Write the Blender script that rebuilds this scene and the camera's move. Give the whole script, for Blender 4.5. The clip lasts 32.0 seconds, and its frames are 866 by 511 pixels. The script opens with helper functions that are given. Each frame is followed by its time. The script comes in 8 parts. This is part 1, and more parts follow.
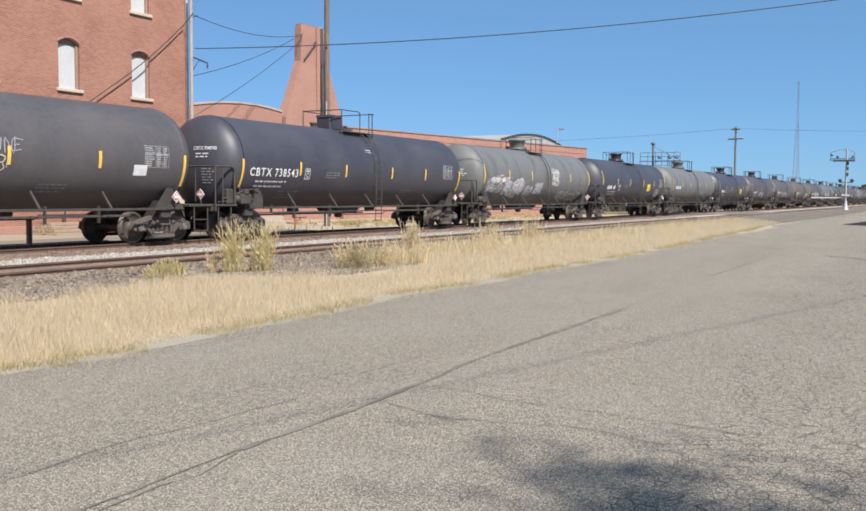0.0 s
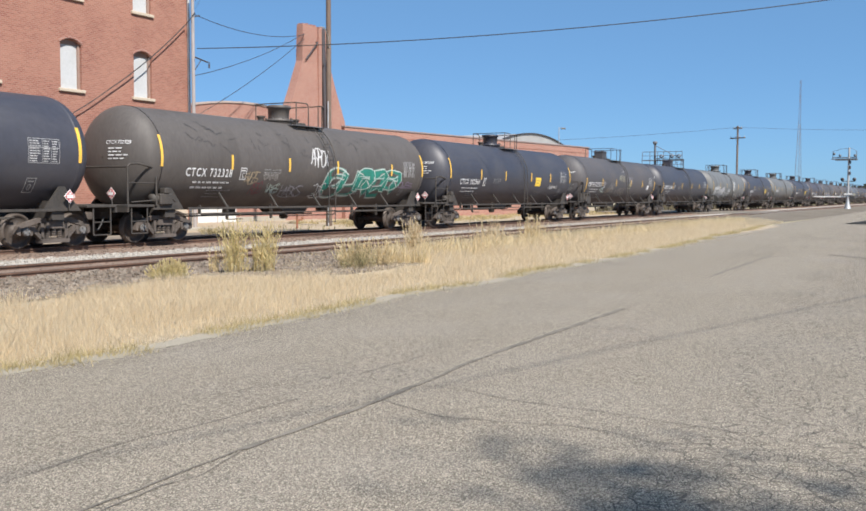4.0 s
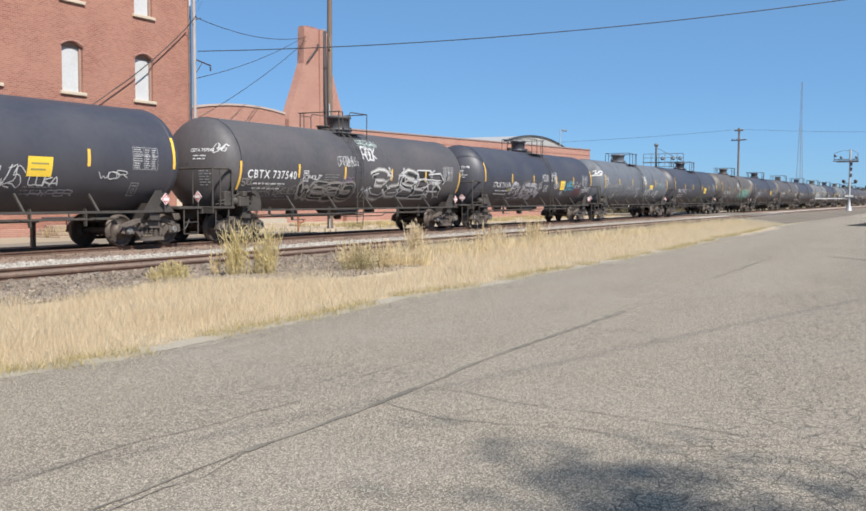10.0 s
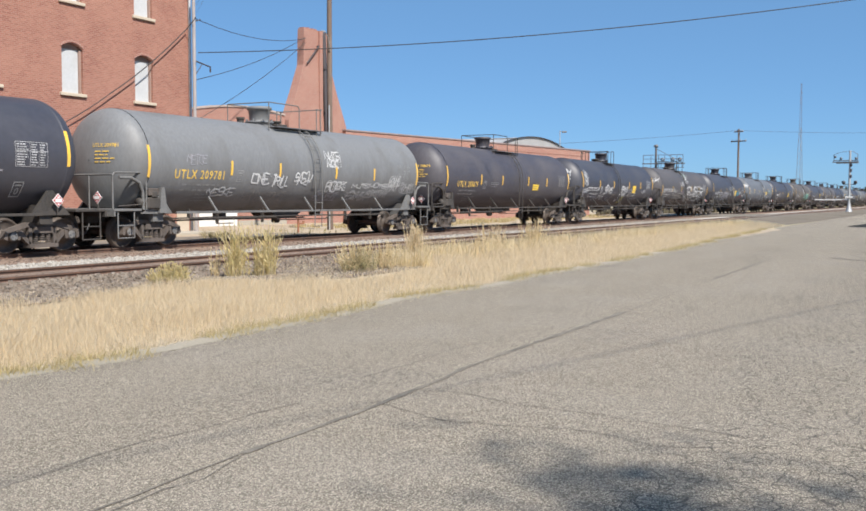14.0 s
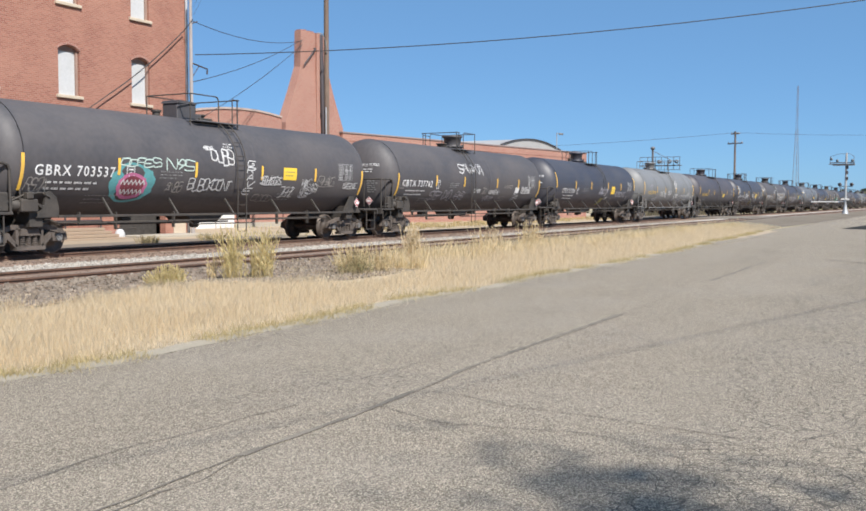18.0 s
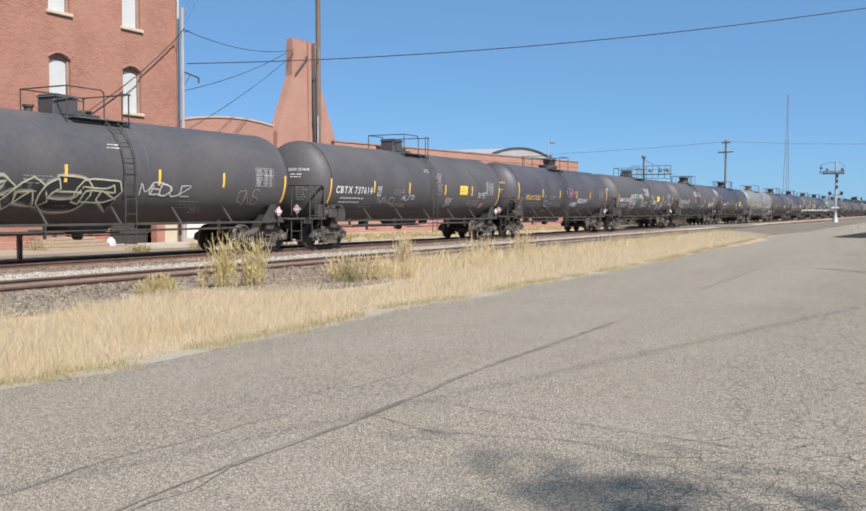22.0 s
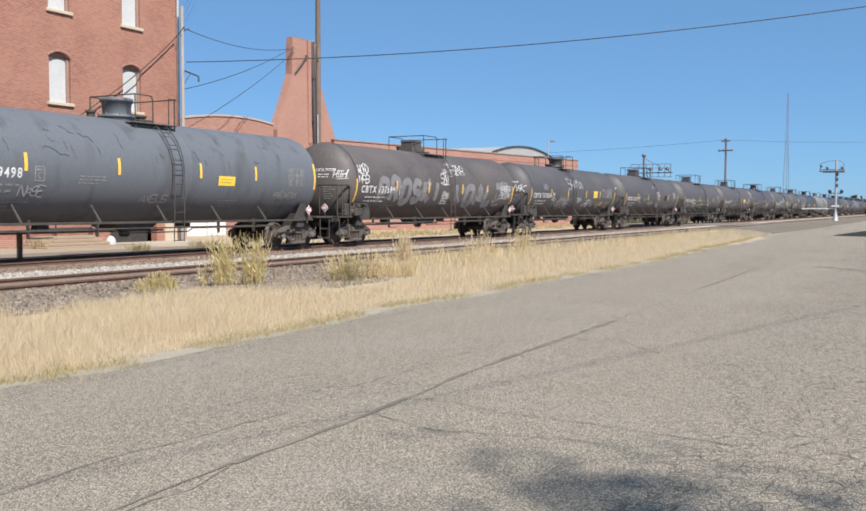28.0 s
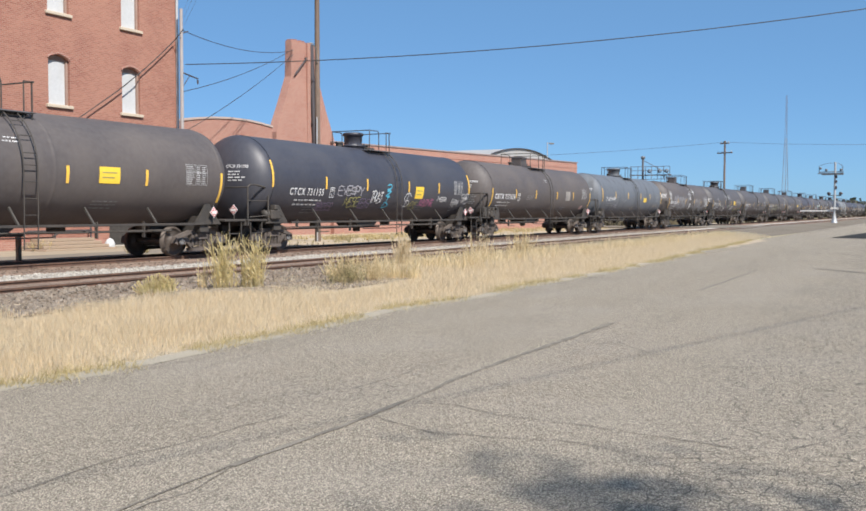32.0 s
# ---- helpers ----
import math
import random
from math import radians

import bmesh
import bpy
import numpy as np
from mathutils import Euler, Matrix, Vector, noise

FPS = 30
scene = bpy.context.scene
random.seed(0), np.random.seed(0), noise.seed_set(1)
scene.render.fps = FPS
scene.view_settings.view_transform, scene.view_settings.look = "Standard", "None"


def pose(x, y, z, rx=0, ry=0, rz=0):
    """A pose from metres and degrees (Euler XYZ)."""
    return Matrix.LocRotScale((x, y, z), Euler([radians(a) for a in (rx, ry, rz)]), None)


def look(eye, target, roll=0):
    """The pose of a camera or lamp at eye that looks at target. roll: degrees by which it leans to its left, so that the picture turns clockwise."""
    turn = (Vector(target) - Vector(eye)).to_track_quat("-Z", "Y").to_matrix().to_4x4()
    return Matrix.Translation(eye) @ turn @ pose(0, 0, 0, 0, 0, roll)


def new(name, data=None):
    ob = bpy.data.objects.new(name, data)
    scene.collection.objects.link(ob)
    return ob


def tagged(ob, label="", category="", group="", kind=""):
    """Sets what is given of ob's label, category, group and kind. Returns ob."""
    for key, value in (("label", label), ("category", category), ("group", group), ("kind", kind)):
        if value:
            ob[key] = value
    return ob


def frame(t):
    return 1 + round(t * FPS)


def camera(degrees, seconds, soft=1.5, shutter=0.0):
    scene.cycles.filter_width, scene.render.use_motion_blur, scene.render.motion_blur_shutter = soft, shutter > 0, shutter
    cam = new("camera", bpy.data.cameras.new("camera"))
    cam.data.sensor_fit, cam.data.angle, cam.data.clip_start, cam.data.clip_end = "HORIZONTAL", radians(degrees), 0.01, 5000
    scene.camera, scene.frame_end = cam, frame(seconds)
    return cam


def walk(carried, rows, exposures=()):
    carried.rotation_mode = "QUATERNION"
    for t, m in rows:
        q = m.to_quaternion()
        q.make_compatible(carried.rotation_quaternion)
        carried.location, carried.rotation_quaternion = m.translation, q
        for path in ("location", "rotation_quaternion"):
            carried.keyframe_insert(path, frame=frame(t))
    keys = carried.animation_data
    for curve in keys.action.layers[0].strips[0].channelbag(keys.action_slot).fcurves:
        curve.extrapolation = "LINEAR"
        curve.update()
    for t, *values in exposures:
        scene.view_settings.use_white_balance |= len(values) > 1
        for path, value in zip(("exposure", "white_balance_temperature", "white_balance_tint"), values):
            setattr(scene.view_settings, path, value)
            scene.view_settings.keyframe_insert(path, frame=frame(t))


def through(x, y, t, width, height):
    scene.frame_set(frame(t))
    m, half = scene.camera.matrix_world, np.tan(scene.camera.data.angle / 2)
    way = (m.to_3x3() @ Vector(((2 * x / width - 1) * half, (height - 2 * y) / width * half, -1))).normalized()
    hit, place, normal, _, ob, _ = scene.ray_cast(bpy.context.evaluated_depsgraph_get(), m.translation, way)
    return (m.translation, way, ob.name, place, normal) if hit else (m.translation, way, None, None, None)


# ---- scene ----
# The camera stands at the kerbless edge of a road, beside two railway tracks that run along +X.
# It is held by hand: yaw is counted from the track's direction towards the train.
EYE = (0.0, 0.0, 1.55)
cam = camera(49.0, 32.0, soft=1.7)
walk(cam, [(t, pose(*EYE, 90 + tilt, 0, yaw - 90) @ pose(0, 0, 0, 0, 0, lean)) for t, yaw, tilt, lean in [
    (0.0, 28.434, -3.542, 0.308), (0.5, 28.503, -3.557, 0.301), (1.0, 28.549, -3.572, 0.293), (1.5, 28.558, -3.578, 0.284),
    (2.5, 28.543, -3.589, 0.263), (3.5, 28.545, -3.581, 0.239), (5.5, 28.568, -3.531, 0.194), (6.5, 28.569, -3.490, 0.185),
    (7.5, 28.585, -3.471, 0.182), (8.5, 28.595, -3.477, 0.179), (9.5, 28.624, -3.455, 0.174), (10.5, 28.629, -3.413, 0.168),
    (11.5, 28.626, -3.384, 0.161), (12.5, 28.620, -3.368, 0.155), (13.5, 28.622, -3.357, 0.148), (14.5, 28.622, -3.357, 0.142),
    (16.5, 28.624, -3.326, 0.136), (17.0, 28.616, -3.275, 0.136), (17.5, 28.565, -3.257, 0.136), (18.0, 28.439, -3.229, 0.135),
    (18.5, 28.294, -3.130, 0.134), (19.0, 28.184, -3.004, 0.132), (19.5, 28.100, -2.883, 0.129), (20.0, 28.035, -2.786, 0.125),
    (20.5, 27.992, -2.722, 0.122), (21.0, 27.967, -2.709, 0.118), (22.0, 27.946, -2.708, 0.114), (23.0, 27.968, -2.709, 0.112),
    (24.0, 27.961, -2.744, 0.112), (25.0, 27.950, -2.758, 0.110), (25.5, 27.963, -2.758, 0.109), (27.5, 27.948, -2.808, 0.100),
    (28.0, 27.947, -2.798, 0.098), (29.0, 27.938, -2.758, 0.094), (30.0, 27.929, -2.717, 0.092), (31.0, 27.902, -2.674, 0.090),
    (32.0, 27.895, -2.660, 0.089)]],
     exposures=[(0, 0.73, 6100, 10), (32, 0.73, 6100, 10)])

# ---- light: a clear autumn day, the sun behind the camera's left shoulder ----
SUN = Vector((-0.33, -0.60, 0.73)).normalized()
world = bpy.data.worlds.new("sky")
scene.world = world
world.use_nodes = True
wn = world.node_tree.nodes
sky = wn.new("ShaderNodeTexSky")
sky.sky_type, sky.sun_disc = "NISHITA", False
sky.sun_elevation = math.asin(SUN.z)
sky.sun_rotation = math.atan2(SUN.x, SUN.y)
sky.air_density, sky.dust_density, sky.ozone_density = 0.6, 0.3, 1.5
wn["Background"].inputs["Strength"].default_value = 0.064
tint = wn.new("ShaderNodeMix")      # clear, deep autumn blue
tint.data_type, tint.blend_type = "RGBA", "MULTIPLY"
tint.inputs[0].default_value, tint.inputs[7].default_value = 1.0, (0.735, 0.965, 1.12, 1)
world.node_tree.links.new(sky.outputs[0], tint.inputs[6])
even = wn.new("ShaderNodeMix")      # thin high haze evens the blue out from zenith to horizon
even.data_type = "RGBA"
even.inputs[0].default_value, even.inputs[7].default_value = 0.5, (2.15, 4.2, 6.75, 1)
world.node_tree.links.new(tint.outputs[2], even.inputs[6])
world.node_tree.links.new(even.outputs[2], wn["Background"].inputs["Color"])
sun = new("sun", bpy.data.lights.new("sun", "SUN"))
sun.data.energy, sun.data.angle, sun.data.color = 4.9, radians(0.75), (1.0, 0.91, 0.79)
sun.matrix_world = look(SUN * 60, (0, 0, 0))


# ---- materials ----
def surf(name, a, b, scale=4.0, rough=0.7, metal=0.0, bump=0.0, fine=40.0, c=None, patch=0.6, spread=(0.35, 0.65), stretch=(1, 1, 1), spec=0.5, rough2=None, per_piece=0.0):
    """A procedural surface: a grain of a and b, worn towards c in large patches."""
    m = bpy.data.materials.new(name)
    m.use_nodes = True
    n, l = m.node_tree.nodes, m.node_tree.links
    p = n["Principled BSDF"]
    p.inputs["Roughness"].default_value, p.inputs["Metallic"].default_value = rough, metal
    p.inputs["Specular IOR Level"].default_value = spec
    co, mp = n.new("ShaderNodeTexCoord"), n.new("ShaderNodeMapping")
    mp.inputs["Scale"].default_value = stretch
    l.new(co.outputs["Object"], mp.inputs["Vector"])

    def noise_at(s, lo, hi, detail=5):
        t, r = n.new("ShaderNodeTexNoise"), n.new("ShaderNodeMapRange")
        t.inputs["Scale"].default_value, t.inputs["Detail"].default_value = s, detail
        r.inputs["From Min"].default_value, r.inputs["From Max"].default_value = lo, hi
        l.new(mp.outputs[0], t.inputs["Vector"])
        l.new(t.outputs["Fac"], r.inputs["Value"])
        return r.outputs[0]

    def mix(f, x, y):
        k = n.new("ShaderNodeMix")
        k.data_type = "RGBA"
        l.new(f, k.inputs[0])
        for socket, value in ((k.inputs[6], x), (k.inputs[7], y)):
            if isinstance(value, tuple):
                socket.default_value = (*value, 1)
            else:
                l.new(value, socket)
        return k.outputs[2]

    col = mix(noise_at(fine, 0.3, 0.7), a, b)
    if c:
        f = noise_at(scale, *spread)
        k = n.new("ShaderNodeMath")
        k.operation = "MULTIPLY"
        k.inputs[1].default_value = patch
        l.new(f, k.inputs[0])
        col = mix(k.outputs[0], col, c)
        if rough2 is not None:
            rr = n.new("ShaderNodeMapRange")
            rr.inputs["To Min"].default_value, rr.inputs["To Max"].default_value = rough, rough2
            l.new(f, rr.inputs["Value"])
            l.new(rr.outputs[0], p.inputs["Roughness"])
    if per_piece:
        o, h = n.new("ShaderNodeObjectInfo"), n.new("ShaderNodeHueSaturation")
        g = n.new("ShaderNodeNewGeometry")
        ad, r = n.new("ShaderNodeMath"), n.new("ShaderNodeMapRange")
        ad.operation = "ADD"
        l.new(o.outputs["Random"], ad.inputs[0])
        l.new(g.outputs["Random Per Island"], ad.inputs[1])
        r.inputs["From Max"].default_value = 2.0
        r.inputs["To Min"].default_value, r.inputs["To Max"].default_value = 1 - per_piece, 1 + per_piece
        l.new(ad.outputs[0], r.inputs["Value"])
        l.new(r.outputs[0], h.inputs["Value"])
        l.new(col, h.inputs["Color"])
        col = h.outputs[0]
    l.new(col, p.inputs["Base Color"])
    if bump:
        bn = n.new("ShaderNodeBump")
        bn.inputs["Strength"].default_value, bn.inputs["Distance"].default_value = bump, 0.02
        l.new(noise_at(fine, 0.2, 0.8), bn.inputs["Height"])
        l.new(bn.outputs[0], p.inputs["Normal"])
    return m


def leafy(name, a, b, through=0.25, rough=0.7):
    """Thin dry or green blades and leaves, that let some light through; each blade has its own tone."""
    m = bpy.data.materials.new(name)
    m.use_nodes = True
    n, l = m.node_tree.nodes, m.node_tree.links
    p, out = n["Principled BSDF"], n["Material Output"]
    g, k = n.new("ShaderNodeNewGeometry"), n.new("ShaderNodeMix")
    k.data_type = "RGBA"
    k.inputs[6].default_value, k.inputs[7].default_value = (*a, 1), (*b, 1)
    l.new(g.outputs["Random Per Island"], k.inputs[0])
    t, s = n.new("ShaderNodeBsdfTranslucent"), n.new("ShaderNodeMixShader")
    s.inputs[0].default_value = through
    p.inputs["Roughness"].default_value = rough
    p.inputs["Specular IOR Level"].default_value = 0.25
    l.new(k.outputs[2], p.inputs["Base Color"])
    l.new(k.outputs[2], t.inputs["Color"])
    l.new(p.outputs[0], s.inputs[1])
    l.new(t.outputs[0], s.inputs[2])
    l.new(s.outputs[0], out.inputs["Surface"])
    return m


def brickwork(name, a, b, mortar, c):
    """Red brick in running bond on a wall's own X and Z, with sooty and pale patches."""
    m = bpy.data.materials.new(name)
    m.use_nodes = True
    n, l = m.node_tree.nodes, m.node_tree.links
    p = n["Principled BSDF"]
    p.inputs["Roughness"].default_value = 0.88
    p.inputs["Specular IOR Level"].default_value = 0.3
    co, sp, cb = n.new("ShaderNodeTexCoord"), n.new("ShaderNodeSeparateXYZ"), n.new("ShaderNodeCombineXYZ")
    ad = n.new("ShaderNodeMath")
    l.new(co.outputs["Object"], sp.inputs[0])
    l.new(sp.outputs["X"], ad.inputs[0])
    l.new(sp.outputs["Y"], ad.inputs[1])
    l.new(ad.outputs[0], cb.inputs["X"])
    l.new(sp.outputs["Z"], cb.inputs["Y"])
    br = n.new("ShaderNodeTexBrick")
    br.inputs["Color1"].default_value, br.inputs["Color2"].default_value, br.inputs["Mortar"].default_value = (*a, 1), (*b, 1), (*mortar, 1)
    br.inputs["Scale"].default_value = 1.0
    br.inputs["Brick Width"].default_value, br.inputs["Row Height"].default_value = 0.215, 0.075
    br.inputs["Mortar Size"].default_value, br.inputs["Bias"].default_value = 0.011, -0.2
    l.new(cb.outputs[0], br.inputs["Vector"])
    t, r, k = n.new("ShaderNodeTexNoise"), n.new("ShaderNodeMapRange"), n.new("ShaderNodeMix")
    t.inputs["Scale"].default_value, t.inputs["Detail"].default_value = 0.55, 8
    l.new(co.outputs["Object"], t.inputs["Vector"])
    r.inputs["From Min"].default_value, r.inputs["From Max"].default_value, r.inputs["To Max"].default_value = 0.4, 0.75, 0.6
    l.new(t.outputs["Fac"], r.inputs["Value"])
    k.data_type = "RGBA"
    l.new(r.outputs[0], k.inputs[0])
    l.new(br.outputs["Color"], k.inputs[6])
    k.inputs[7].default_value = (*c, 1)
    l.new(k.outputs[2], p.inputs["Base Color"])
    bn = n.new("ShaderNodeBump")
    bn.inputs["Strength"].default_value, bn.inputs["Distance"].default_value = 0.5, 0.01
    bn.invert = True
    l.new(br.outputs["Fac"], bn.inputs["Height"])
    l.new(bn.outputs[0], p.inputs["Normal"])
    return m


def asphalt_surface(name):
    """Old chip-sealed asphalt: pale stones in a grey binder, broad worn bands along the lanes, crazed cracks."""
    m = bpy.data.materials.new(name)
    m.use_nodes = True
    n, l = m.node_tree.nodes, m.node_tree.links
    p = n["Principled BSDF"]
    p.inputs["Roughness"].default_value = 0.85
    p.inputs["Specular IOR Level"].default_value = 0.12
    co = n.new("ShaderNodeTexCoord")

    def node(kind, **values):
        x = n.new(kind)
        for key, value in values.items():
            x.inputs[key.replace("_", " ")].default_value = value
        return x

    def ramp(source, lo, hi, to_lo=0.0, to_hi=1.0):
        r = node("ShaderNodeMapRange", From_Min=lo, From_Max=hi, To_Min=to_lo, To_Max=to_hi)
        l.new(source, r.inputs["Value"])
        return r.outputs[0]

    def mix(f, x, y):
        k = n.new("ShaderNodeMix")
        k.data_type = "RGBA"
        l.new(f, k.inputs[0])
        for socket, value in ((k.inputs[6], x), (k.inputs[7], y)):
            if isinstance(value, tuple):
                socket.default_value = (*value, 1)
            else:
                l.new(value, socket)
        return k.outputs[2]

    chips = node("ShaderNodeTexVoronoi", Scale=112.0)
    l.new(co.outputs["Object"], chips.inputs["Vector"])
    fine = node("ShaderNodeTexNoise", Scale=150.0, Detail=3.0)
    l.new(co.outputs["Object"], fine.inputs["Vector"])
    tone = n.new("ShaderNodeSeparateXYZ")      # every chip has its own tone
    l.new(chips.outputs["Color"], tone.inputs[0])
    stones = mix(tone.outputs["X"], (0.062, 0.055, 0.044), (0.62, 0.55, 0.437))
    stones = mix(ramp(fine.outputs["Fac"], 0.4, 0.9, 0.0, 0.2), stones, (0.315, 0.285, 0.225))
    col = mix(ramp(chips.outputs["Distance"], 0.35, 0.75), stones, (0.12, 0.106, 0.083))
    # coarser mottling of worn and bare spots
    for scale, lo, hi, most, tint in ((44.0, 0.5, 0.70, 0.36, (0.085, 0.076, 0.062)), (60.0, 0.50, 0.70, 0.46, (0.50, 0.40, 0.33)), (9.0, 0.52, 0.75, 0.14, (0.12, 0.107, 0.09))):
        spots = node("ShaderNodeTexNoise", Scale=scale, Detail=2.0, Roughness=0.7)
        l.new(co.outputs["Object"], spots.inputs["Vector"])
        col = mix(ramp(spots.outputs["Fac"], lo, hi, 0.0, most), col, tint)
    # darker, oilier bands along the wheel paths
    mp = n.new("ShaderNodeMapping")
    mp.inputs["Scale"].default_value = (0.03, 0.85, 1)
    l.new(co.outputs["Object"], mp.inputs["Vector"])
    bands = node("ShaderNodeTexNoise", Scale=1.0, Detail=6.0, Roughness=0.6)
    l.new(mp.outputs[0], bands.inputs["Vector"])
    col = mix(ramp(bands.outputs["Fac"], 0.52, 0.75, 0.0, 0.16), col, (0.115, 0.103, 0.092))
    blotch = node("ShaderNodeTexNoise", Scale=0.5, Detail=5.0, Roughness=0.5)
    l.new(co.outputs["Object"], blotch.inputs["Vector"])
    col = mix(ramp(blotch.outputs["Fac"], 0.45, 0.8, 0.0, 0.25), col, (0.325, 0.298, 0.264))
    # a web of hairline cracks, dense in places
    warp = node("ShaderNodeTexNoise", Scale=3.5, Detail=1.5)
    l.new(co.outputs["Object"], warp.inputs["Vector"])
    wv = n.new("ShaderNodeVectorMath")
    wv.operation = "MULTIPLY_ADD"
    wv.inputs[1].default_value = (0.22, 0.22, 0.0)
    l.new(warp.outputs["Color"], wv.inputs[0])
    l.new(co.outputs["Object"], wv.inputs[2])
    web = node("ShaderNodeTexVoronoi", Scale=8.5)
    web.feature = "DISTANCE_TO_EDGE"
    l.new(wv.outputs[0], web.inputs["Vector"])
    where = node("ShaderNodeTexNoise", Scale=0.33, Detail=2.0)
    l.new(co.outputs["Object"], where.inputs["Vector"])
    f = n.new("ShaderNodeMath")
    f.operation = "MULTIPLY"
    l.new(ramp(web.outputs["Distance"], 0.0, 0.048, 0.8, 0.0), f.inputs[0])
    # crazed most in the lane beyond a slanting line
    across = n.new("ShaderNodeVectorMath")
    across.operation = "DOT_PRODUCT"
    across.inputs[1].default_value = (-0.03, 1.0, 0.0)
    l.new(co.outputs["Object"], across.inputs[0])
    ad = n.new("ShaderNodeMath")
    ad.operation = "ADD"
    l.new(where.outputs["Fac"], ad.inputs[0])
    l.new(ramp(across.outputs["Value"], 2.0, 1.0, -0.03, 0.26), ad.inputs[1])
    l.new(ramp(ad.outputs[0], 0.52, 0.68), f.inputs[1])
    col = mix(f.outputs[0], col, (0.045, 0.042, 0.04))
    l.new(col, p.inputs["Base Color"])
    bn = n.new("ShaderNodeBump")
    bn.inputs["Strength"].default_value, bn.inputs["Distance"].default_value = 0.7, 0.010
    bn.invert = True
    l.new(chips.outputs["Distance"], bn.inputs["Height"])
    l.new(bn.outputs[0], p.inputs["Normal"])
    return m


M_ASPHALT = asphalt_surface("old_asphalt")
M_CRACK = surf("crack_filler", (0.105, 0.095, 0.082), (0.165, 0.149, 0.128), 5, 0.9, fine=45, c=(0.23, 0.207, 0.172), patch=0.75, spec=0.1)
M_TAR = surf("tar_filled_crack", (0.045, 0.042, 0.038), (0.075, 0.07, 0.062), 2, 0.8, fine=30, c=(0.10, 0.092, 0.08))
M_SOIL = surf("dry_soil", (0.33, 0.265, 0.185), (0.45, 0.375, 0.275), 0.6, 0.95, bump=0.6, fine=18, c=(0.32, 0.255, 0.175))
M_FIELD = surf("far_dry_field", (0.34, 0.28, 0.17), (0.45, 0.38, 0.24), 0.05, 0.95, fine=0.8, c=(0.22, 0.21, 0.12))
M_BALLAST = surf("grey_ballast_bed", (0.105, 0.083, 0.064), (0.185, 0.15, 0.12), 0.8, 0.95, bump=1.0, fine=26, c=(0.25, 0.17, 0.115), patch=0.5)
M_RUSTBED = surf("rusty_ballast_bed", (0.186, 0.126, 0.090), (0.324, 0.234, 0.174), 0.7, 0.95, bump=1.0, fine=26, c=(0.120, 0.090, 0.072), patch=0.6)
M_STONE = surf("ballast_stone", (0.095, 0.072, 0.053), (0.18, 0.142, 0.108), 3, 0.9, fine=14, c=(0.30, 0.265, 0.22), patch=0.4, per_piece=0.45)
M_RUSTSTONE = surf("rust_stained_stone", (0.11, 0.078, 0.058), (0.21, 0.155, 0.12), 3, 0.9, fine=14, c=(0.08, 0.06, 0.05), patch=0.5, per_piece=0.4)
M_PALESTONE = surf("pale_crushed_stone", (0.27, 0.245, 0.21), (0.42, 0.39, 0.345), 3, 0.9, fine=14, c=(0.30, 0.27, 0.24), patch=0.4, per_piece=0.35)
M_APRON = surf("brown_gravel", (0.105, 0.089, 0.070), (0.160, 0.138, 0.110), 0.25, 0.95, bump=0.5, fine=14, c=(0.235, 0.200, 0.158), patch=0.6, spec=0.15)
M_SLAB = surf("street_concrete", (0.17, 0.15, 0.124), (0.225, 0.20, 0.168), 0.5, 0.9, fine=20, c=(0.15, 0.134, 0.112), spec=0.15)
M_DARKROAD = surf("fresh_dark_asphalt", (0.022, 0.022, 0.022), (0.034, 0.033, 0.032), 0.8, 0.85, bump=0.3, fine=60, c=(0.045, 0.043, 0.04), spec=0.05)
M_SAND = surf("yellow_sand", (0.225, 0.183, 0.125), (0.295, 0.245, 0.172), 0.7, 0.95, fine=14, c=(0.31, 0.27, 0.21))
M_CHIP = surf("loose_road_chip", (0.24, 0.215, 0.165), (0.40, 0.355, 0.28), 3, 0.9, fine=30, per_piece=0.35)
M_MARGIN = surf("gritty_road_margin", (0.22, 0.197, 0.155), (0.35, 0.315, 0.25), 1.2, 0.95, bump=0.5, fine=45, c=(0.31, 0.275, 0.21), patch=0.7)
M_RAIL = surf("rusty_rail_steel", (0.10, 0.055, 0.038), (0.19, 0.11, 0.075), 5, 0.75, 0.2, fine=30, c=(0.07, 0.05, 0.04))
M_RAILTOP = surf("worn_rail_head", (0.20, 0.16, 0.135), (0.34, 0.28, 0.24), 5, 0.42, 0.7, fine=30, c=(0.16, 0.12, 0.10))
M_TIE = surf("weathered_tie_wood", (0.10, 0.075, 0.06), (0.21, 0.165, 0.13), 3, 0.9, bump=0.5, fine=24, stretch=(6, 1, 6), c=(0.075, 0.058, 0.05), per_piece=0.3)
M_CONCRETE = surf("pale_concrete", (0.31, 0.28, 0.23), (0.40, 0.37, 0.31), 0.8, 0.9, bump=0.3, fine=30, c=(0.33, 0.30, 0.25))
M_BRICK = brickwork("red_brick_wall", (0.241, 0.093, 0.068), (0.347, 0.154, 0.112), (0.304, 0.195, 0.150), (0.381, 0.203, 0.148))
M_BRICK2 = brickwork("faded_brick_wall", (0.278, 0.117, 0.089), (0.355, 0.165, 0.124), (0.356, 0.258, 0.212), (0.396, 0.232, 0.179))
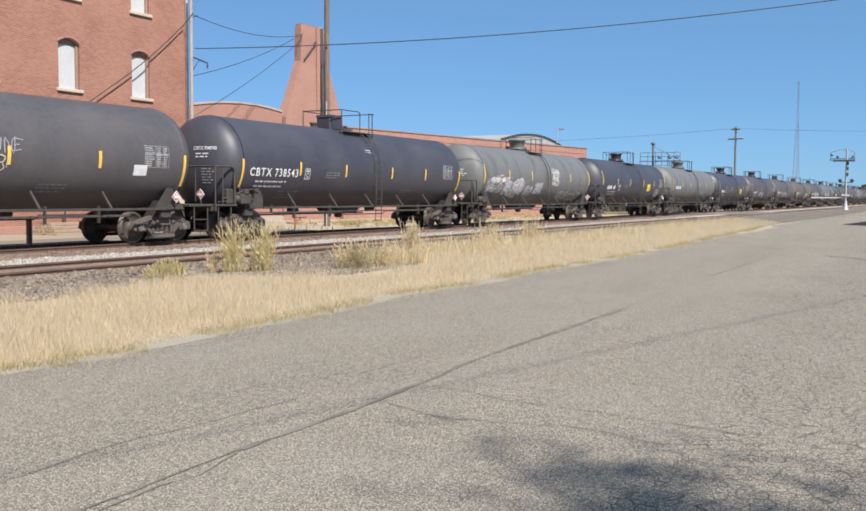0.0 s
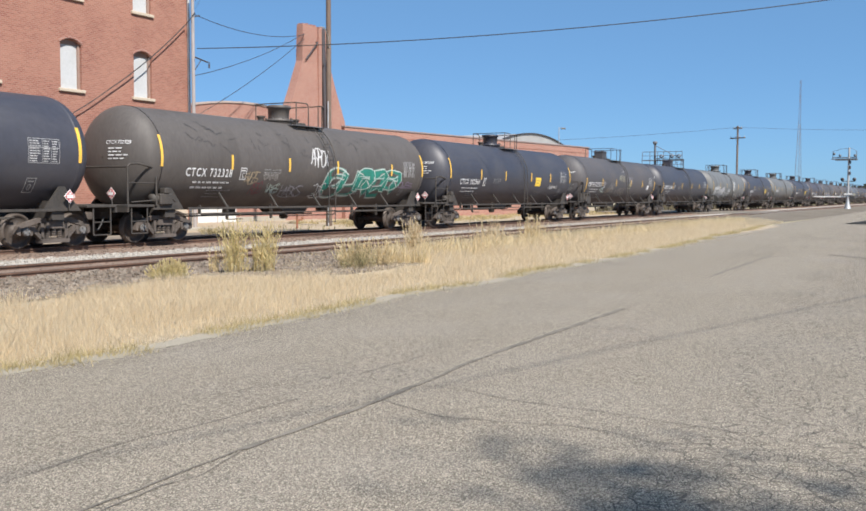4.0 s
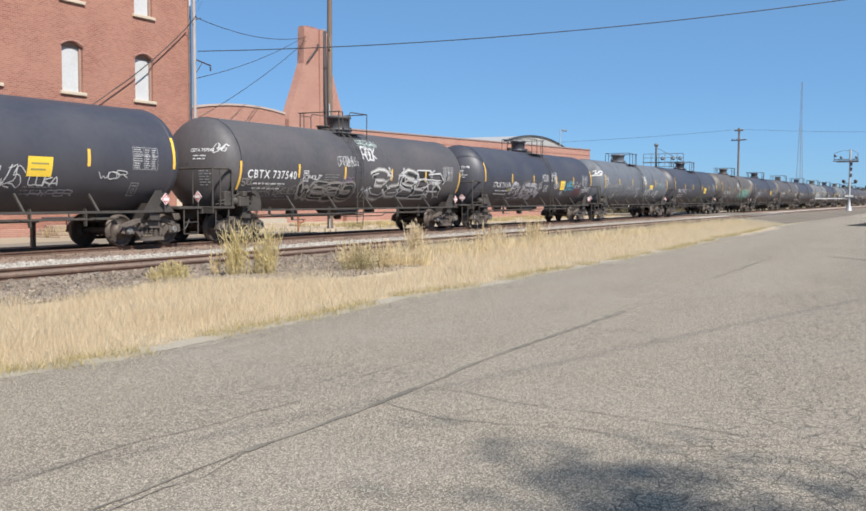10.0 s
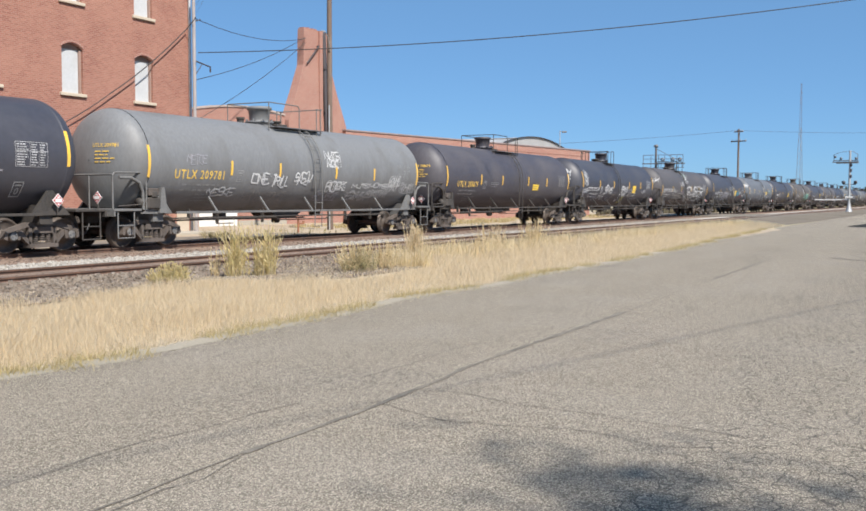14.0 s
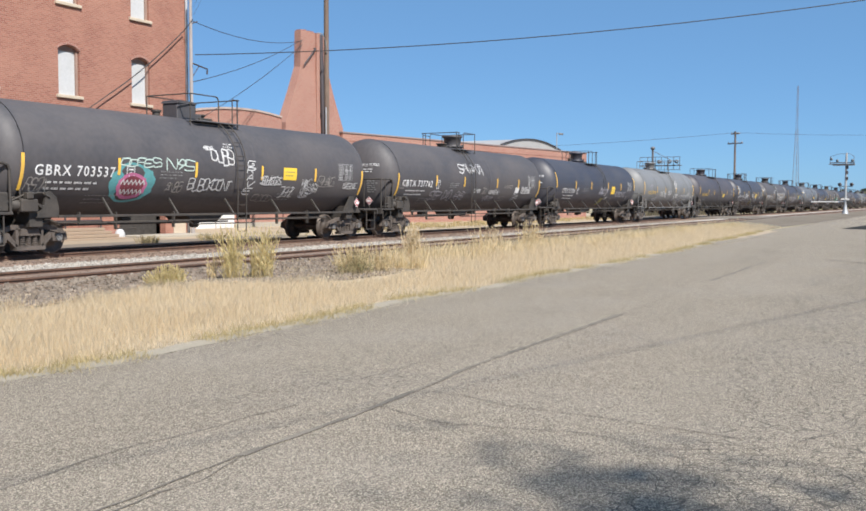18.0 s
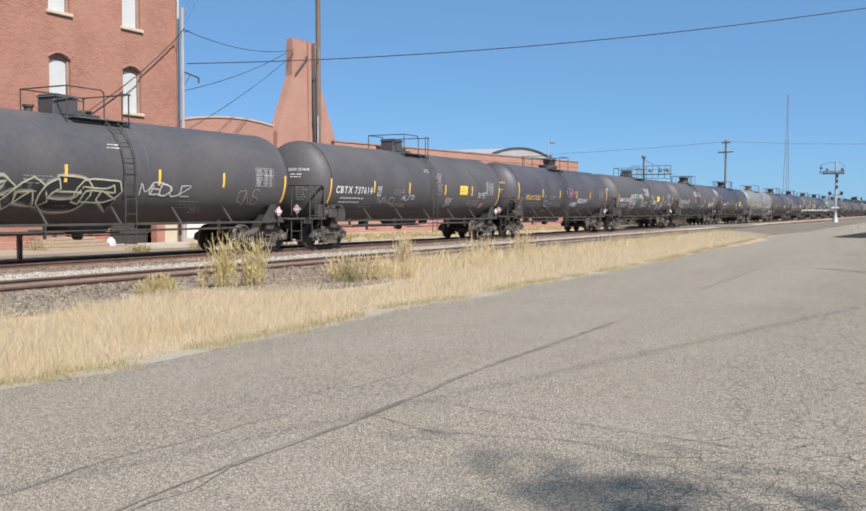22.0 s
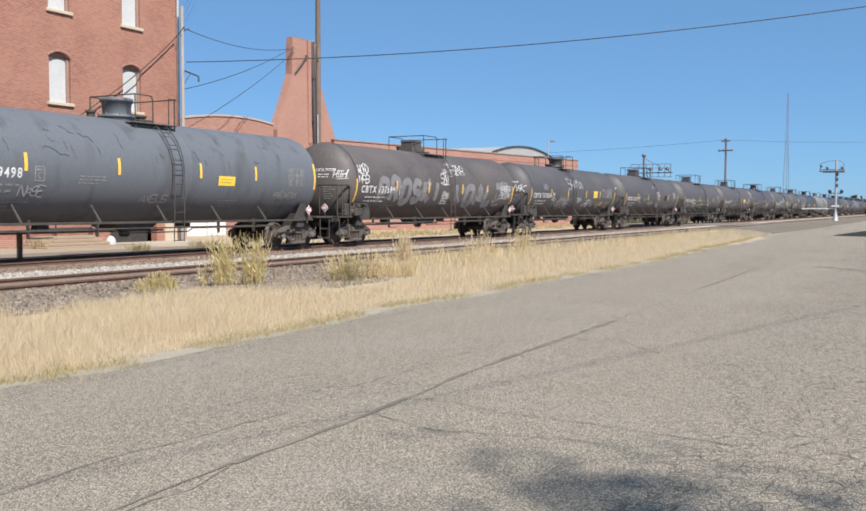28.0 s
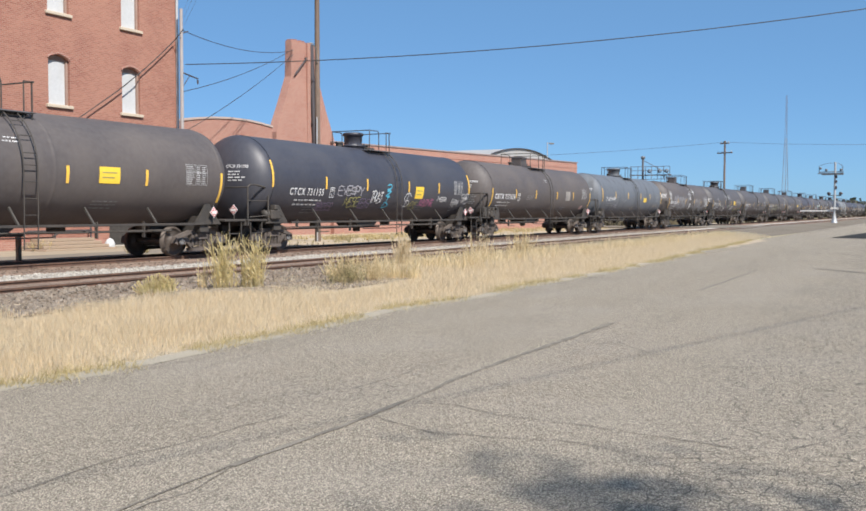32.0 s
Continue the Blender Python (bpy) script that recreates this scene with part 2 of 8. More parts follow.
M_LIMESTONE = surf("limestone_sill", (0.43, 0.36, 0.28), (0.54, 0.46, 0.36), 2, 0.85, bump=0.2, fine=25, c=(0.42, 0.35, 0.27))
M_BOARD = surf("white_window_board", (0.44, 0.45, 0.46), (0.50, 0.51, 0.52), 1.5, 0.7, fine=12, c=(0.40, 0.40, 0.395), patch=0.5)
M_ARCHWOOD = surf("brown_arch_infill", (0.27, 0.18, 0.145), (0.34, 0.24, 0.195), 2, 0.8, fine=20, c=(0.23, 0.15, 0.12))
M_COPING = surf("pale_clay_coping", (0.34, 0.265, 0.23), (0.44, 0.36, 0.32), 2, 0.7, fine=10, c=(0.38, 0.30, 0.26))
M_DARKCOPING = surf("dark_metal_coping", (0.17, 0.13, 0.125), (0.25, 0.19, 0.18), 2, 0.7, fine=10, c=(0.30, 0.24, 0.22), patch=0.5)
M_TARROOF = surf("tar_roof", (0.06, 0.06, 0.06), (0.10, 0.10, 0.10), 1, 0.9, fine=10)
M_ROOFGREY = surf("pale_curved_roof", (0.270, 0.263, 0.257), (0.351, 0.344, 0.338), 0.5, 0.6, fine=6, c=(0.365, 0.365, 0.365))
M_POLEWOOD = surf("weathered_pole_wood", (0.124, 0.087, 0.065), (0.205, 0.152, 0.118), 2, 0.9, bump=0.4, fine=30, stretch=(1, 1, 0.08), c=(0.099, 0.071, 0.056))
M_STANDWOOD = surf("sun_bleached_timber", (0.22, 0.165, 0.125), (0.34, 0.27, 0.21), 3, 0.9, bump=0.4, fine=24, stretch=(6, 1, 6), c=(0.16, 0.12, 0.09))
M_POLEGREY = surf("grey_pole_wood", (0.27, 0.25, 0.25), (0.38, 0.355, 0.35), 2, 0.85, bump=0.3, fine=30, stretch=(1, 1, 0.08), c=(0.30, 0.26, 0.23))
M_WIRE = surf("black_wire", (0.02, 0.02, 0.022), (0.04, 0.04, 0.042), 2, 0.6, fine=10)
M_PIPE = surf("dark_flue_pipe", (0.05, 0.045, 0.05), (0.085, 0.075, 0.08), 2, 0.6, 0.3, fine=20)
M_GALV = surf("galvanised_steel", (0.42, 0.43, 0.44), (0.56, 0.57, 0.58), 3, 0.5, 0.5, fine=20, c=(0.34, 0.33, 0.31))
M_SANDSTEP = surf("worn_sandstone_step", (0.26, 0.20, 0.145), (0.33, 0.26, 0.19), 1.2, 0.9, bump=0.3, fine=20, c=(0.30, 0.22, 0.16))
M_RUSTPIPE = surf("rusty_pipe", (0.22, 0.085, 0.045), (0.32, 0.14, 0.075), 4, 0.85, fine=20, c=(0.14, 0.07, 0.045))
M_SIGSTEEL = surf("dull_signal_steel", (0.120, 0.129, 0.144), (0.180, 0.189, 0.204), 3, 0.6, 0.2, fine=20, c=(0.090, 0.090, 0.096))
M_SIGWHITE = surf("white_signal_paint", (0.62, 0.62, 0.61), (0.70, 0.70, 0.69), 3, 0.6, fine=20, c=(0.5, 0.48, 0.45))
M_SIGBLACK = surf("black_signal_paint", (0.028, 0.028, 0.028), (0.056, 0.056, 0.056), 3, 0.6, fine=20)
M_BAYSHADE = surf("dark_interior", (0.027, 0.025, 0.023), (0.054, 0.050, 0.047), 1, 0.95, fine=8)
M_TRAILER = surf("white_trailer_skin", (0.66, 0.66, 0.65), (0.74, 0.74, 0.73), 1, 0.45, fine=6, c=(0.56, 0.55, 0.52))
M_SHED = surf("tan_shed_wall", (0.42, 0.30, 0.16), (0.52, 0.39, 0.22), 1, 0.8, fine=6, c=(0.30, 0.2, 0.11))
M_GRASS = leafy("dry_grass_blades", (0.60, 0.495, 0.34), (0.77, 0.665, 0.48), 0.55)
M_GRASS2 = leafy("dry_weed_blades", (0.52, 0.41, 0.23), (0.80, 0.68, 0.44), 0.45)
M_GREENISH = leafy("yellow_green_weed", (0.40, 0.34, 0.14), (0.72, 0.62, 0.33), 0.5)
M_STRAW = leafy("straw_yellow_weed", (0.52, 0.44, 0.20), (0.80, 0.68, 0.40), 0.5)
M_FRINGE = leafy("edge_weed", (0.34, 0.28, 0.13), (0.56, 0.46, 0.25), 0.4)
M_SAGE = leafy("grey_green_weed", (0.17, 0.16, 0.08), (0.36, 0.31, 0.16), 0.35)
# dark blades of the added scrub; they stand in for shade under far cars
M_SHADESCRUB = leafy("dusty_scrub", (0.085, 0.075, 0.05), (0.17, 0.145, 0.095), 0.2)
M_LEAF = leafy("tree_leaf", (0.06, 0.09, 0.02), (0.13, 0.15, 0.045), 0.45)
M_BARK = surf("tree_bark", (0.10, 0.075, 0.055), (0.18, 0.14, 0.11), 3, 0.95, bump=0.8, fine=20, stretch=(1, 1, 0.3))
M_FARWOOD = leafy("far_foliage", (0.075, 0.09, 0.06), (0.13, 0.14, 0.09), 0.2)
# paint of the tanks: dust and faded patches run down the shell


def tank_paint(name, a, b, c, rough, rough2, patch=0.55, spread=(0.42, 0.72), stretch=(0.7, 1.0, 0.55)):
    return surf(name, a, b, 0.55, rough, 0.0, 0.04, 9, c, patch, spread, stretch, 0.6, rough2)


PAINT = {}
PAINT["navy"] = tank_paint("glossy_black_tank_paint", (0.031, 0.032, 0.044), (0.041, 0.042, 0.056), (0.072, 0.071, 0.078), 0.50, 0.60, 0.6)
PAINT["black"] = tank_paint("black_tank_paint", (0.039, 0.036, 0.046), (0.054, 0.051, 0.063), (0.103, 0.092, 0.092), 0.54, 0.68, 0.6)
PAINT["charcoal"] = tank_paint("faded_charcoal_tank_paint", (0.048, 0.047, 0.052), (0.066, 0.062, 0.067), (0.103, 0.090, 0.088), 0.60, 0.75, 0.6)
PAINT["brown"] = tank_paint("brownish_black_tank_paint", (0.060, 0.051, 0.051), (0.080, 0.070, 0.069), (0.123, 0.104, 0.093), 0.62, 0.76, 0.6)
PAINT["slate"] = tank_paint("blue_grey_tank_paint", (0.089, 0.098, 0.114), (0.110, 0.120, 0.137), (0.052, 0.054, 0.058), 0.64, 0.76, 0.75, (0.52, 0.74), (3.0, 3.0, 0.5))
PAINT["dusty"] = tank_paint("brown_grey_tank_paint", (0.072, 0.063, 0.057), (0.092, 0.081, 0.074), (0.045, 0.039, 0.035), 0.58, 0.72, 0.7, (0.5, 0.75), (1.6, 1.6, 0.5))
PAINT["grey"] = tank_paint("grey_tank_paint", (0.108, 0.109, 0.109), (0.139, 0.141, 0.139), (0.063, 0.061, 0.057), 0.55, 0.7, 0.75, (0.52, 0.76), (2.4, 2.4, 0.5))
PAINT["pale"] = tank_paint("pale_grey_tank_paint", (0.141, 0.144, 0.147), (0.171, 0.174, 0.178), (0.098, 0.094, 0.089), 0.55, 0.7, 0.65, (0.50, 0.74), (1.6, 1.6, 0.6))
M_FRAME = surf("dusty_black_steel", (0.030, 0.027, 0.025), (0.055, 0.050, 0.045), 2.5, 0.7, 0.1, fine=22, c=(0.080, 0.067, 0.056), patch=0.6)
M_PALEFRAME = surf("dusty_grey_steel", (0.13, 0.13, 0.128), (0.19, 0.188, 0.182), 2.5, 0.65, 0.1, fine=22, c=(0.09, 0.085, 0.08), patch=0.6)
M_GRATING = surf("worn_grating_steel", (0.10, 0.10, 0.11), (0.20, 0.20, 0.21), 4, 0.5, 0.3, fine=30, c=(0.07, 0.065, 0.06))
M_TRUCK = surf("rust_dusted_cast_steel", (0.055, 0.045, 0.039), (0.101, 0.085, 0.074), 3, 0.8, 0.1, 0.2, 30, (0.147, 0.121, 0.104), 0.6)
M_WHEEL = surf("wheel_steel", (0.050, 0.040, 0.035), (0.090, 0.075, 0.065), 3, 0.6, 0.4, fine=25, c=(0.153, 0.123, 0.100), patch=0.5)
M_CAP = surf("bearing_cap_paint", (0.15, 0.15, 0.152), (0.22, 0.218, 0.214), 6, 0.7, 0.1, fine=30, c=(0.085, 0.075, 0.068))
M_STRIPE = surf("yellow_reflective_strip", (0.72, 0.43, 0.045), (0.78, 0.49, 0.07), 3, 0.5, fine=20, c=(0.60, 0.37, 0.09), patch=0.6)
M_WHITELETTER = surf("white_stencil_paint", (0.62, 0.62, 0.62), (0.72, 0.72, 0.72), 4, 0.7, fine=18, c=(0.42, 0.42, 0.42), patch=0.5)
M_YELLOWLETTER = surf("yellow_stencil_paint", (0.66, 0.43, 0.07), (0.74, 0.50, 0.10), 4, 0.7, fine=18, c=(0.45, 0.3, 0.09), patch=0.5)
M_TABLE = surf("worn_stencil_paint", (0.40, 0.40, 0.40), (0.50, 0.50, 0.50), 4, 0.7, fine=18, c=(0.2, 0.2, 0.2), patch=0.7)
M_FAINTLETTER = surf("faint_stencil_paint", (0.22, 0.22, 0.22), (0.33, 0.33, 0.33), 4, 0.7, fine=18, c=(0.13, 0.13, 0.13), patch=0.6)
M_YELLOWLABEL = surf("yellow_decal", (0.72, 0.48, 0.035), (0.78, 0.54, 0.06), 3, 0.5, fine=16)
M_PLACARD = surf("red_white_placard", (0.40, 0.07, 0.075), (0.46, 0.10, 0.10), 4, 0.5, fine=16)
M_PLACARDWHITE = surf("white_placard", (0.66, 0.64, 0.63), (0.72, 0.70, 0.69), 4, 0.5, fine=16)
SPRAY = {}
for key, tone in {"white": (0.60, 0.60, 0.60), "silver": (0.36, 0.35, 0.38), "pale": (0.30, 0.28, 0.26), "green": (0.03, 0.24, 0.18), "mint": (0.50, 0.62, 0.57),
                  "cyan": (0.10, 0.42, 0.58), "pink": (0.58, 0.18, 0.34), "lilac": (0.26, 0.20, 0.30), "tan": (0.36, 0.29, 0.19), "cream": (0.52, 0.50, 0.36),
                  "teal": (0.12, 0.36, 0.38), "maroon": (0.22, 0.05, 0.07), "peel": (0.05, 0.05, 0.053), "dark": (0.02, 0.02, 0.022), "pewter": (0.21, 0.205, 0.215), "olive": (0.36, 0.34, 0.13), "rose": (0.40, 0.26, 0.24)}.items():
    SPRAY[key] = surf("spray_paint_" + key, tone, tuple(0.8 * v for v in tone), 2, 0.7, fine=14, c=tuple(0.55 * v for v in tone), patch=0.5)


# ---- mesh tools ----
class Shape:
    """Collects vertices and faces of one part."""

    def __init__(self):
        self.v, self.f, self.s = [], [], []

    def add(self, verts, faces, smooth=False):
        k = len(self.v)
        self.v += [tuple(p) for p in verts]
        self.f += [tuple(i + k for i in face) for face in faces]
        self.s += [smooth] * len(faces)
        return self

    def box(self, x0, x1, y0, y1, z0, z1, c=0.0, m=None):
        """A box; c: the width of its chamfered edges."""
        if c <= 0:
            p = [(x, y, z) for x in (x0, x1) for y in (y0, y1) for z in (z0, z1)]
            f = [(0, 1, 3, 2), (4, 6, 7, 5), (0, 4, 5, 1), (2, 3, 7, 6), (0, 2, 6, 4), (1, 5, 7, 3)]
        else:
            p, f, ids = [], [], {}
            lo, hi = (x0, y0, z0), (x1, y1, z1)
            for a in range(3):
                for sx in (0, 1):
                    for sy in (0, 1):
                        for sz in (0, 1):
                            s = (sx, sy, sz)
                            q = [hi[i] - c if s[i] else lo[i] + c for i in range(3)]
                            q[a] = hi[a] if s[a] else lo[a]
                            ids[a, s] = len(p)
                            p.append(q)
            for a in range(3):
                b, d = (a + 1) % 3, (a + 2) % 3
                for side in (0, 1):
                    ring = []
                    for u, w in ((0, 0), (1, 0), (1, 1), (0, 1)):
                        s = [0, 0, 0]
                        s[a], s[b], s[d] = side, u, w
                        ring.append(ids[a, tuple(s)])
                    f.append(tuple(ring if side else ring[::-1]))
                for u in (0, 1):
                    for w in (0, 1):
                        s, t = [0, 0, 0], [0, 0, 0]
                        s[b], s[d], t[b], t[d] = u, w, u, w
                        s[a], t[a] = 0, 1
                        quad = (ids[b, tuple(s)], ids[b, tuple(t)], ids[d, tuple(t)], ids[d, tuple(s)])
                        f.append(quad if u == w else quad[::-1])
            for sx in (0, 1):
                for sy in (0, 1):
                    for sz in (0, 1):
                        s = (sx, sy, sz)
                        tri = (ids[0, s], ids[1, s], ids[2, s])
                        f.append(tri if (sx + sy + sz) % 2 else tri[::-1])
        if m is not None:
            p = [m @ Vector(q) for q in p]
        return self.add(p, f)

    def rod(self, a, b, r, n=8, r2=None, caps=True):
        a, b = Vector(a), Vector(b)
        r2 = r if r2 is None else r2
        d = (b - a).normalized()
        u = d.cross(Vector((0, 0, 1)) if abs(d.z) < 0.9 else Vector((1, 0, 0))).normalized()
        w = d.cross(u)
        ring = [(math.cos(2 * math.pi * i / n), math.sin(2 * math.pi * i / n)) for i in range(n)]
        p = [a + (u * x + w * y) * r for x, y in ring] + [b + (u * x + w * y) * r2 for x, y in ring]
        self.add(p, [(i, (i + 1) % n, n + (i + 1) % n, n + i) for i in range(n)], True)
        if caps:
            self.add(p[:n], [tuple(range(n))[::-1]])
            self.add(p[n:], [tuple(range(n))])
        return self

    def pipe(self, pts, r, n=6):
        for a, b in zip(pts, pts[1:]):
            self.rod(a, b, r, n)
        return self

    def lathe(self, prof, n=48, axis="x", at=(0, 0, 0), smooth=True):
        """A profile of (position along the axis, radius), turned round it."""
        p, f = [], []
        for h, r in prof:
            for i in range(n):
                a = 2 * math.pi * i / n
                c, s = r * math.cos(a), r * math.sin(a)
                q = {"x": (h, c, s), "y": (s, h, c), "z": (c, s, h)}[axis]
                p.append((q[0] + at[0], q[1] + at[1], q[2] + at[2]))
        for j in range(len(prof) - 1):
            for i in range(n):
                k = (i + 1) % n
                f.append((j * n + i, j * n + k, (j + 1) * n + k, (j + 1) * n + i))
        return self.add(p, f, smooth)

    def prism(self, outline, y0, y1):
        """An outline of (x, z), from y0 to y1."""
        k = len(outline)
        p = [(x, y0, z) for x, z in outline] + [(x, y1, z) for x, z in outline]
        f = [tuple(range(k)), tuple(range(2 * k - 1, k - 1, -1))] + [(i + k, (i + 1) % k + k, (i + 1) % k, i) for i in range(k)]
        return self.add(p, f)

    def mesh(self, name, material):
        me = bpy.data.meshes.new(name)
        me.from_pydata(self.v, [], self.f)
        me.polygons.foreach_set("use_smooth", self.s)
        me.materials.append(material)
        me.update()
        return me


def part(name, shape, material, parent=None, label="", at=None):
    """One mesh object from a Shape or a mesh that is already made, under a thing or a part."""
    ob = new(name, shape.mesh(name, material) if isinstance(shape, Shape) else shape)
    ob.parent = parent
    if at is not None:
        ob.matrix_basis = at if isinstance(at, Matrix) else Matrix.Translation(at)
    return tagged(ob, label)


def thing(name, label, category, at=(0, 0, 0), group="", kind=""):
    ob = new(name)
    ob.empty_display_size = 0.3
    ob.matrix_basis = at if isinstance(at, Matrix) else Matrix.Translation(at)
    return tagged(ob, label, category, group, kind)


def setting(name, shape, material, label, category):
    return tagged(part(name, shape, material), label, category, kind="structure")


rnd = random.Random(7)
RAIL = 0.147            # height of the rails' heads
NEAR, FAR = 15.57, 21.755   # the middle of the empty track and of the train's track


# ---- ground ----
def lift(y):
    """The lie of the land across the tracks."""
    pts = [(-400, -0.02), (7.0, -0.02), (7.5, -0.015), (9.0, 0.03), (11.5, 0.02), (13.2, 0.0), (14.3, 0.05), (16.9, 0.05), (18.2, 0.075), (20.3, 0.02), (23.4, 0.02), (25.5, -0.05), (32, -0.06), (900, -0.06)]
    for (a, za), (b, zb) in zip(pts, pts[1:]):
        if a <= y <= b:
            return za + (zb - za) * (y - a) / (b - a)
    return pts[-1][1]


def sheet(x0, x1, y0, y1, dx, dy, extra=0.0, rough=0.0, seed=0):
    """A strip of ground that follows the land, with small unevenness."""
    s = Shape()
    nx, ny = max(1, round((x1 - x0) / dx)), max(1, round((y1 - y0) / dy))
    p = []
    for j in range(ny + 1):
        y = y0 + (y1 - y0) * j / ny
        for i in range(nx + 1):
            x = x0 + (x1 - x0) * i / nx
            p.append((x, y, lift(y) + extra + rough * noise.noise((x * 0.9, y * 0.9, seed))))
    f = [(j * (nx + 1) + i, j * (nx + 1) + i + 1, (j + 1) * (nx + 1) + i + 1, (j + 1) * (nx + 1) + i) for j in range(ny) for i in range(nx)]
    return s.add(p, f, True)


base = Shape()
ys = [-2500, -400, 7.0, 7.5, 9.0, 11.5, 13.2, 14.3, 16.9, 18.2, 20.3, 23.4, 25.5, 32, 400, 2500]
xs = [-2500, -300, 0, 60, 150, 400, 1200, 3500]
base.add([(x, y, lift(max(-399, min(y, 890))) - 0.035) for y in ys for x in xs],
         [(j * len(xs) + i, j * len(xs) + i + 1, (j + 1) * len(xs) + i + 1, (j + 1) * len(xs) + i) for j in range(len(ys) - 1) for i in range(len(xs) - 1)])
setting("ground", base, M_FIELD, "flat dry land reaching to the horizon", "ground")
setting("verge_soil", sheet(-30, 54, 7.2, 13.4, 0.5, 0.4, 0.0, 0.03, 3), M_SOIL, "bare dry soil of the road verge", "verge")
setting("ballast_bed", sheet(-40, 420, 11.6, 14.3, 2.0, 0.45, 0.012, 0.0), M_BALLAST, "grey ballast shoulder of the empty track", "ballast")
setting("ballast_track", sheet(-40, 420, 14.3, 16.75, 2.0, 0.5, 0.012, 0.0), M_RUSTBED, "rust-brown ballast under the empty track", "ballast")
setting("ballast_rusty", sheet(-40, 420, 18.15, 24.6, 2.0, 0.5, 0.012, 0.0), M_RUSTBED, "rust-brown ballast under the train's track", "ballast")
setting("ballast_pale", sheet(-40, 420, 16.75, 18.15, 2.0, 0.35, 0.02, 0.0), M_PALESTONE, "pale crushed stone between the two tracks", "ballast")
setting("yard_soil", sheet(-30, 140, 24.6, 46, 2.0, 0.8, 0.008, 0.03, 9), M_SOIL, "dusty yard ground behind the tracks", "yard")

# the road: its edge wanders where grass and soil eat into it
def nip(x):
    """The verge bulges into the road where it passes nearest."""
    k = max(0.0, min(1.0, (14.5 - x) / 8.0))
    return -0.27 * k * k * (3 - 2 * k)


edge = [(-40, 7.0)]
x = -38.0
while x < 57.5:
    edge.append((x, 7.35 + 0.22 * noise.noise((x * 0.35, 0, 5)) + 0.07 * noise.noise((x * 2.1, 0, 8)) + 0.05 * noise.noise((x * 7.0, 0, 3)) + nip(x) + (0.0 if x < 26 else 0.045 * (x - 26))))
    x += 0.14
road = Shape()
k = len(edge)
road.add([(a, b, 0.0) for a, b in edge] + [(a, 4.0, 0.012) for a, b in edge] + [(a, -11.0, -0.02) for a, b in edge] + [(a, b + 0.02, -0.06) for a, b in edge],
         [(i, k + i, k + i + 1, i + 1) for i in range(k - 1)] + [(k + i, 2 * k + i, 2 * k + i + 1, k + i + 1) for i in range(k - 1)] + [(i + 1, 3 * k + i + 1, 3 * k + i, i) for i in range(k - 1)])
xe = edge[-1][0]
road.add([(xe, -11, -0.02), (420, -11, -0.02), (420, 10.2, -0.01), (xe, edge[-1][1], 0.0)], [(0, 1, 2, 3)])
ROAD = setting("road", road, M_ASPHALT, "worn grey chip-sealed asphalt road with cracks", "road")
side = Shape()
side.add([(51.5, 8.55, 0.012), (xe - 1.5, edge[-1][1] + 0.1, 0.010), (64, 9.2, 0.006), (75.3, 8.95, 0.006), (124, 8.8, 0.006), (400, 9.6, 0.006), (400, 13.8, 0.06), (126, 13.8, 0.06), (126, 14.7, 0.10), (66, 14.7, 0.10), (60, 13.0, 0.035), (54.5, 11.0, 0.045)], [(0, 1, 2, 3, 4, 5, 6, 7, 8, 9, 10, 11)])
setting("crossing_apron", side, M_APRON, "brown gravel where a street meets the road", "ground")
slab = Shape().add([(90, 11.6, 0.02), (112, 11.6, 0.03), (112, 13.8, 0.07), (112, 14.7, 0.11), (88, 14.7, 0.11), (88, 13.5, 0.07)], [(0, 1, 2, 3, 4, 5)])
for y0, y1 in ((14.95, 16.2), (16.4, 20.95), (21.15, 22.4), (22.6, 30)):
    slab.box(88, 104, y0, y1, 0.0, RAIL - 0.012, 0.01)
setting("crossing_pavement", slab, M_SLAB, "pale concrete street crossing the tracks", "pavement")
# a much darker sheet lying just above the road
patch = Shape()
patch.add([(61.5, 5.6, 0.010), (78, 4.6, 0.009), (110, 2.6, 0.008), (110, -8, 0.0), (52, -8, 0.0), (60.2, 3.5, 0.010)], [(5, 4, 3, 2, 1, 0)])
setting("asphalt_patch", patch, M_DARKROAD, "newer dark asphalt laid over the old road", "road")


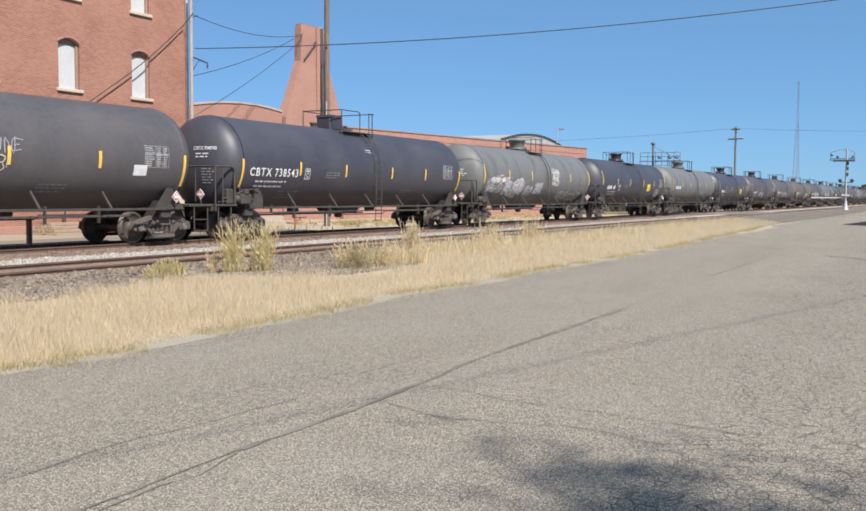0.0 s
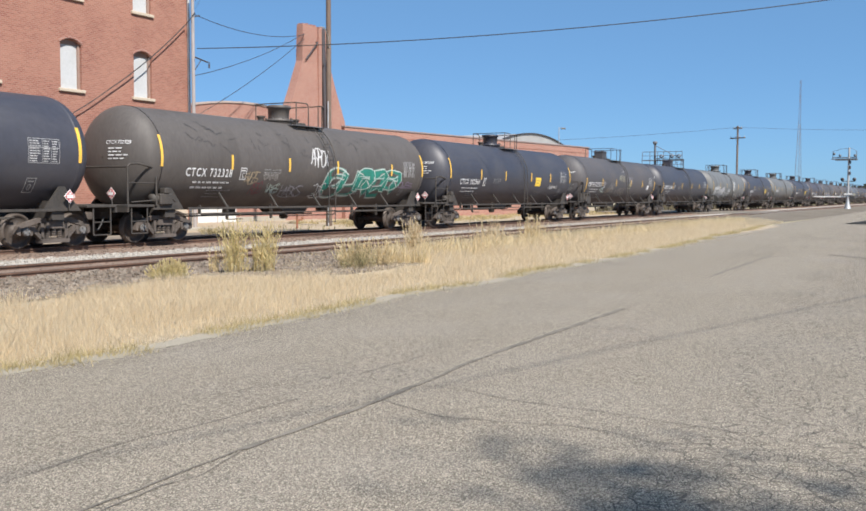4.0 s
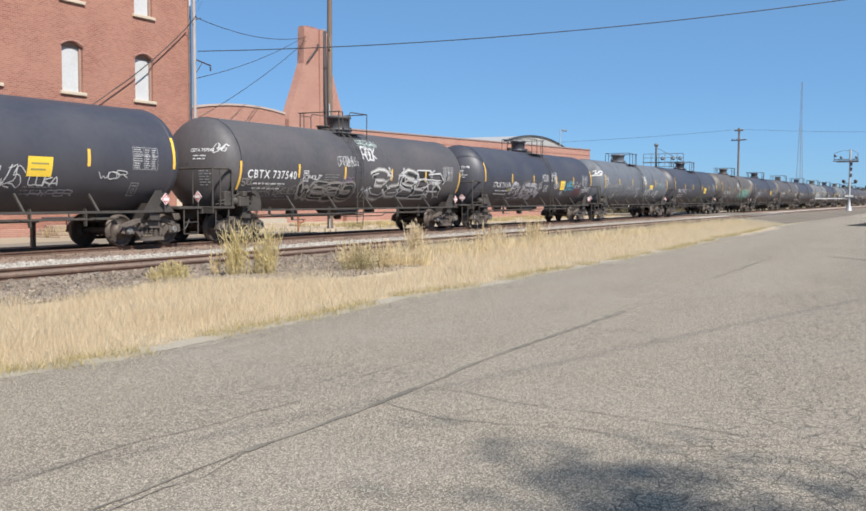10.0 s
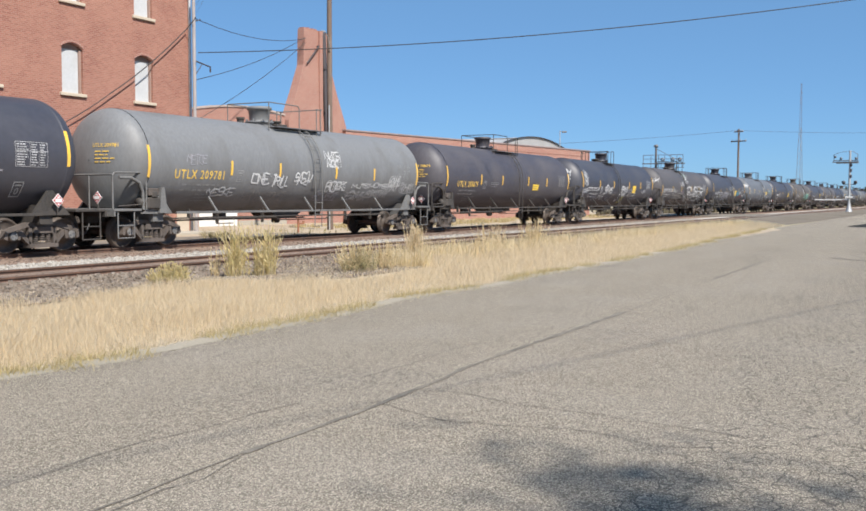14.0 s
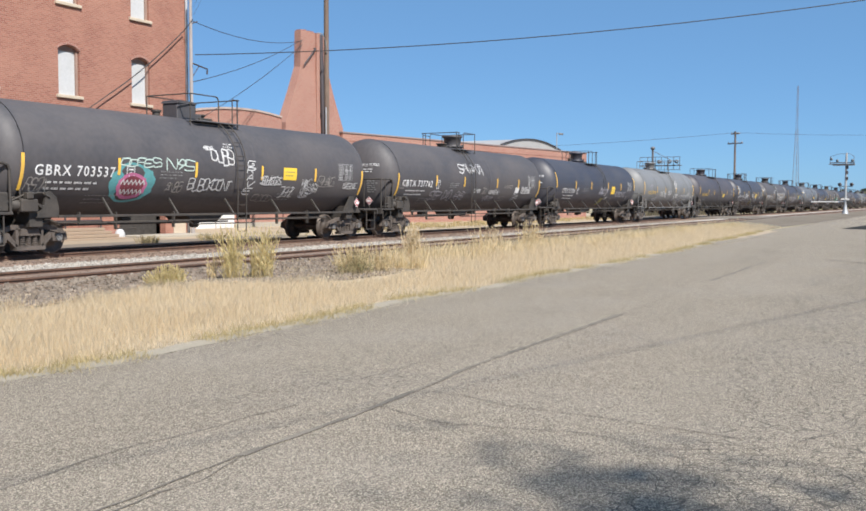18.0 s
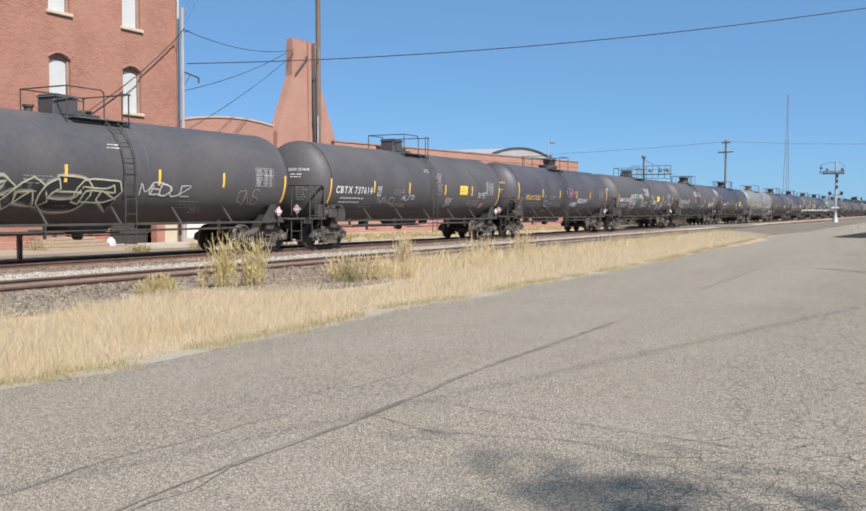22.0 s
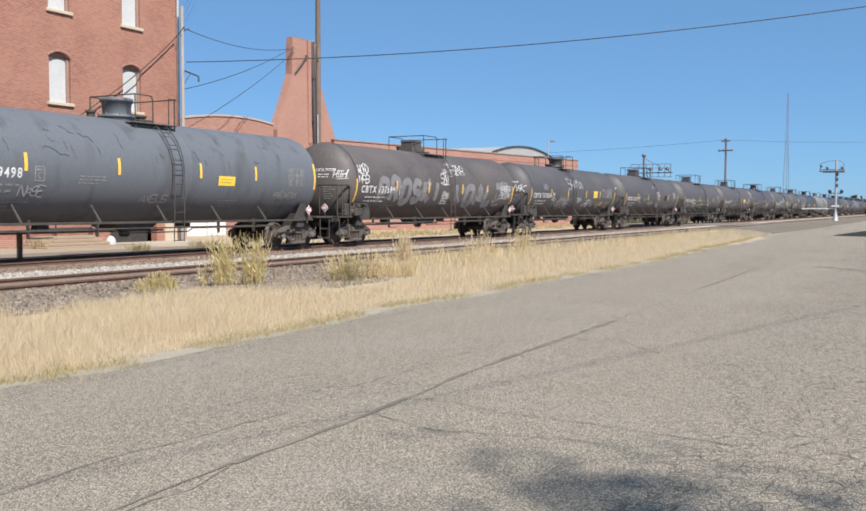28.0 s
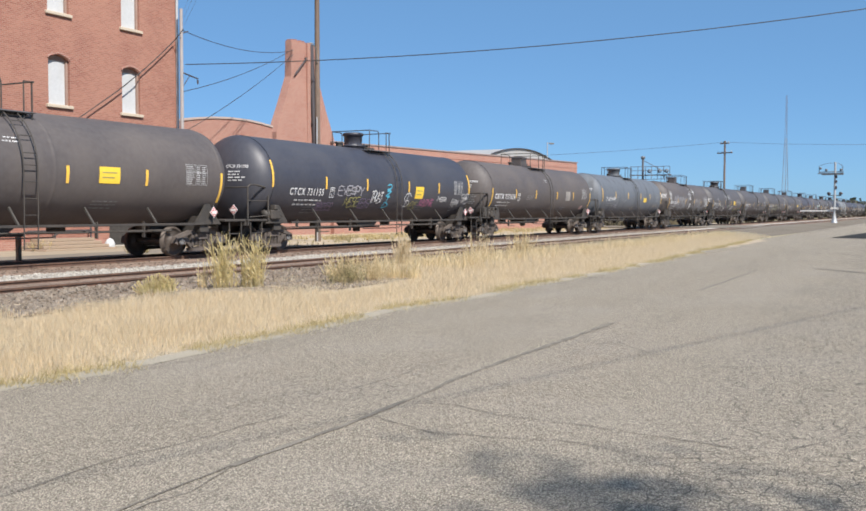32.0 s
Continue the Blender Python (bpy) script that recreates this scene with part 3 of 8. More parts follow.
def strip(pts, width, z=0.006, jag=0.0, seed=0):
    """A thin flat ribbon along a line on the road."""
    s, r = Shape(), random.Random(seed)
    dense = []
    for (x0, y0), (x1, y1) in zip(pts, pts[1:]):
        m = max(2, int(math.hypot(x1 - x0, y1 - y0) / 0.12))
        dense += [(x0 + (x1 - x0) * i / m, y0 + (y1 - y0) * i / m) for i in range(m)]
    dense.append(pts[-1])
    p = []
    for i, (x, y) in enumerate(dense):
        a, b = dense[max(0, i - 1)], dense[min(len(dense) - 1, i + 1)]
        d = math.hypot(b[0] - a[0], b[1] - a[1]) or 1
        nx, ny = -(b[1] - a[1]) / d, (b[0] - a[0]) / d
        w = width * (0.55 + 0.9 * r.random()) / 2
        o = jag * (noise.noise((x * 3.1, y * 3.1, seed)) + 0.6 * noise.noise((x * 9, y * 9, seed + 4)))
        zz = z + (0.012 if y <= 4 else 0.012 * max(0, (7.3 - y) / 3.3)) - 0.032 * max(0, (4 - y) / 15)
        p += [(x + nx * (o - w), y + ny * (o - w), zz), (x + nx * (o + w), y + ny * (o + w), zz)]
    return s.add(p, [(2 * i, 2 * i + 2, 2 * i + 3, 2 * i + 1) for i in range(len(dense) - 1)])


def crack(pts, width, jag, filler=M_CRACK):
    """A crack in the asphalt, filled with dark grit."""
    part("crack", strip(pts, width, jag=jag, seed=len(ROAD.children)), filler, ROAD)


crack([(-4, 3.72), (2.4, 3.64), (3.56, 3.68), (4.44, 3.73)], 0.016, 0.015)
crack([(2.6, 3.5), (3.3, 3.6), (3.65, 3.62), (3.91, 3.57), (4.44, 3.72)], 0.010, 0.012)
crack([(4.44, 3.73), (5.56, 3.72), (7.1, 3.79), (7.6, 3.86), (8.65, 3.89)], 0.045, 0.014)
crack([(8.65, 3.89), (9.96, 3.90), (11.3, 3.90), (12.65, 3.91)], 0.065, 0.018)
crack([(12.65, 3.91), (15.5, 4.0), (18.81, 4.06)], 0.006, 0.03)
crack([(18.81, 4.06), (22, 4.10), (26.1, 4.15)], 0.06, 0.03)
crack([(2.9, 4.30), (3.34, 4.39), (3.8, 4.45), (4.37, 4.46), (4.77, 4.36), (5.27, 4.36), (5.8, 4.3)], 0.0085, 0.03)
crack([(5.27, 5.62), (5.4, 5.16), (5.58, 4.94), (6.0, 4.87), (6.65, 4.75), (6.81, 4.46), (7.67, 4.42), (8.43, 4.48), (9.3, 4.4)], 0.0085, 0.03)
crack([(6.12, 3.84), (5.95, 3.5), (5.79, 3.1), (5.86, 2.69), (6.0, 2.11), (5.84, 1.54), (5.98, 1.24)], 0.0095, 0.03)
crack([(6.66, 3.72), (6.66, 3.63), (6.70, 3.37), (6.54, 2.92), (6.5, 2.16), (6.41, 1.55), (6.35, 1.1)], 0.0095, 0.03)
crack([(5.98, 1.24), (6.3, 0.8), (6.9, 0.6), (7.8, 0.5)], 0.006, 0.07)
crack([(10.9, 3.9), (10.55, 3.45), (11.0, 3.35), (10.4, 2.9), (10.1, 2.6)], 0.012, 0.04)
crack([(5.2, 6.73), (6.47, 6.78), (7.84, 6.8), (9.6, 6.9), (12.5, 6.95)], 0.009, 0.04)
crack([(24.6, 0.2), (25.7, 1.1), (26.62, 1.9), (27.2, 2.45), (27.61, 2.92)], 0.085, 0.03, M_TAR)
crack([(7.0, 6.3), (9.0, 6.6), (12, 6.4), (15, 6.7), (20, 6.5)], 0.0074, 0.12)


def sandy_margin():
    """Sand and crumbled chips that the verge sheds onto the road's edge."""
    s, p, x = Shape(), [], -6.0
    while x < 50:
        mid = 7.35 + 0.22 * noise.noise((x * 0.35, 0, 5)) + 0.07 * noise.noise((x * 2.1, 0, 8)) + nip(x) + (0.0 if x < 26 else 0.045 * (x - 26))
        w = 0.02 + 0.10 * noise.noise((x * 0.9, 3, 1)) + 0.07 * noise.noise((x * 5.0, 7, 2)) + 0.04 * noise.noise((x * 15.0, 7, 2))
        p += [(x, mid - max(0.01, w), 0.0032), (x, mid + 0.02, 0.006), (x, mid + 0.25, 0.010)]
        x += 0.06
    n = len(p) // 3
    return s.add(p, [(3 * i + a, 3 * i + 3 + a, 3 * i + 4 + a, 3 * i + 1 + a) for i in range(n - 1) for a in (0, 1)], True)


setting("road_margin", sandy_margin(), M_MARGIN, "pale sand and crumbled chips along the road's edge", "verge")


# ---- tracks ----
def rail_shape(x0, x1):
    """The section of a rail: foot, web and head."""
    sec = [(-0.07, 0.0), (0.07, 0.0), (0.07, 0.012), (0.012, 0.03), (0.009, 0.115), (0.036, 0.125), (0.036, 0.15), (0.028, 0.158)]
    sec = sec + [(-a, b) for a, b in reversed(sec[2:])]
    k = len(sec)
    p = [(x0, a, b) for a, b in sec] + [(x1, a, b) for a, b in sec]
    return Shape().add(p, [(i, (i + 1) % k, k + (i + 1) % k, k + i) for i in range(k)] + [tuple(range(k))[::-1], tuple(range(k, 2 * k))])


TIE = Shape().box(-0.115, 0.115, -1.28, 1.28, -0.12, 0.0, 0.012).mesh("tie", M_TIE)
PLATE = Shape().box(-0.09, 0.09, -0.17, 0.17, 0.0, 0.014, 0.004).mesh("tie_plate", M_RAIL)


def track(name, y, label):
    t = thing(name, label, "railway track", (0, y, 0), kind="structure")
    for side_y in (-0.7525, 0.7525):
        r = part("rail", rail_shape(-45, 420), M_RAIL, t, "rust-brown steel rail", (0, side_y, RAIL - 0.158))
        part("rail_head", Shape().box(-45, 420, -0.03, 0.03, 0.1585, 0.1605), M_RAILTOP, r, "worn shiny running surface")
    far_ties = Shape()
    x, i = -2.0, 0
    while x < 420:
        w = rnd.uniform(-0.03, 0.03)
        if x < 66:
            tie = part("tie", TIE, None, t, at=pose(x, w, RAIL - 0.158 - 0.012 + rnd.uniform(-0.006, 0.003), 0, 0, rnd.uniform(-1.2, 1.2)))
            if x < 34:
                for side_y in (-0.7525, 0.7525):
                    part("tie_plate", PLATE, None, tie, at=(0, side_y - w, 0.0))
        elif x < 68 or 100 < x < 250:
            far_ties.box(x - 0.115, x + 0.115, -1.28 + w, 1.28 + w, RAIL - 0.28, RAIL - 0.168)
        x += 0.53
    tagged(part("far_ties", far_ties, M_TIE, t), kind="stuff")
    return t


# part() with a ready mesh keeps that mesh's own material
track("track_near", NEAR, "empty track with rusty rails on weathered ties")
track("track_far", FAR, "track with rusty rails that the train runs on")


def stones(count, x0, x1, y0, y1, size, seed, zoff=0.0, keep=None):
    """Loose crushed stones, each a small broken block."""
    r = random.Random(seed)
    s = Shape()
    cube = [(-1, -1, -1), (1, -1, -1), (1, 1, -1), (-1, 1, -1), (-1, -1, 1), (1, -1, 1), (1, 1, 1), (-1, 1, 1)]
    quads = [(4, 5, 6, 7), (0, 1, 5, 4), (1, 2, 6, 5), (2, 3, 7, 6), (3, 0, 4, 7)]
    for _ in range(count):
        x, y = x0 + (x1 - x0) * r.random() ** 1.35, r.uniform(y0, y1)
        if keep and not keep(x, y):
            continue
        a = size * r.uniform(0.45, 1.15)
        m = pose(x, y, lift(y) + zoff + a * 0.2, r.uniform(-30, 30), r.uniform(-30, 30), r.uniform(0, 90))
        s.add([m @ Vector((p[0] * a * r.uniform(0.5, 1) * 0.6, p[1] * a * r.uniform(0.5, 1) * 0.5, p[2] * a * r.uniform(0.5, 1) * 0.45)) for p in cube], quads)
    return s


def off_rails(mid):
    return lambda x, y: min(abs(y - mid + 0.7525), abs(y - mid - 0.7525)) > 0.09


tagged(part("ballast_stones", stones(15000, 3, 62, 11.7, 14.6, 0.085, 31), M_STONE), "loose grey ballast stones beside the empty track", "ballast", kind="stuff")
def by_the_edge(x, y):
    return y < 7.45 + max(0, 0.045 * (x - 26)) and rnd.random() < 0.15 + 0.85 * (y - 6.7)


tagged(part("loose_chips", stones(9000, 2, 45, 6.75, 7.6, 0.022, 36, 0.012, by_the_edge), M_CHIP), "loose pale chips strewn along the road's edge", "gravel", kind="stuff")
tagged(part("ballast_stones_strewn", stones(2200, 14.0, 18.6, 10.2, 12.4, 0.06, 37), M_STONE), "ballast stones strewn in a bare hollow of the verge", "ballast", kind="stuff")
tagged(part("ballast_stones_between", stones(4500, 6, 70, 14.4, 16.75, 0.06, 32, -0.014, off_rails(NEAR)), M_RUSTSTONE), "ballast stones between the rails", "ballast", kind="stuff")
tagged(part("crushed_stones_pale", stones(9000, 8, 75, 16.75, 18.15, 0.075, 33, 0.0), M_PALESTONE), "pale crushed stones between the tracks", "ballast", kind="stuff")
tagged(part("ballast_stones_far", stones(6000, 10, 75, 18.2, 24.4, 0.06, 34, 0.0, off_rails(FAR)), M_RUSTSTONE), "ballast stones round the far track", "ballast", kind="stuff")


# ---- buildings ----
def wall_with_openings(x0, x1, z0, z1, holes, thick, rise):
    """A wall in its own X-Z plane, its outer face at y=0, with segment-arched openings (left, right, sill, spring)."""
    s = Shape()
    cuts = sorted({x0, x1, *[h[0] for h in holes], *[h[1] for h in holes]})
    n = 6
    for a, b in zip(cuts, cuts[1:]):
        mine = sorted((h for h in holes if h[0] <= a + 1e-6 and h[1] >= b - 1e-6), key=lambda h: h[2])
        lower = [(a, z0), (b, z0)]
        for h in mine:
            w, cx = (h[1] - h[0]) / 2, (h[0] + h[1]) / 2
            arch = [(h[0] + (h[1] - h[0]) * i / n, h[3] + rise * (1 - ((h[0] + (h[1] - h[0]) * i / n - cx) / w) ** 2)) for i in range(n + 1)]
            poly = lower + [(b, h[2]), (a, h[2])]
            s.add([(x, 0, z) for x, z in poly], [tuple(range(len(poly)))])
            loop = [(a, h[2]), (b, h[2])] + arch[::-1]
            m = len(loop)
            s.add([(x, 0, z) for x, z in loop] + [(x, thick, z) for x, z in loop], [(i, i + m, (i + 1) % m + m, (i + 1) % m) for i in range(m)])
            lower = arch
        poly = lower + [(b, z1), (a, z1)]
        s.add([(x, 0, z) for x, z in poly], [tuple(range(len(poly)))])
    s.add([(x0, 0, z1), (x1, 0, z1), (x1, thick, z1), (x0, thick, z1), (x0, 0, z0), (x1, 0, z0), (x1, thick, z0), (x0, thick, z0)],
          [(0, 1, 2, 3), (1, 5, 6, 2), (4, 0, 3, 7)])
    return s


def brick_warehouse():
    """The tall brick building: arched windows closed with white boards, limestone sills."""
    b = thing("brick_building", "tall red brick building with white boarded arched windows", "building", (0, 32, 0))
    columns = [7.2, 11.15, 15.1, 19.05, 23.05, 27.04, 31.0]
    holes = []
    for c in columns:
        for sill, spring in ((5.90, 7.74), (9.66, 11.5), (13.4, 15.2)):
            holes.append((c, c + 1.08, sill, spring))
    left = 3.0
    part("wall", wall_with_openings(left, 34.45, 4.6, 16.6, holes, 0.34, 0.2), M_BRICK, b, "red brick front wall")
    part("wall", wall_with_openings(left, 34.45, -0.1, 4.6, [(30.15, 32.95, 0.02, 2.75)], 0.34, 0.2), M_BRICK, b, "red brick ground-floor wall")
    part("side_wall", Shape().box(34.11, 34.45, 0.34, 16, -0.1, 16.6), M_BRICK, b, "brick side wall")
    part("side_wall", Shape().box(left, left + 0.34, 0.34, 16, -0.1, 16.6), M_BRICK, b)
    part("back_wall", Shape().box(left, 34.45, 16, 16.3, -0.1, 16.6), M_BRICK, b)
    part("roof", Shape().box(left - 0.1, 34.55, -0.12, 16.4, 16.6, 16.85, 0.03), M_TARROOF, b)
    # back panel coloured near-black: the bay's inner shade is in its paint
    inner = part("dock_bay", Shape().box(29.9, 33.3, 0.9, 1.0, -0.1, 3.0), M_BAYSHADE, b, "dark inside of the open loading bay")
    for c, d, sill, spring in holes:
        w = d - c
        win = part("window", Shape().box(c + 0.0, d - 0.0, 0.20, 0.25, sill, spring - 0.02, 0.004), M_BOARD, b, "white boarded window")
        arch = [(c + 0.012 + (w - 0.024) * i / 8, spring + 0.19 * (1 - (2 * i / 8 - 1) ** 2)) for i in range(9)]
        part("arch_infill", Shape().prism([(d - 0.012, spring - 0.02), (c + 0.012, spring - 0.02)] + arch, 0.17, 0.24), M_ARCHWOOD, win, "grey arched head board")
        part("frame", Shape().box(d - 0.10, d - 0.004, 0.10, 0.198, sill + 0.01, spring + 0.02, 0.005), M_ARCHWOOD, win)
        part("sill", Shape().box(c - 0.12, d + 0.12, -0.10, 0.21, sill - 0.13, sill + 0.003, 0.015), M_LIMESTONE, win, "limestone sill")
        hood = [(c - 0.05 + (w + 0.1) * i / 8, spring + 0.02 + 0.215 * (1 - (2 * i / 8 - 1) ** 2)) for i in range(9)]
        top = [(x, z + 0.10) for x, z in hood]
        part("arch_bricks", Shape().prism(hood + top[::-1], -0.035, 0.0), M_BRICK2, win, "projecting brick arch")
    part("downpipe", Shape().rod((34.4, -0.08, 0.0), (34.4, -0.08, 16.5), 0.07, 10), M_GALV, b, "grey rainwater pipe at the corner")
    part("side_door", Shape().box(33.45, 34.25, -0.05, -0.003, 0.0, 2.1, 0.01), M_LIMESTONE, b, "pale weathered side door")
    part("dock_apron", Shape().box(30.0, 34.3, -1.6, -0.003, -0.1, 0.05, 0.02), M_CONCRETE, b, "low concrete dock apron")
    part("plinth", Shape().box(left, 30.1, -0.06, -0.002, -0.1, 0.30, 0.01), M_BRICK2, b, "projecting brick plinth")
    return b


brick_warehouse()
# low pale annex that shows under the passing train
ax = thing("annex", "low pale rendered annex with a weathered door", "building", (34.6, 33.2, 0))
part("wall", Shape().box(0, 1.6, 0, 3.0, -0.1, 2.9), M_LIMESTONE, ax)
part("roof", Shape().box(-0.08, 1.7, -0.1, 3.1, 2.9, 3.05, 0.02), M_TARROOF, ax)
part("door", Shape().box(0.25, 1.1, -0.05, -0.003, 0.0, 2.05, 0.01), M_ARCHWOOD, ax, "grey weathered door")
part("brick_pier", Shape().box(-0.1, 0.2, -0.25, -0.003, -0.1, 2.7, 0.01), M_BRICK2, ax)

# arched parapet wall and the tapered chimney
ar = thing("arched_building", "brick building with a curved white-capped parapet", "building", (0, 38, 0))
curve = [(36.0, 5.55), (38.5, 6.05), (41.0, 6.62), (42.5, 6.86), (44.0, 7.03), (45.5, 7.12), (47.0, 7.13), (48.3, 7.06), (49.6, 6.93)]
part("wall", Shape().prism([(49.6, -0.1), (36.0, -0.1)] + curve, 0, 0.4), M_BRICK2, ar, "faded brick wall with curved top")
part("coping", Shape().prism([(x, z + 0.004) for x, z in curve] + [(x, z + 0.12) for x, z in reversed(curve)], -0.06, 0.46), M_COPING, ar, "white curved coping")
part("side_wall", Shape().box(49.2, 49.6, 0.4, 15, -0.1, 6.5), M_BRICK2, ar)
part("roof", Shape().box(36, 49.3, 0.46, 15, 5.2, 5.45), M_TARROOF, ar)
for dx in (41.5, 43.2):
    gd = part("garage_door", Shape().box(dx, dx + 1.62, -0.06, -0.003, -0.08, 2.3, 0.008), M_TRAILER, ar, "white panelled garage door")
    for i in range(2):
        for j in range(4):
            part("panel", Shape().box(dx + 0.05 + 0.78 * i, dx + 0.79 + 0.78 * i, -0.085, -0.063, -0.04 + 0.58 * j, 0.5 + 0.58 * j, 0.012), M_TRAILER, gd)
part("band", Shape().box(44.9, 49.7, -0.05, -0.003, -0.1, 0.25, 0.01), M_CONCRETE, ar, "pale plinth")


def frustum(levels):
    """Stacked rectangular rings (x0, x1, y0, y1, z)."""
    s, p, f = Shape(), [], []
    for x0, x1, y0, y1, z in levels:
        p += [(x0, y0, z), (x1, y0, z), (x1, y1, z), (x0, y1, z)]
    for j in range(len(levels) - 1):
        for i in range(4):
            f.append((4 * j + i, 4 * j + (i + 1) % 4, 4 * j + 4 + (i + 1) % 4, 4 * j + 4 + i))
    k = 4 * (len(levels) - 1)
    f.append((k, k + 1, k + 2, k + 3))
    return s.add(p, f)


ch = thing("brick_chimney", "tapered red brick chimney stack with a crumbling top", "chimney", (0, 38, 0))
part("shaft", frustum([(49.75, 56.7, 0.0, 0.7, -0.1), (50.05, 56.7, 0.0, 0.7, 6.7), (51.0, 55.7, 0.04, 0.66, 8.7), (51.78, 54.95, 0.08, 0.62, 10.5), (51.85, 54.55, 0.1, 0.6, 12.9)]), M_BRICK2, ch, "flaring brick shaft")
for i in range(16):
    part("brick", Shape().box(0, 0.16, 0, 0.4, 0, rnd.choice((0.07, 0.07, 0.14)), 0.006), M_BRICK2, ch, at=(51.86 + 0.166 * i, 0.12, 12.9))
part("buttress", Shape().box(53.45, 53.8, -0.06, 0.3, 6.0, 12.95, 0.01), M_BRICK2, ch, "pale brick rib")
part("flue_pipe", Shape().rod((54.15, -0.25, 2.0), (54.0, 0.05, 12.9), 0.17, 12), M_PIPE, ch, "dark steel flue pipe")
for z in (7.5, 10.4):
    part("pipe_strap", Shape().box(53.8, 54.5, -0.2, 0.4, z, z + 0.07), M_PIPE, ch)
part("bracket", Shape().rod((52.0, -0.05, 10.6), (53.3, -0.1, 11.9), 0.05, 6).rod((53.3, -0.1, 11.9), (53.3, 0.4, 11.9), 0.05, 6), M_PIPE, ch, "iron wire bracket")

# long low brick building, turned a little towards the track
lowm = pose(56.2, 37.7, 0, 0, 0, math.degrees(math.atan2(31.93 - 37.73, 91.0 - 56.19)))
lb = thing("low_brick_building", "long low brick building with a pale coping", "building", lowm)
part("wall", Shape().box(0, 35.3, 0, 0.4, -0.1, 6.38), M_BRICK2, lb, "long brick wall")
part("side_wall", Shape().box(34.9, 35.3, 0.4, 18, -0.1, 6.38), M_BRICK2, lb)
part("side_wall", Shape().box(0, 0.4, 0.4, 18, -0.1, 6.38), M_BRICK2, lb)
part("roof", Shape().box(0.4, 34.9, 0.4, 18, 5.8, 6.0), M_TARROOF, lb)
part("coping", Shape().box(-0.05, 35.36, -0.06, 0.46, 6.38, 6.50, 0.015), M_DARKCOPING, lb, "dark weathered coping strip")
part("band", Shape().box(0, 35.3, -0.03, -0.002, 5.86, 5.98), M_BRICK2, lb, "brick string course")
part("plinth", Shape().box(0, 35.3, -0.05, -0.002, -0.1, 0.5), M_BRICK2, lb, "projecting brick plinth")
cr = thing("curved_roof_hall", "pale curved roof of a hall behind the brick building", "building", (0, 0, 0))
hall = [(110.3 + 22 * i / 14, 8.8 + 1.25 * (1 - (2 * i / 14 - 1) ** 2)) for i in range(15)]
part("roof", Shape().prism(hall + [(132.3, 8.5), (110.3, 8.5)], 50, 70), M_ROOFGREY, cr, "pale curved sheet roof")
part("roof_edge", Shape().prism([(x, z - 0.02) for x, z in hall] + [(x, z + 0.09) for x, z in reversed(hall)], 49.8, 50.1), M_PIPE, cr, "dark rim of the curved roof")
part("wall", Shape().box(110.5, 132.1, 50.2, 69.8, -0.1, 8.55), M_BRICK2, cr)


# ---- poles, wires, signals ----
def pole(name, label, x, y, h, r, mat, category="utility pole"):
    t = thing(name, label, category, (x, y, 0))
    part("pole_shaft", Shape().rod((0, 0, -0.1), (0, 0, h), r, 12, r * 0.78), mat, t)
    return t


p1 = pole("utility_pole", "weathered grey pole beside the brick building's corner", 34.18, 31.45, 11.0, 0.10, M_POLEGREY)
part("bracket_arm", Shape().rod((0, 0, 8.05), (0.95, -0.15, 7.85), 0.035, 6), M_PIPE, p1, "short bracket arm")
part("brace", Shape().rod((0, 0, 7.3), (0.45, -0.07, 7.92), 0.02, 6), M_PIPE, p1)
part("insulator", Shape().rod((0.93, -0.15, 7.8), (0.93, -0.15, 7.6), 0.04, 8), M_PIPE, p1)
part("wire_hook", Shape().rod((0, 0, 9.85), (0.35, -0.1, 10.0), 0.03, 6), M_PIPE, p1)
p2 = pole("utility_pole", "tall brown wooden pole before the chimney", 41.72, 29.0, 13.6, 0.16, M_POLEWOOD)
part("crossarm", Shape().box(-1.1, 1.1, -0.07, 0.07, 12.9, 13.05, 0.01), M_POLEWOOD, p2)
part("riser_pipe", Shape().rod((-0.2, -0.1, -0.05), (-0.2, -0.1, 6.5), 0.04, 8), M_GALV, p2, "grey riser pipe")
part("lamp_arm", Shape().pipe([(-0.1, -0.1, 9.3), (-0.5, -0.3, 9.9), (-1.1, -0.5, 10.15), (-1.6, -0.6, 10.1)], 0.03), M_GALV, p2, "curved lamp arm")
p3 = pole("utility_pole", "distant utility pole with two crossarms", 144.4, 27.8, 12.0, 0.17, M_TIE)
for z, w in ((11.55, 0.75), (10.15, 1.3)):
    arm = part("crossarm", Shape().box(-0.08, 0.08, -w, w, z, z + 0.16, 0.01), M_TIE, p3, at=pose(0, 0, 0, 0, 0, -25))
    for i in range(4):
        y = -w + 0.15 + (2 * w - 0.3) * i / 3
        part("insulator", Shape().rod((0, y, z + 0.16), (0, y, z + 0.36), 0.06, 6), M_GALV, arm)
lp = pole("street_lamp", "thin grey lamp post with one lamp head", 102.0, 39.3, 9.4, 0.06, M_GALV, "street lamp")
part("lamp_head", Shape().box(0.0, 0.25, -0.03, 0.03, 9.3, 9.36).box(0.25, 0.75, -0.12, 0.12, 9.18, 9.36, 0.03), M_CAP, lp, "flat lamp head", pose(0, 0, 0, 0, 0, -55))


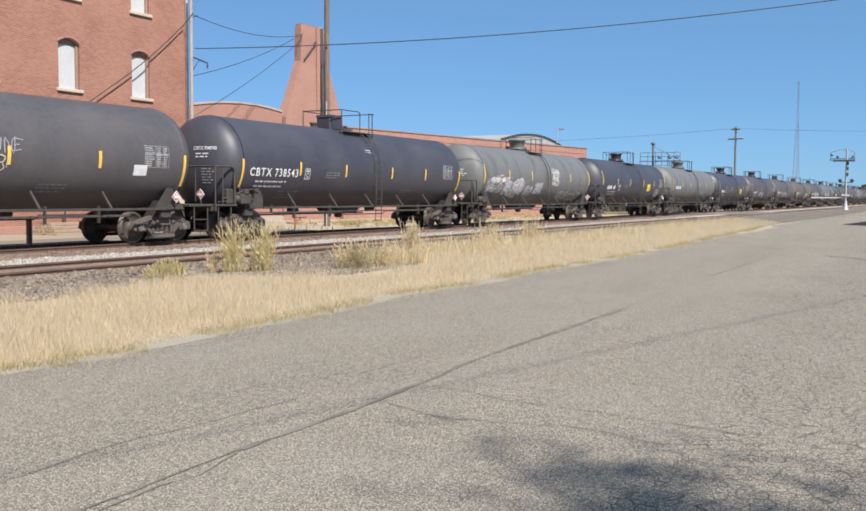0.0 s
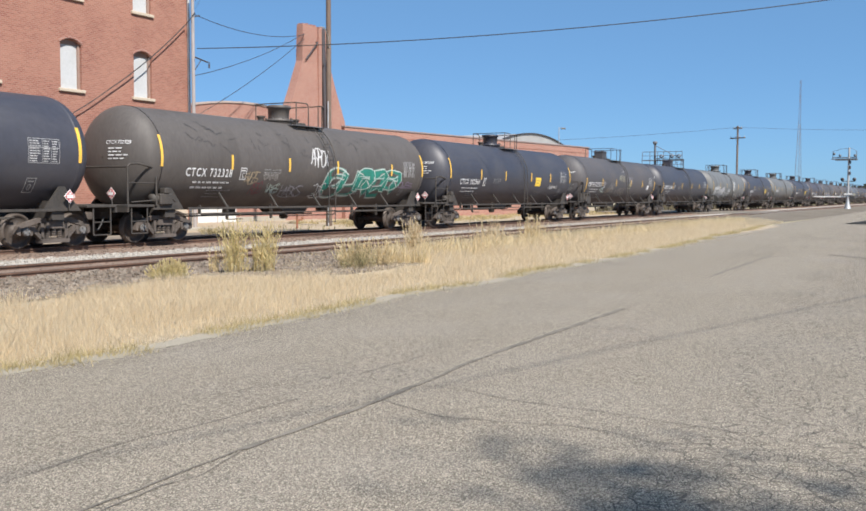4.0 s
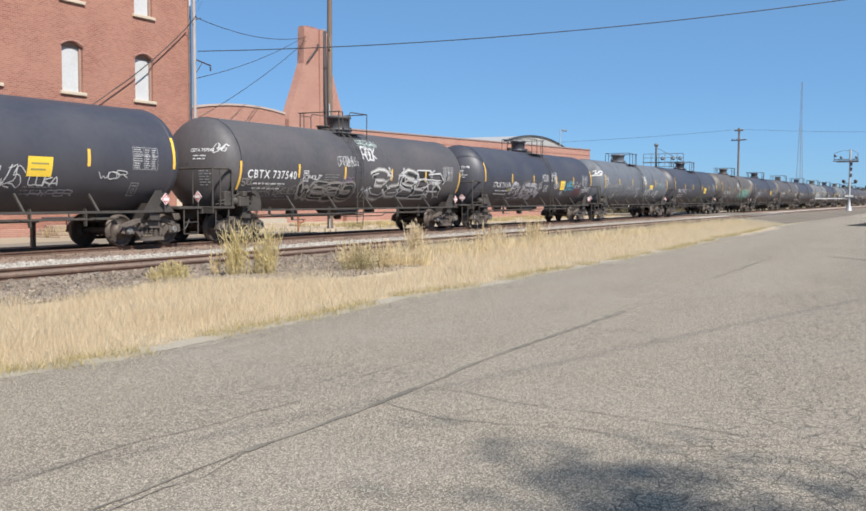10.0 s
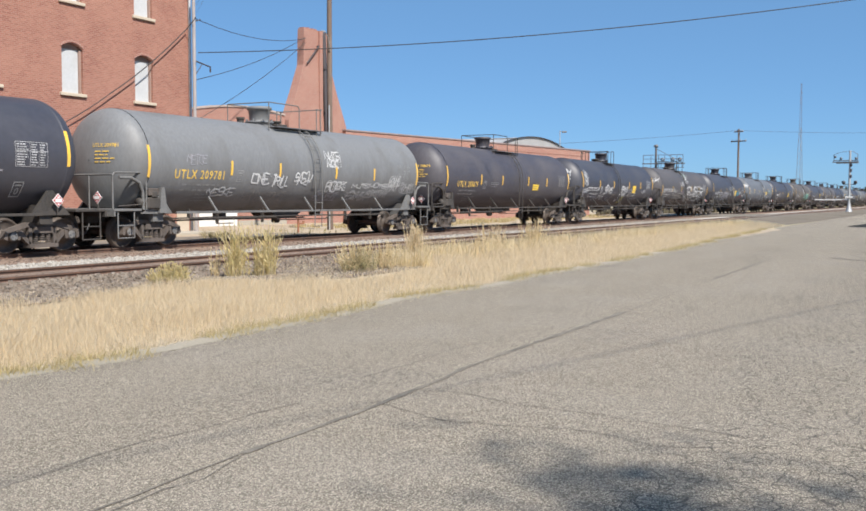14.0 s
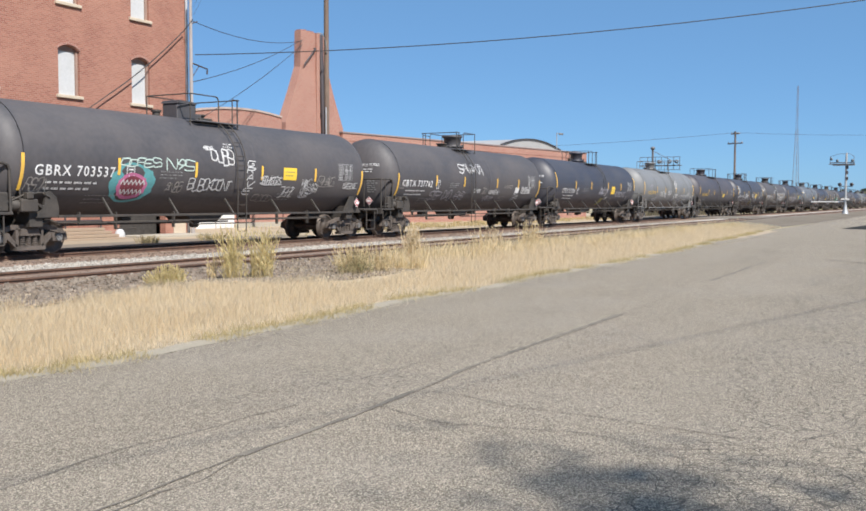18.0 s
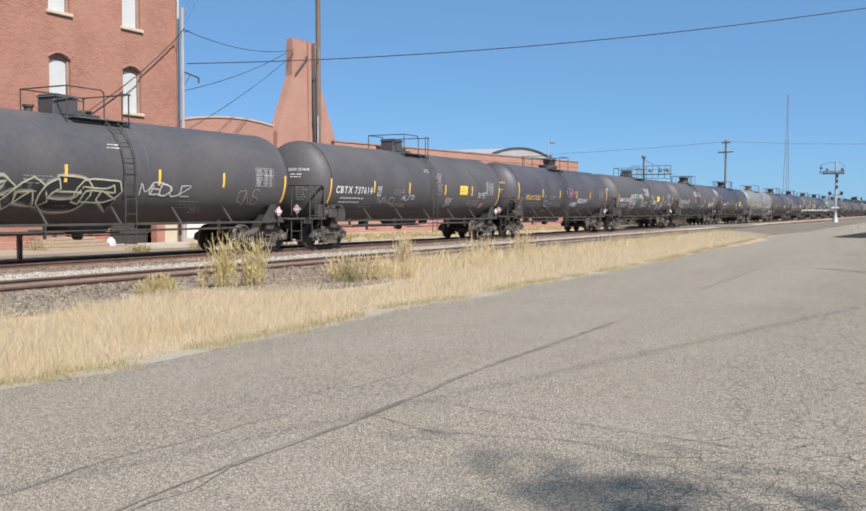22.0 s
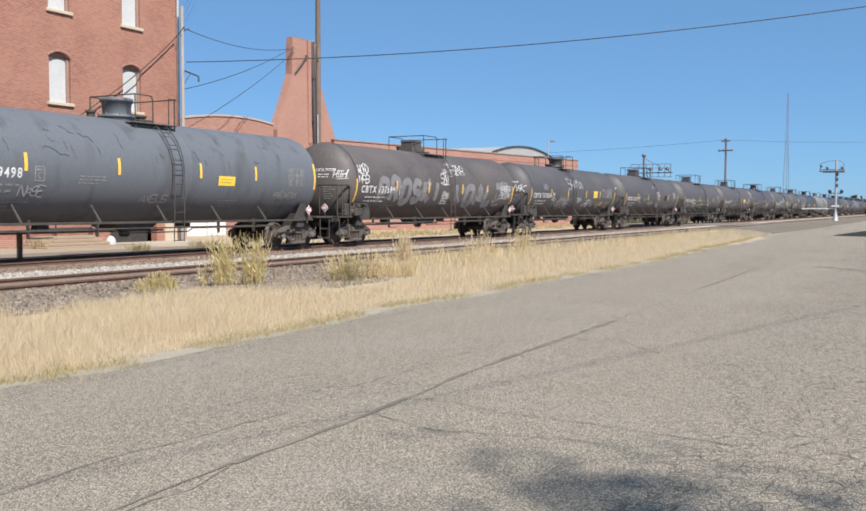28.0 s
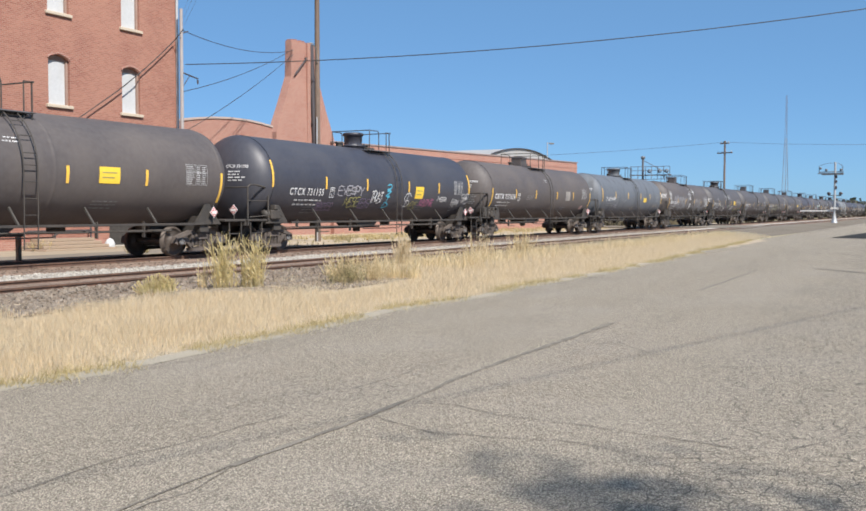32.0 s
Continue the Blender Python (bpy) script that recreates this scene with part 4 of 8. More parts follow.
def wire(name, label, a, b, sag, r=0.012, n=24):
    a, b = Vector(a), Vector(b)
    pts = [a.lerp(b, i / n) - Vector((0, 0, 4 * sag * (i / n) * (1 - i / n))) for i in range(n + 1)]
    return tagged(part(name, Shape().pipe(pts, r, 5), M_WIRE), label, "wire", "overhead wires")


wire("overhead_wire", "black cable strung over tracks and road", (33.95, 31.0, 8.35), (47.0, -2.4, 11.0), 0.66, 0.022)
wire("overhead_wire", "sagging cable between pole and chimney", (34.2, 31.4, 10.0), (51.9, 38.0, 12.2), 0.48, 0.018)
wire("overhead_wire", "cable rising to the chimney bracket", (34.2, 31.4, 7.15), (51.9, 38.0, 12.3), 0.3, 0.018)
wire("overhead_wire", "cable from the yard up to the chimney bracket", (35.0, 33.0, 5.0), (51.9, 38.0, 11.95), 0.3, 0.018)
wire("overhead_wire", "service cable down along the brick wall", (33.95, 31.1, 10.0), (34.1, 31.8, 9.55), 0.02, 0.02, 4)
wire("overhead_wire", "service cable down along the brick wall", (34.1, 31.8, 9.55), (29.45, 31.8, 6.1), 0.16, 0.025)
wire("overhead_wire", "service cable down along the brick wall", (29.45, 31.8, 6.1), (26.0, 31.8, 4.2), 0.1, 0.022)
wire("overhead_wire", "cable over the road that throws a thin shadow", (-30.0, 4.7, 9.0), (45.0, -14.7, 9.0), 0.0, 0.011)
wire("overhead_wire", "thin distant power line", (118.0, 74.0, 9.0), (144.4, 27.8, 11.8), 0.6, 0.02)
wire("overhead_wire", "thin distant power line", (144.4, 27.8, 11.8), (166.0, -14.0, 12.4), 0.6, 0.018)
for i in range(3):
    wire("overhead_wire", "thin cables fanning out above the pole", (34.0, 31.1, 10.9 - 0.35 * i), (70, 60, 30 - 1.6 * i), 0.6, 0.006)


def lattice_mast():
    t = thing("radio_mast", "tall slender lattice radio mast on the horizon", "radio mast", (447, 59.7, 0))
    for i in range(3):
        a = 2 * math.pi * i / 3
        c, s = math.cos(a), math.sin(a)
        part("leg", Shape().rod((1.9 * c, 1.9 * s, 0), (0.55 * c, 0.55 * s, 34), 0.08, 5).rod((0.55 * c, 0.55 * s, 34), (0.25 * c, 0.25 * s, 53), 0.06, 5), M_POLEWOOD, t)
    br = Shape()
    for j in range(22):
        z, z2 = 34 * j / 22, 34 * (j + 1) / 22
        w, w2 = 1.9 - 1.35 * z / 34, 1.9 - 1.35 * z2 / 34
        for i in range(3):
            a, b = 2 * math.pi * i / 3, 2 * math.pi * (i + 1) / 3
            br.rod((w * math.cos(a), w * math.sin(a), z), (w2 * math.cos(b), w2 * math.sin(b), z2), 0.04, 4)
    part("bracing", br, M_GALV, t)


lattice_mast()


def crossing_signal(x, y):
    t = thing("crossing_signal", "railway crossing signal mast with lamps and lowered gate arm", "crossing signal", (x, y, 0))
    part("base", Shape().lathe([(0, 0.45), (0.2, 0.4), (0.8, 0.24), (1.3, 0.19)], 12, "z"), M_GALV, t, "white foundation and junction base")
    part("mast", Shape().rod((0, 0, 1.0), (0, 0, 8.4), 0.16, 12, 0.13), M_GALV, t, "grey steel mast")
    for z, left, right in ((7.0, 2.1, 1.05), (3.75, 0.85, 0.85)):
        size = 0.18 if left > 1 else 0.24
        arm = part("crossarm", Shape().box(-0.07, 0.07, -right, left, z, z + 0.12, 0.01), M_SIGSTEEL, t)
        for y0 in ((1.9, 1.15, -0.75) if left > 1 else (0.75, -0.75)):
            for turn in (8, 172):
                part("lamp_hood", Shape().lathe([(-0.02, 0.02), (-0.02, size), (0.02, size), (0.03, 0.6 * size), (0.26, 0.55 * size)], 14, "x"), M_PIPE if left < 1 else M_SIGSTEEL, arm, "lamp with round backing",
                     pose(-0.1 if turn > 90 else 0.1, y0, z + 0.32 + (0.25 if left > 1 and y0 > 1.5 else 0), 0, 0, turn))
    part("platform", Shape().prism([(-0.45, 6.66), (0.45, 6.66), (0.5, 6.9), (-0.5, 6.9)], -1.05, 1.7).box(-0.4, 0.4, 1.7, 2.2, 6.8, 6.9), M_SIGSTEEL, t, "grating walkway")
    part("rail_post", Shape().rod((0, 2.05, 6.9), (0, 2.05, 7.9), 0.04, 6), M_SIGSTEEL, t)
    part("rail_post", Shape().rod((0, -0.95, 6.9), (0, -0.95, 7.9), 0.04, 6), M_SIGSTEEL, t)
    part("handrail", Shape().pipe([(0, 2.05, 7.9), (0, 1.0, 8.25), (0, -0.3, 8.3), (0, -0.95, 7.9)], 0.03), M_SIGSTEEL, t)
    for z in (4.7, 5.5, 6.2):
        part("bell_box", Shape().box(-0.2, 0.2, -0.28, -0.02, z, z + 0.42, 0.04), M_PIPE, t, "dark box strapped to the mast")
    for i in range(4):
        part("gate_arm", Shape().box(-0.03, 0.03, 0.2 + 1.05 * i, 1.25 + 1.05 * i, 1.62, 1.78, 0.01), M_SIGWHITE, t, "weathered white gate board")
    part("counterweight", Shape().box(-0.12, 0.12, -0.8, -0.25, 1.4, 1.8, 0.03), M_SIGBLACK, t)
    part("crossbuck", Shape().box(-0.25, -0.2, -0.5, 0.5, 1.95, 2.15, 0.01), M_SIGWHITE, t, "weathered white sign board")
    return t


crossing_signal(141.7, 12.45)
g = thing("signal_gantry", "railway cantilever signal with lamps behind the train", "railway signal", (109, 30.2, 0))
part("mast", Shape().rod((0, 0, 0), (0, 0, 7.6), 0.12, 10), M_SIGSTEEL, g)
part("mast_cap", Shape().lathe([(7.6, 0.12), (7.7, 0.26), (7.9, 0.26), (8.0, 0.0)], 12, "z"), M_SIGSTEEL, g)
part("cantilever", Shape().box(-0.3, 0.3, -3.3, 1.5, 5.72, 5.82).box(-0.3, -0.24, -3.3, 1.5, 5.25, 5.31), M_SIGSTEEL, g)
for y in (-3.2, -2.5, -1.8, -1.1, -0.4, 0.5, 1.4):
    part("rail_post", Shape().rod((-0.3, y, 5.25), (-0.3, y, 6.75), 0.035, 6), M_SIGSTEEL, g)
part("handrail", Shape().rod((-0.3, -3.2, 6.75), (-0.3, 1.4, 6.75), 0.035, 6).rod((-0.3, -3.2, 6.3), (-0.3, 1.4, 6.3), 0.03, 6), M_SIGSTEEL, g)
for y in (-2.9, -2.1, -0.9):
    part("signal_head", Shape().lathe([(-0.1, 0.08), (-0.08, 0.22), (0.0, 0.22), (0.02, 0.15), (0.3, 0.14)], 14, "x"), M_SIGSTEEL, g, "grey lamp with round backing", (-0.5, y, 6.2))
part("brace", Shape().rod((0, 0, 7.5), (0, -3.2, 5.8), 0.035, 6), M_SIGSTEEL, g)

# things behind the track that show under the cars
bo = thing("bollard", "white domed concrete bollard at the yard's edge", "bollard", (28.9, 30.65, -0.06))
part("dome", Shape().lathe([(0, 0.19), (0.12, 0.215), (0.25, 0.205), (0.37, 0.155), (0.44, 0.085), (0.47, 0.0)], 20, "z"), M_BOARD, bo)
st = thing("timber_stop", "low weathered timber beam on a post beside the track", "track stand", (19.6, 24.62, -0.03))
part("post", Shape().box(-0.065, 0.065, -0.065, 0.065, 0, 0.80, 0.01), M_STANDWOOD, st, "brown post")
part("beam", Shape().box(-2.6, 0.16, -0.10, 0.10, 0.80, 0.90, 0.012), M_STANDWOOD, st, "weathered timber beam")
part("foot", Shape().box(-0.3, 0.3, -0.25, 0.25, -0.05, 0.05, 0.01), M_TIE, st)
setting("yard_kerb", Shape().box(8, 36, 25.7, 27.9, -0.15, -0.015, 0.02), M_SLAB, "dusty concrete strip along the yard", "pavement")
setting("yard_sand", Shape().box(8, 29.9, 27.9, 31.93, -0.15, -0.02, 0.02), M_SAND, "yellowish sand before the brick building", "yard")
steps = thing("loading_steps", "broad low pale steps with a dark pipe rail", "steps", (0, 0, -0.05))
for i in range(4):
    part("step", Shape().box(25.2 + 0.25 * i, 28.75, 30.1 + 0.42 * i, 31.92, 0.125 * i - 0.02, 0.125 * i + 0.10, 0.012), M_SANDSTEP, steps)
for x in (26.9, 28.75):
    part("rail_post", Shape().rod((x, 31.6, 0.1), (x, 31.6, 1.25), 0.035, 8), M_PIPE, steps)
for z in (0.78, 1.18):
    part("pipe_rail", Shape().rod((25.6, 31.6, z), (28.8, 31.6, z), 0.035, 8), M_PIPE, steps)
sp_ = thing("standpipe", "short rusty standpipe with a side arm in the yard", "standpipe", (37.3, 27.8, -0.05))
part("riser", Shape().rod((0, 0, 0), (0, 0, 0.62), 0.05, 10).lathe([(0.62, 0.07), (0.70, 0.07), (0.74, 0.0)], 10, "z"), M_RUSTPIPE, sp_, "rusty upright pipe")
part("side_arm", Shape().rod((0, 0, 0.40), (0.42, 0, 0.44), 0.04, 8).rod((0.42, 0, 0.44), (0.42, 0, 0.56), 0.05, 8), M_RUSTPIPE, sp_)
sh = thing("far_shed", "small tan shed by the far road", "shed", (222, 11.6, 0))
part("wall", Shape().box(0, 6, -1.6, 1.6, -0.1, 2.6), M_SHED, sh)
part("roof", Shape().prism([(-0.4, 2.6), (6.4, 2.6), (3, 3.3)], -1.8, 1.8), M_TARROOF, sh)


# ---- the train ----
R_TANK, Z_AXIS, HALF = 1.56, 2.50, 7.75     # the shell's radius, its axis above the rails, half its straight part
PITCH = 18.33                               # from car to car, over the couplers
CACHE = {}


def once(key, make):
    if key not in CACHE:
        CACHE[key] = make()
    return CACHE[key]


def shell(x, z, out=0.006):
    """A place on the near side of the shell, at height z."""
    d = max(-0.97, min(0.97, (z - Z_AXIS) / R_TANK))
    return (x, -(R_TANK + out) * math.sqrt(1 - d * d), Z_AXIS + (R_TANK + out) * d)


def patch(s, x0, x1, z0, z1, out=0.006, n=4, slant=0.0):
    """A sheet of paint or foil that lies on the shell."""
    p = []
    for i in range(n + 1):
        z = z0 + (z1 - z0) * i / n
        sh = slant * (i / n - 0.5)
        p += [shell(x0 + sh, z, out), shell(x1 + sh, z, out)]
    return s.add(p, [(2 * i, 2 * i + 1, 2 * i + 3, 2 * i + 2) for i in range(n)], True)


def ribbon(s, pts, w, out):
    """A painted stroke along points (x, z) of the shell."""
    p = []
    for i, (x, z) in enumerate(pts):
        a, b = pts[max(0, i - 1)], pts[min(len(pts) - 1, i + 1)]
        d = math.hypot(b[0] - a[0], b[1] - a[1]) or 1
        nx, nz = -(b[1] - a[1]) / d * w / 2, (b[0] - a[0]) / d * w / 2
        p += [shell(x - nx, z - nz, out), shell(x + nx, z + nz, out)]
    return s.add(p, [(2 * i, 2 * i + 2, 2 * i + 3, 2 * i + 1) for i in range(len(pts) - 1)])


def smooth_line(pts, n=5, closed=False):
    out, k = [], len(pts)
    for i in range(k if closed else k - 1):
        q = [pts[(i + d) % k] if closed else pts[max(0, min(k - 1, i + d))] for d in (-1, 0, 1, 2)]
        for j in range(n):
            t = j / n
            out.append(tuple(0.5 * (2 * q[1][c] + (q[2][c] - q[0][c]) * t + (2 * q[0][c] - 5 * q[1][c] + 4 * q[2][c] - q[3][c]) * t * t
                                    + (3 * q[1][c] - q[0][c] - 3 * q[2][c] + q[3][c]) * t ** 3) for c in (0, 1)))
    out.append(out[0] if closed else pts[-1])
    return out


def scrawl(s, x0, x1, z0, z1, seed, w=0.035, out=0.014):
    """Quick spray-can writing that cannot be read: strokes that lean into and over each other, with a flourish."""
    r = random.Random(seed)
    rows = max(1, round((z1 - z0) / 0.36))
    for row in range(rows):
        h = (z1 - z0) / rows
        low, h = z0 + h * row, h * (0.95 if rows == 1 else 0.88)
        n = max(3, round((x1 - x0) / (h * r.uniform(0.42, 0.58))))
        step = (x1 - x0) / n
        lean = r.uniform(-0.05, 0.3) * h
        for i in range(n):
            wide, big = step * r.uniform(1.0, 1.55), r.uniform(0.75, 1.1)
            for m, pts in enumerate(letter_lines(r.choice("AESRGMKNWZ258H"), r, 0.13)):
                pts = [(x0 + step * i + wide * u + lean * (v - 0.5), low + h * (0.5 + (v - 0.5) * big)) for u, v in pts]
                ribbon(s, smooth_line(pts, 2), w * r.uniform(0.7, 1.15), out + 0.0011 * ((i + m) % 4))
        if r.random() < 0.4:
            ribbon(s, smooth_line([(x0 + 0.05, low), (x0 + 0.4 * (x1 - x0), low - 0.1 * h), (x1 + 0.1, low + 0.02 * h)], 3), 0.7 * w, out + 0.005)
    return s


SKELETONS = [
    [(0.0, 0.0), (0.3, 1.0), (0.55, 1.0), (0.95, 0.0), (0.7, 0.4), (0.2, 0.4)],
    [(0.1, 1.0), (0.1, 0.15), (0.5, 0.0), (0.85, 0.2), (0.9, 1.0)],
    [(0.0, 0.95), (0.9, 1.0), (0.15, 0.05), (1.0, 0.0)],
    [(0.15, 0.0), (0.1, 1.0), (0.75, 0.95), (0.85, 0.6), (0.25, 0.45), (0.95, 0.0)],
    [(0.9, 1.0), (0.15, 0.9), (0.2, 0.5), (0.8, 0.5), (0.15, 0.45), (0.1, 0.0), (1.0, 0.05)],
    [(0.95, 0.9), (0.3, 1.0), (0.1, 0.65), (0.8, 0.4), (0.75, 0.05), (0.0, 0.1)],
    [(0.1, 1.0), (0.15, 0.0), (0.2, 0.5), (0.85, 1.0), (0.35, 0.5), (1.0, -0.05)],
    [(0.5, 1.0), (0.05, 0.6), (0.2, 0.05), (0.8, 0.0), (0.95, 0.55), (0.5, 1.0)]]


def graffiti_piece(parent, label, x0, x1, z0, z1, fill, line, seed, count, w=0.05):
    """Large painted letters that cannot be read: each a fat stroke with its outline and a tail or two."""
    r = random.Random(seed)
    cw, h = (x1 - x0) / count, z1 - z0
    last = None
    for k in range(count):
        pick = r.choice([q for q in SKELETONS if q is not last])
        last = pick
        pts = [(x0 + cw * (k + 0.08 + 0.95 * u + r.uniform(-0.06, 0.06)), z0 + h * (0.12 + 0.76 * v + r.uniform(-0.07, 0.07))) for u, v in pick]
        pts = smooth_line(pts, 3)
        fat = h * r.uniform(0.30, 0.40)
        left, right = [], []
        for i, (x, z) in enumerate(pts):
            a, b = pts[max(0, i - 1)], pts[min(len(pts) - 1, i + 1)]
            d = math.hypot(b[0] - a[0], b[1] - a[1]) or 1
            nx, nz = -(b[1] - a[1]) / d * fat / 2, (b[0] - a[0]) / d * fat / 2
            left.append((x - nx, z - nz))
            right.append((x + nx, z + nz))
        ob = part("graffiti_letter", ribbon(Shape(), pts, fat, 0.010 + 0.004 * k), SPRAY[fill], parent, label)
        ring = left + right[::-1]
        part("graffiti_outline", ribbon(Shape(), ring + ring[:1], w * r.uniform(0.8, 1.2), 0.013 + 0.004 * k), SPRAY[line], ob)


# hand-drawn capitals: strokes of points on a grid four wide and six high
STROKES = {
    "A": "002640 1232", "B": "000636453303 33413000", "C": "4536160501103041", "D": "00062644422000", "E": "46060040 0333", "F": "460600 0333", "G": "4536160501103041432 3".replace(" ", ""),
    "H": "0006 4640 0343", "I": "2620", "J": "4641301001", "K": "0006 460340", "L": "060040", "M": "0006224640", "N": "00064046", "O": "160501103041453616", "P": "000636453303",
    "Q": "160501103041453616 2240", "R": "000636453303 2340", "S": "453616050413334241301001", "T": "0646 2620", "U": "060110304146", "V": "062046", "W": "0610233046", "X": "0640 4600",
    "Y": "062346 2320", "Z": "06460040", "2": "05163645420040", "4": "360242 3630", "5": "460603334241301001", "6": "4636160501103041423303", "7": "064610", "8": "3313041626443311001040413 3".replace(" ", ""),
    "9": "4333130415263645 4410", "$": "453616050413334241301001 2727 2720", "+": "2125 0343"}


def letter_lines(ch, r, wobble):
    """The strokes of one letter as lines of (u, v) from 0 to 1, each a little off."""
    lines = []
    for stroke in STROKES[ch].split():
        pts = [(int(stroke[i]) / 4, int(stroke[i + 1]) / 6) for i in range(0, len(stroke) - 1, 2)]
        lines.append([(u + r.uniform(-wobble, wobble), v + r.uniform(-wobble, wobble)) for u, v in pts])
    return lines


def sprayed(car, word, x0, x1, z0, z1, tone, w, manner, line, seed):
    """Sprayed writing on the shell: thin tags, hollow letters, filled pieces with an outline, or a column of letters."""
    r = random.Random(seed)
    if not word:
        words = max(1, round((x1 - x0) / 1.3))
        step = (x1 - x0) / words
        for j in range(words):
            part("graffiti", scrawl(Shape(), x0 + step * (j + 0.03), x0 + step * (j + 0.95), z0 + 0.06 * (z1 - z0), z1 - 0.06 * (z1 - z0), seed + 17 * j, 0.8 * w), SPRAY[tone], car, "sprayed scribble")
        return
    n = len(word)
    lean = r.uniform(0.0, 0.2) * (z1 - z0)
    s = Shape()
    for i, ch in enumerate(word):
        if ch == " ":
            continue
        if manner == "down":
            cx, cw, cz, chh = x0, x1 - x0, z1 - (z1 - z0) * (i + 0.9) / n, 0.8 * (z1 - z0) / n
        else:
            reach = {"piece": 1.28, "tag": 1.1}.get(manner, 0.92)
            cx, cw, cz, chh = x0 + (x1 - x0) * (i + 0.03) / n, reach * (x1 - x0) / n, z0, z1 - z0
            grow = r.uniform(0.0, 0.3) if manner == "tag" else r.uniform(0.0, 0.1)
            cz, chh = cz + r.uniform(0, grow) * chh, chh * (1 - grow)
        fat = 0.0 if manner in ("tag", "down") else min(0.40 * chh, 0.46 * cw) * {"hollow": 0.55, "block": 0.8}.get(manner, 1.0)
        fill, ring = Shape(), Shape()
        for m, pts in enumerate(letter_lines(ch, r, 0.06 if fat else 0.09)):
            pts = [(cx + fat / 2 + (cw - fat) * u * (1.0 if not fat else 1.05) + lean * (v - 0.5), cz + fat / 2 + (chh - fat) * v) for u, v in pts]
            pts = smooth_line(pts, 1 if manner == "piece" and line == "white" else 3)
            if not fat:
                ribbon(s, pts, w * r.uniform(0.75, 1.15), 0.014 + 0.0012 * ((i + m) % 3))
                continue
            left, right = [], []
            for q, (x, z) in enumerate(pts):
                a, b = pts[max(0, q - 1)], pts[min(len(pts) - 1, q + 1)]
                d = math.hypot(b[0] - a[0], b[1] - a[1]) or 1
                f = fat * (0.8 + 0.4 * q / len(pts))
                nx, nz = -(b[1] - a[1]) / d * f / 2, (b[0] - a[0]) / d * f / 2
                left.append((x - nx, z - nz))
                right.append((x + nx, z + nz))
            edge_line = left + right[::-1]
            ribbon(fill, pts, fat, 0.010 + 0.003 * (i % 4) + 0.0008 * m)
            ribbon(ring, edge_line + edge_line[:1], w * (1.0 if manner == "piece" else 0.9), 0.0122 + 0.003 * (i % 4) + 0.0008 * m)
            if manner == "piece" and line in ("white", "pale"):      # flicks at the stroke's ends and a line inside it
                for (x, z), (bx, bz) in ((pts[0], pts[min(2, len(pts) - 1)]), (pts[-1], pts[max(0, len(pts) - 3)])):
                    d = math.hypot(x - bx, z - bz) or 1
                    ux, uz = (x - bx) / d * 0.75 * fat, (z - bz) / d * 0.75 * fat
                    if z0 - 0.1 < z + uz < z1 + 0.14:
                        for side in (-0.5, 0.5):
                            ribbon(ring, [(x - side * uz, z + side * ux), (x + 0.6 * ux, z + 0.6 * uz), (x + ux + 0.3 * side * uz, z + uz)], 0.6 * w, 0.0145 + 0.003 * (i % 4))
                shine = [(0.7 * u + 0.3 * x, 0.7 * v + 0.3 * z) for (u, v), (x, z) in zip(pts, left)]
                cut = len(shine) // 3
                if len(shine) - cut > 2:
                    ribbon(ring, shine[cut:], 0.6 * w, 0.0150 + 0.003 * (i % 4))
        if manner == "piece":
            if tone != "silver" or line == "dark":      # a sprayed glow round the letter
                halo = Shape()
                ribbon(halo, edge_line + edge_line[:1], 2.6 * w, 0.0075)
                part("graffiti_halo", halo, SPRAY["pale"], car)
            ob = part("graffiti_letter", fill, SPRAY[tone], car, "large sprayed letter with a painted outline")
            part("graffiti_outline", ring, SPRAY[line], ob)
        elif manner == "block":
            part("graffiti_letter", fill, SPRAY[tone], car, "large sprayed silver letter")
        elif manner == "hollow":
            s.add(ring.v, ring.f)
    if s.v:
        part("graffiti", s, SPRAY[tone], car, "sprayed lettering")


def text_shape(body, width, height, spread=0.0, tracking=1.0):
    """The flat outline of a line of lettering as vertices and faces, its size fixed."""
    cu = bpy.data.curves.new("lettering", "FONT")
    cu.body, cu.size, cu.offset, cu.resolution_u = body, 1.0, spread, 2
    cu.space_character = tracking
    ob = new("lettering", cu)
    me = bpy.data.meshes.new_from_object(ob.evaluated_get(bpy.context.evaluated_depsgraph_get()))
    vs = [v.co.copy() for v in me.vertices]
    fs = [tuple(q.vertices) for q in me.polygons]
    bpy.data.objects.remove(ob)
    bpy.data.curves.remove(cu)
    bpy.data.meshes.remove(me)
    x0, x1 = min(v.x for v in vs), max(v.x for v in vs)
    y0, y1 = min(v.y for v in vs), max(v.y for v in vs)
    return [((v.x - x0) / (x1 - x0) * width, (v.y - y0) / (y1 - y0) * height) for v in vs], fs


def shell_text(body, x0, x1, z0, z1, slant=0.0, spread=0.006, tracking=1.0):
    vs, fs = text_shape(body, x1 - x0, z1 - z0, spread, tracking)
    return Shape().add([shell(x0 + u + slant * v, z0 + v, 0.008) for u, v in vs], fs)


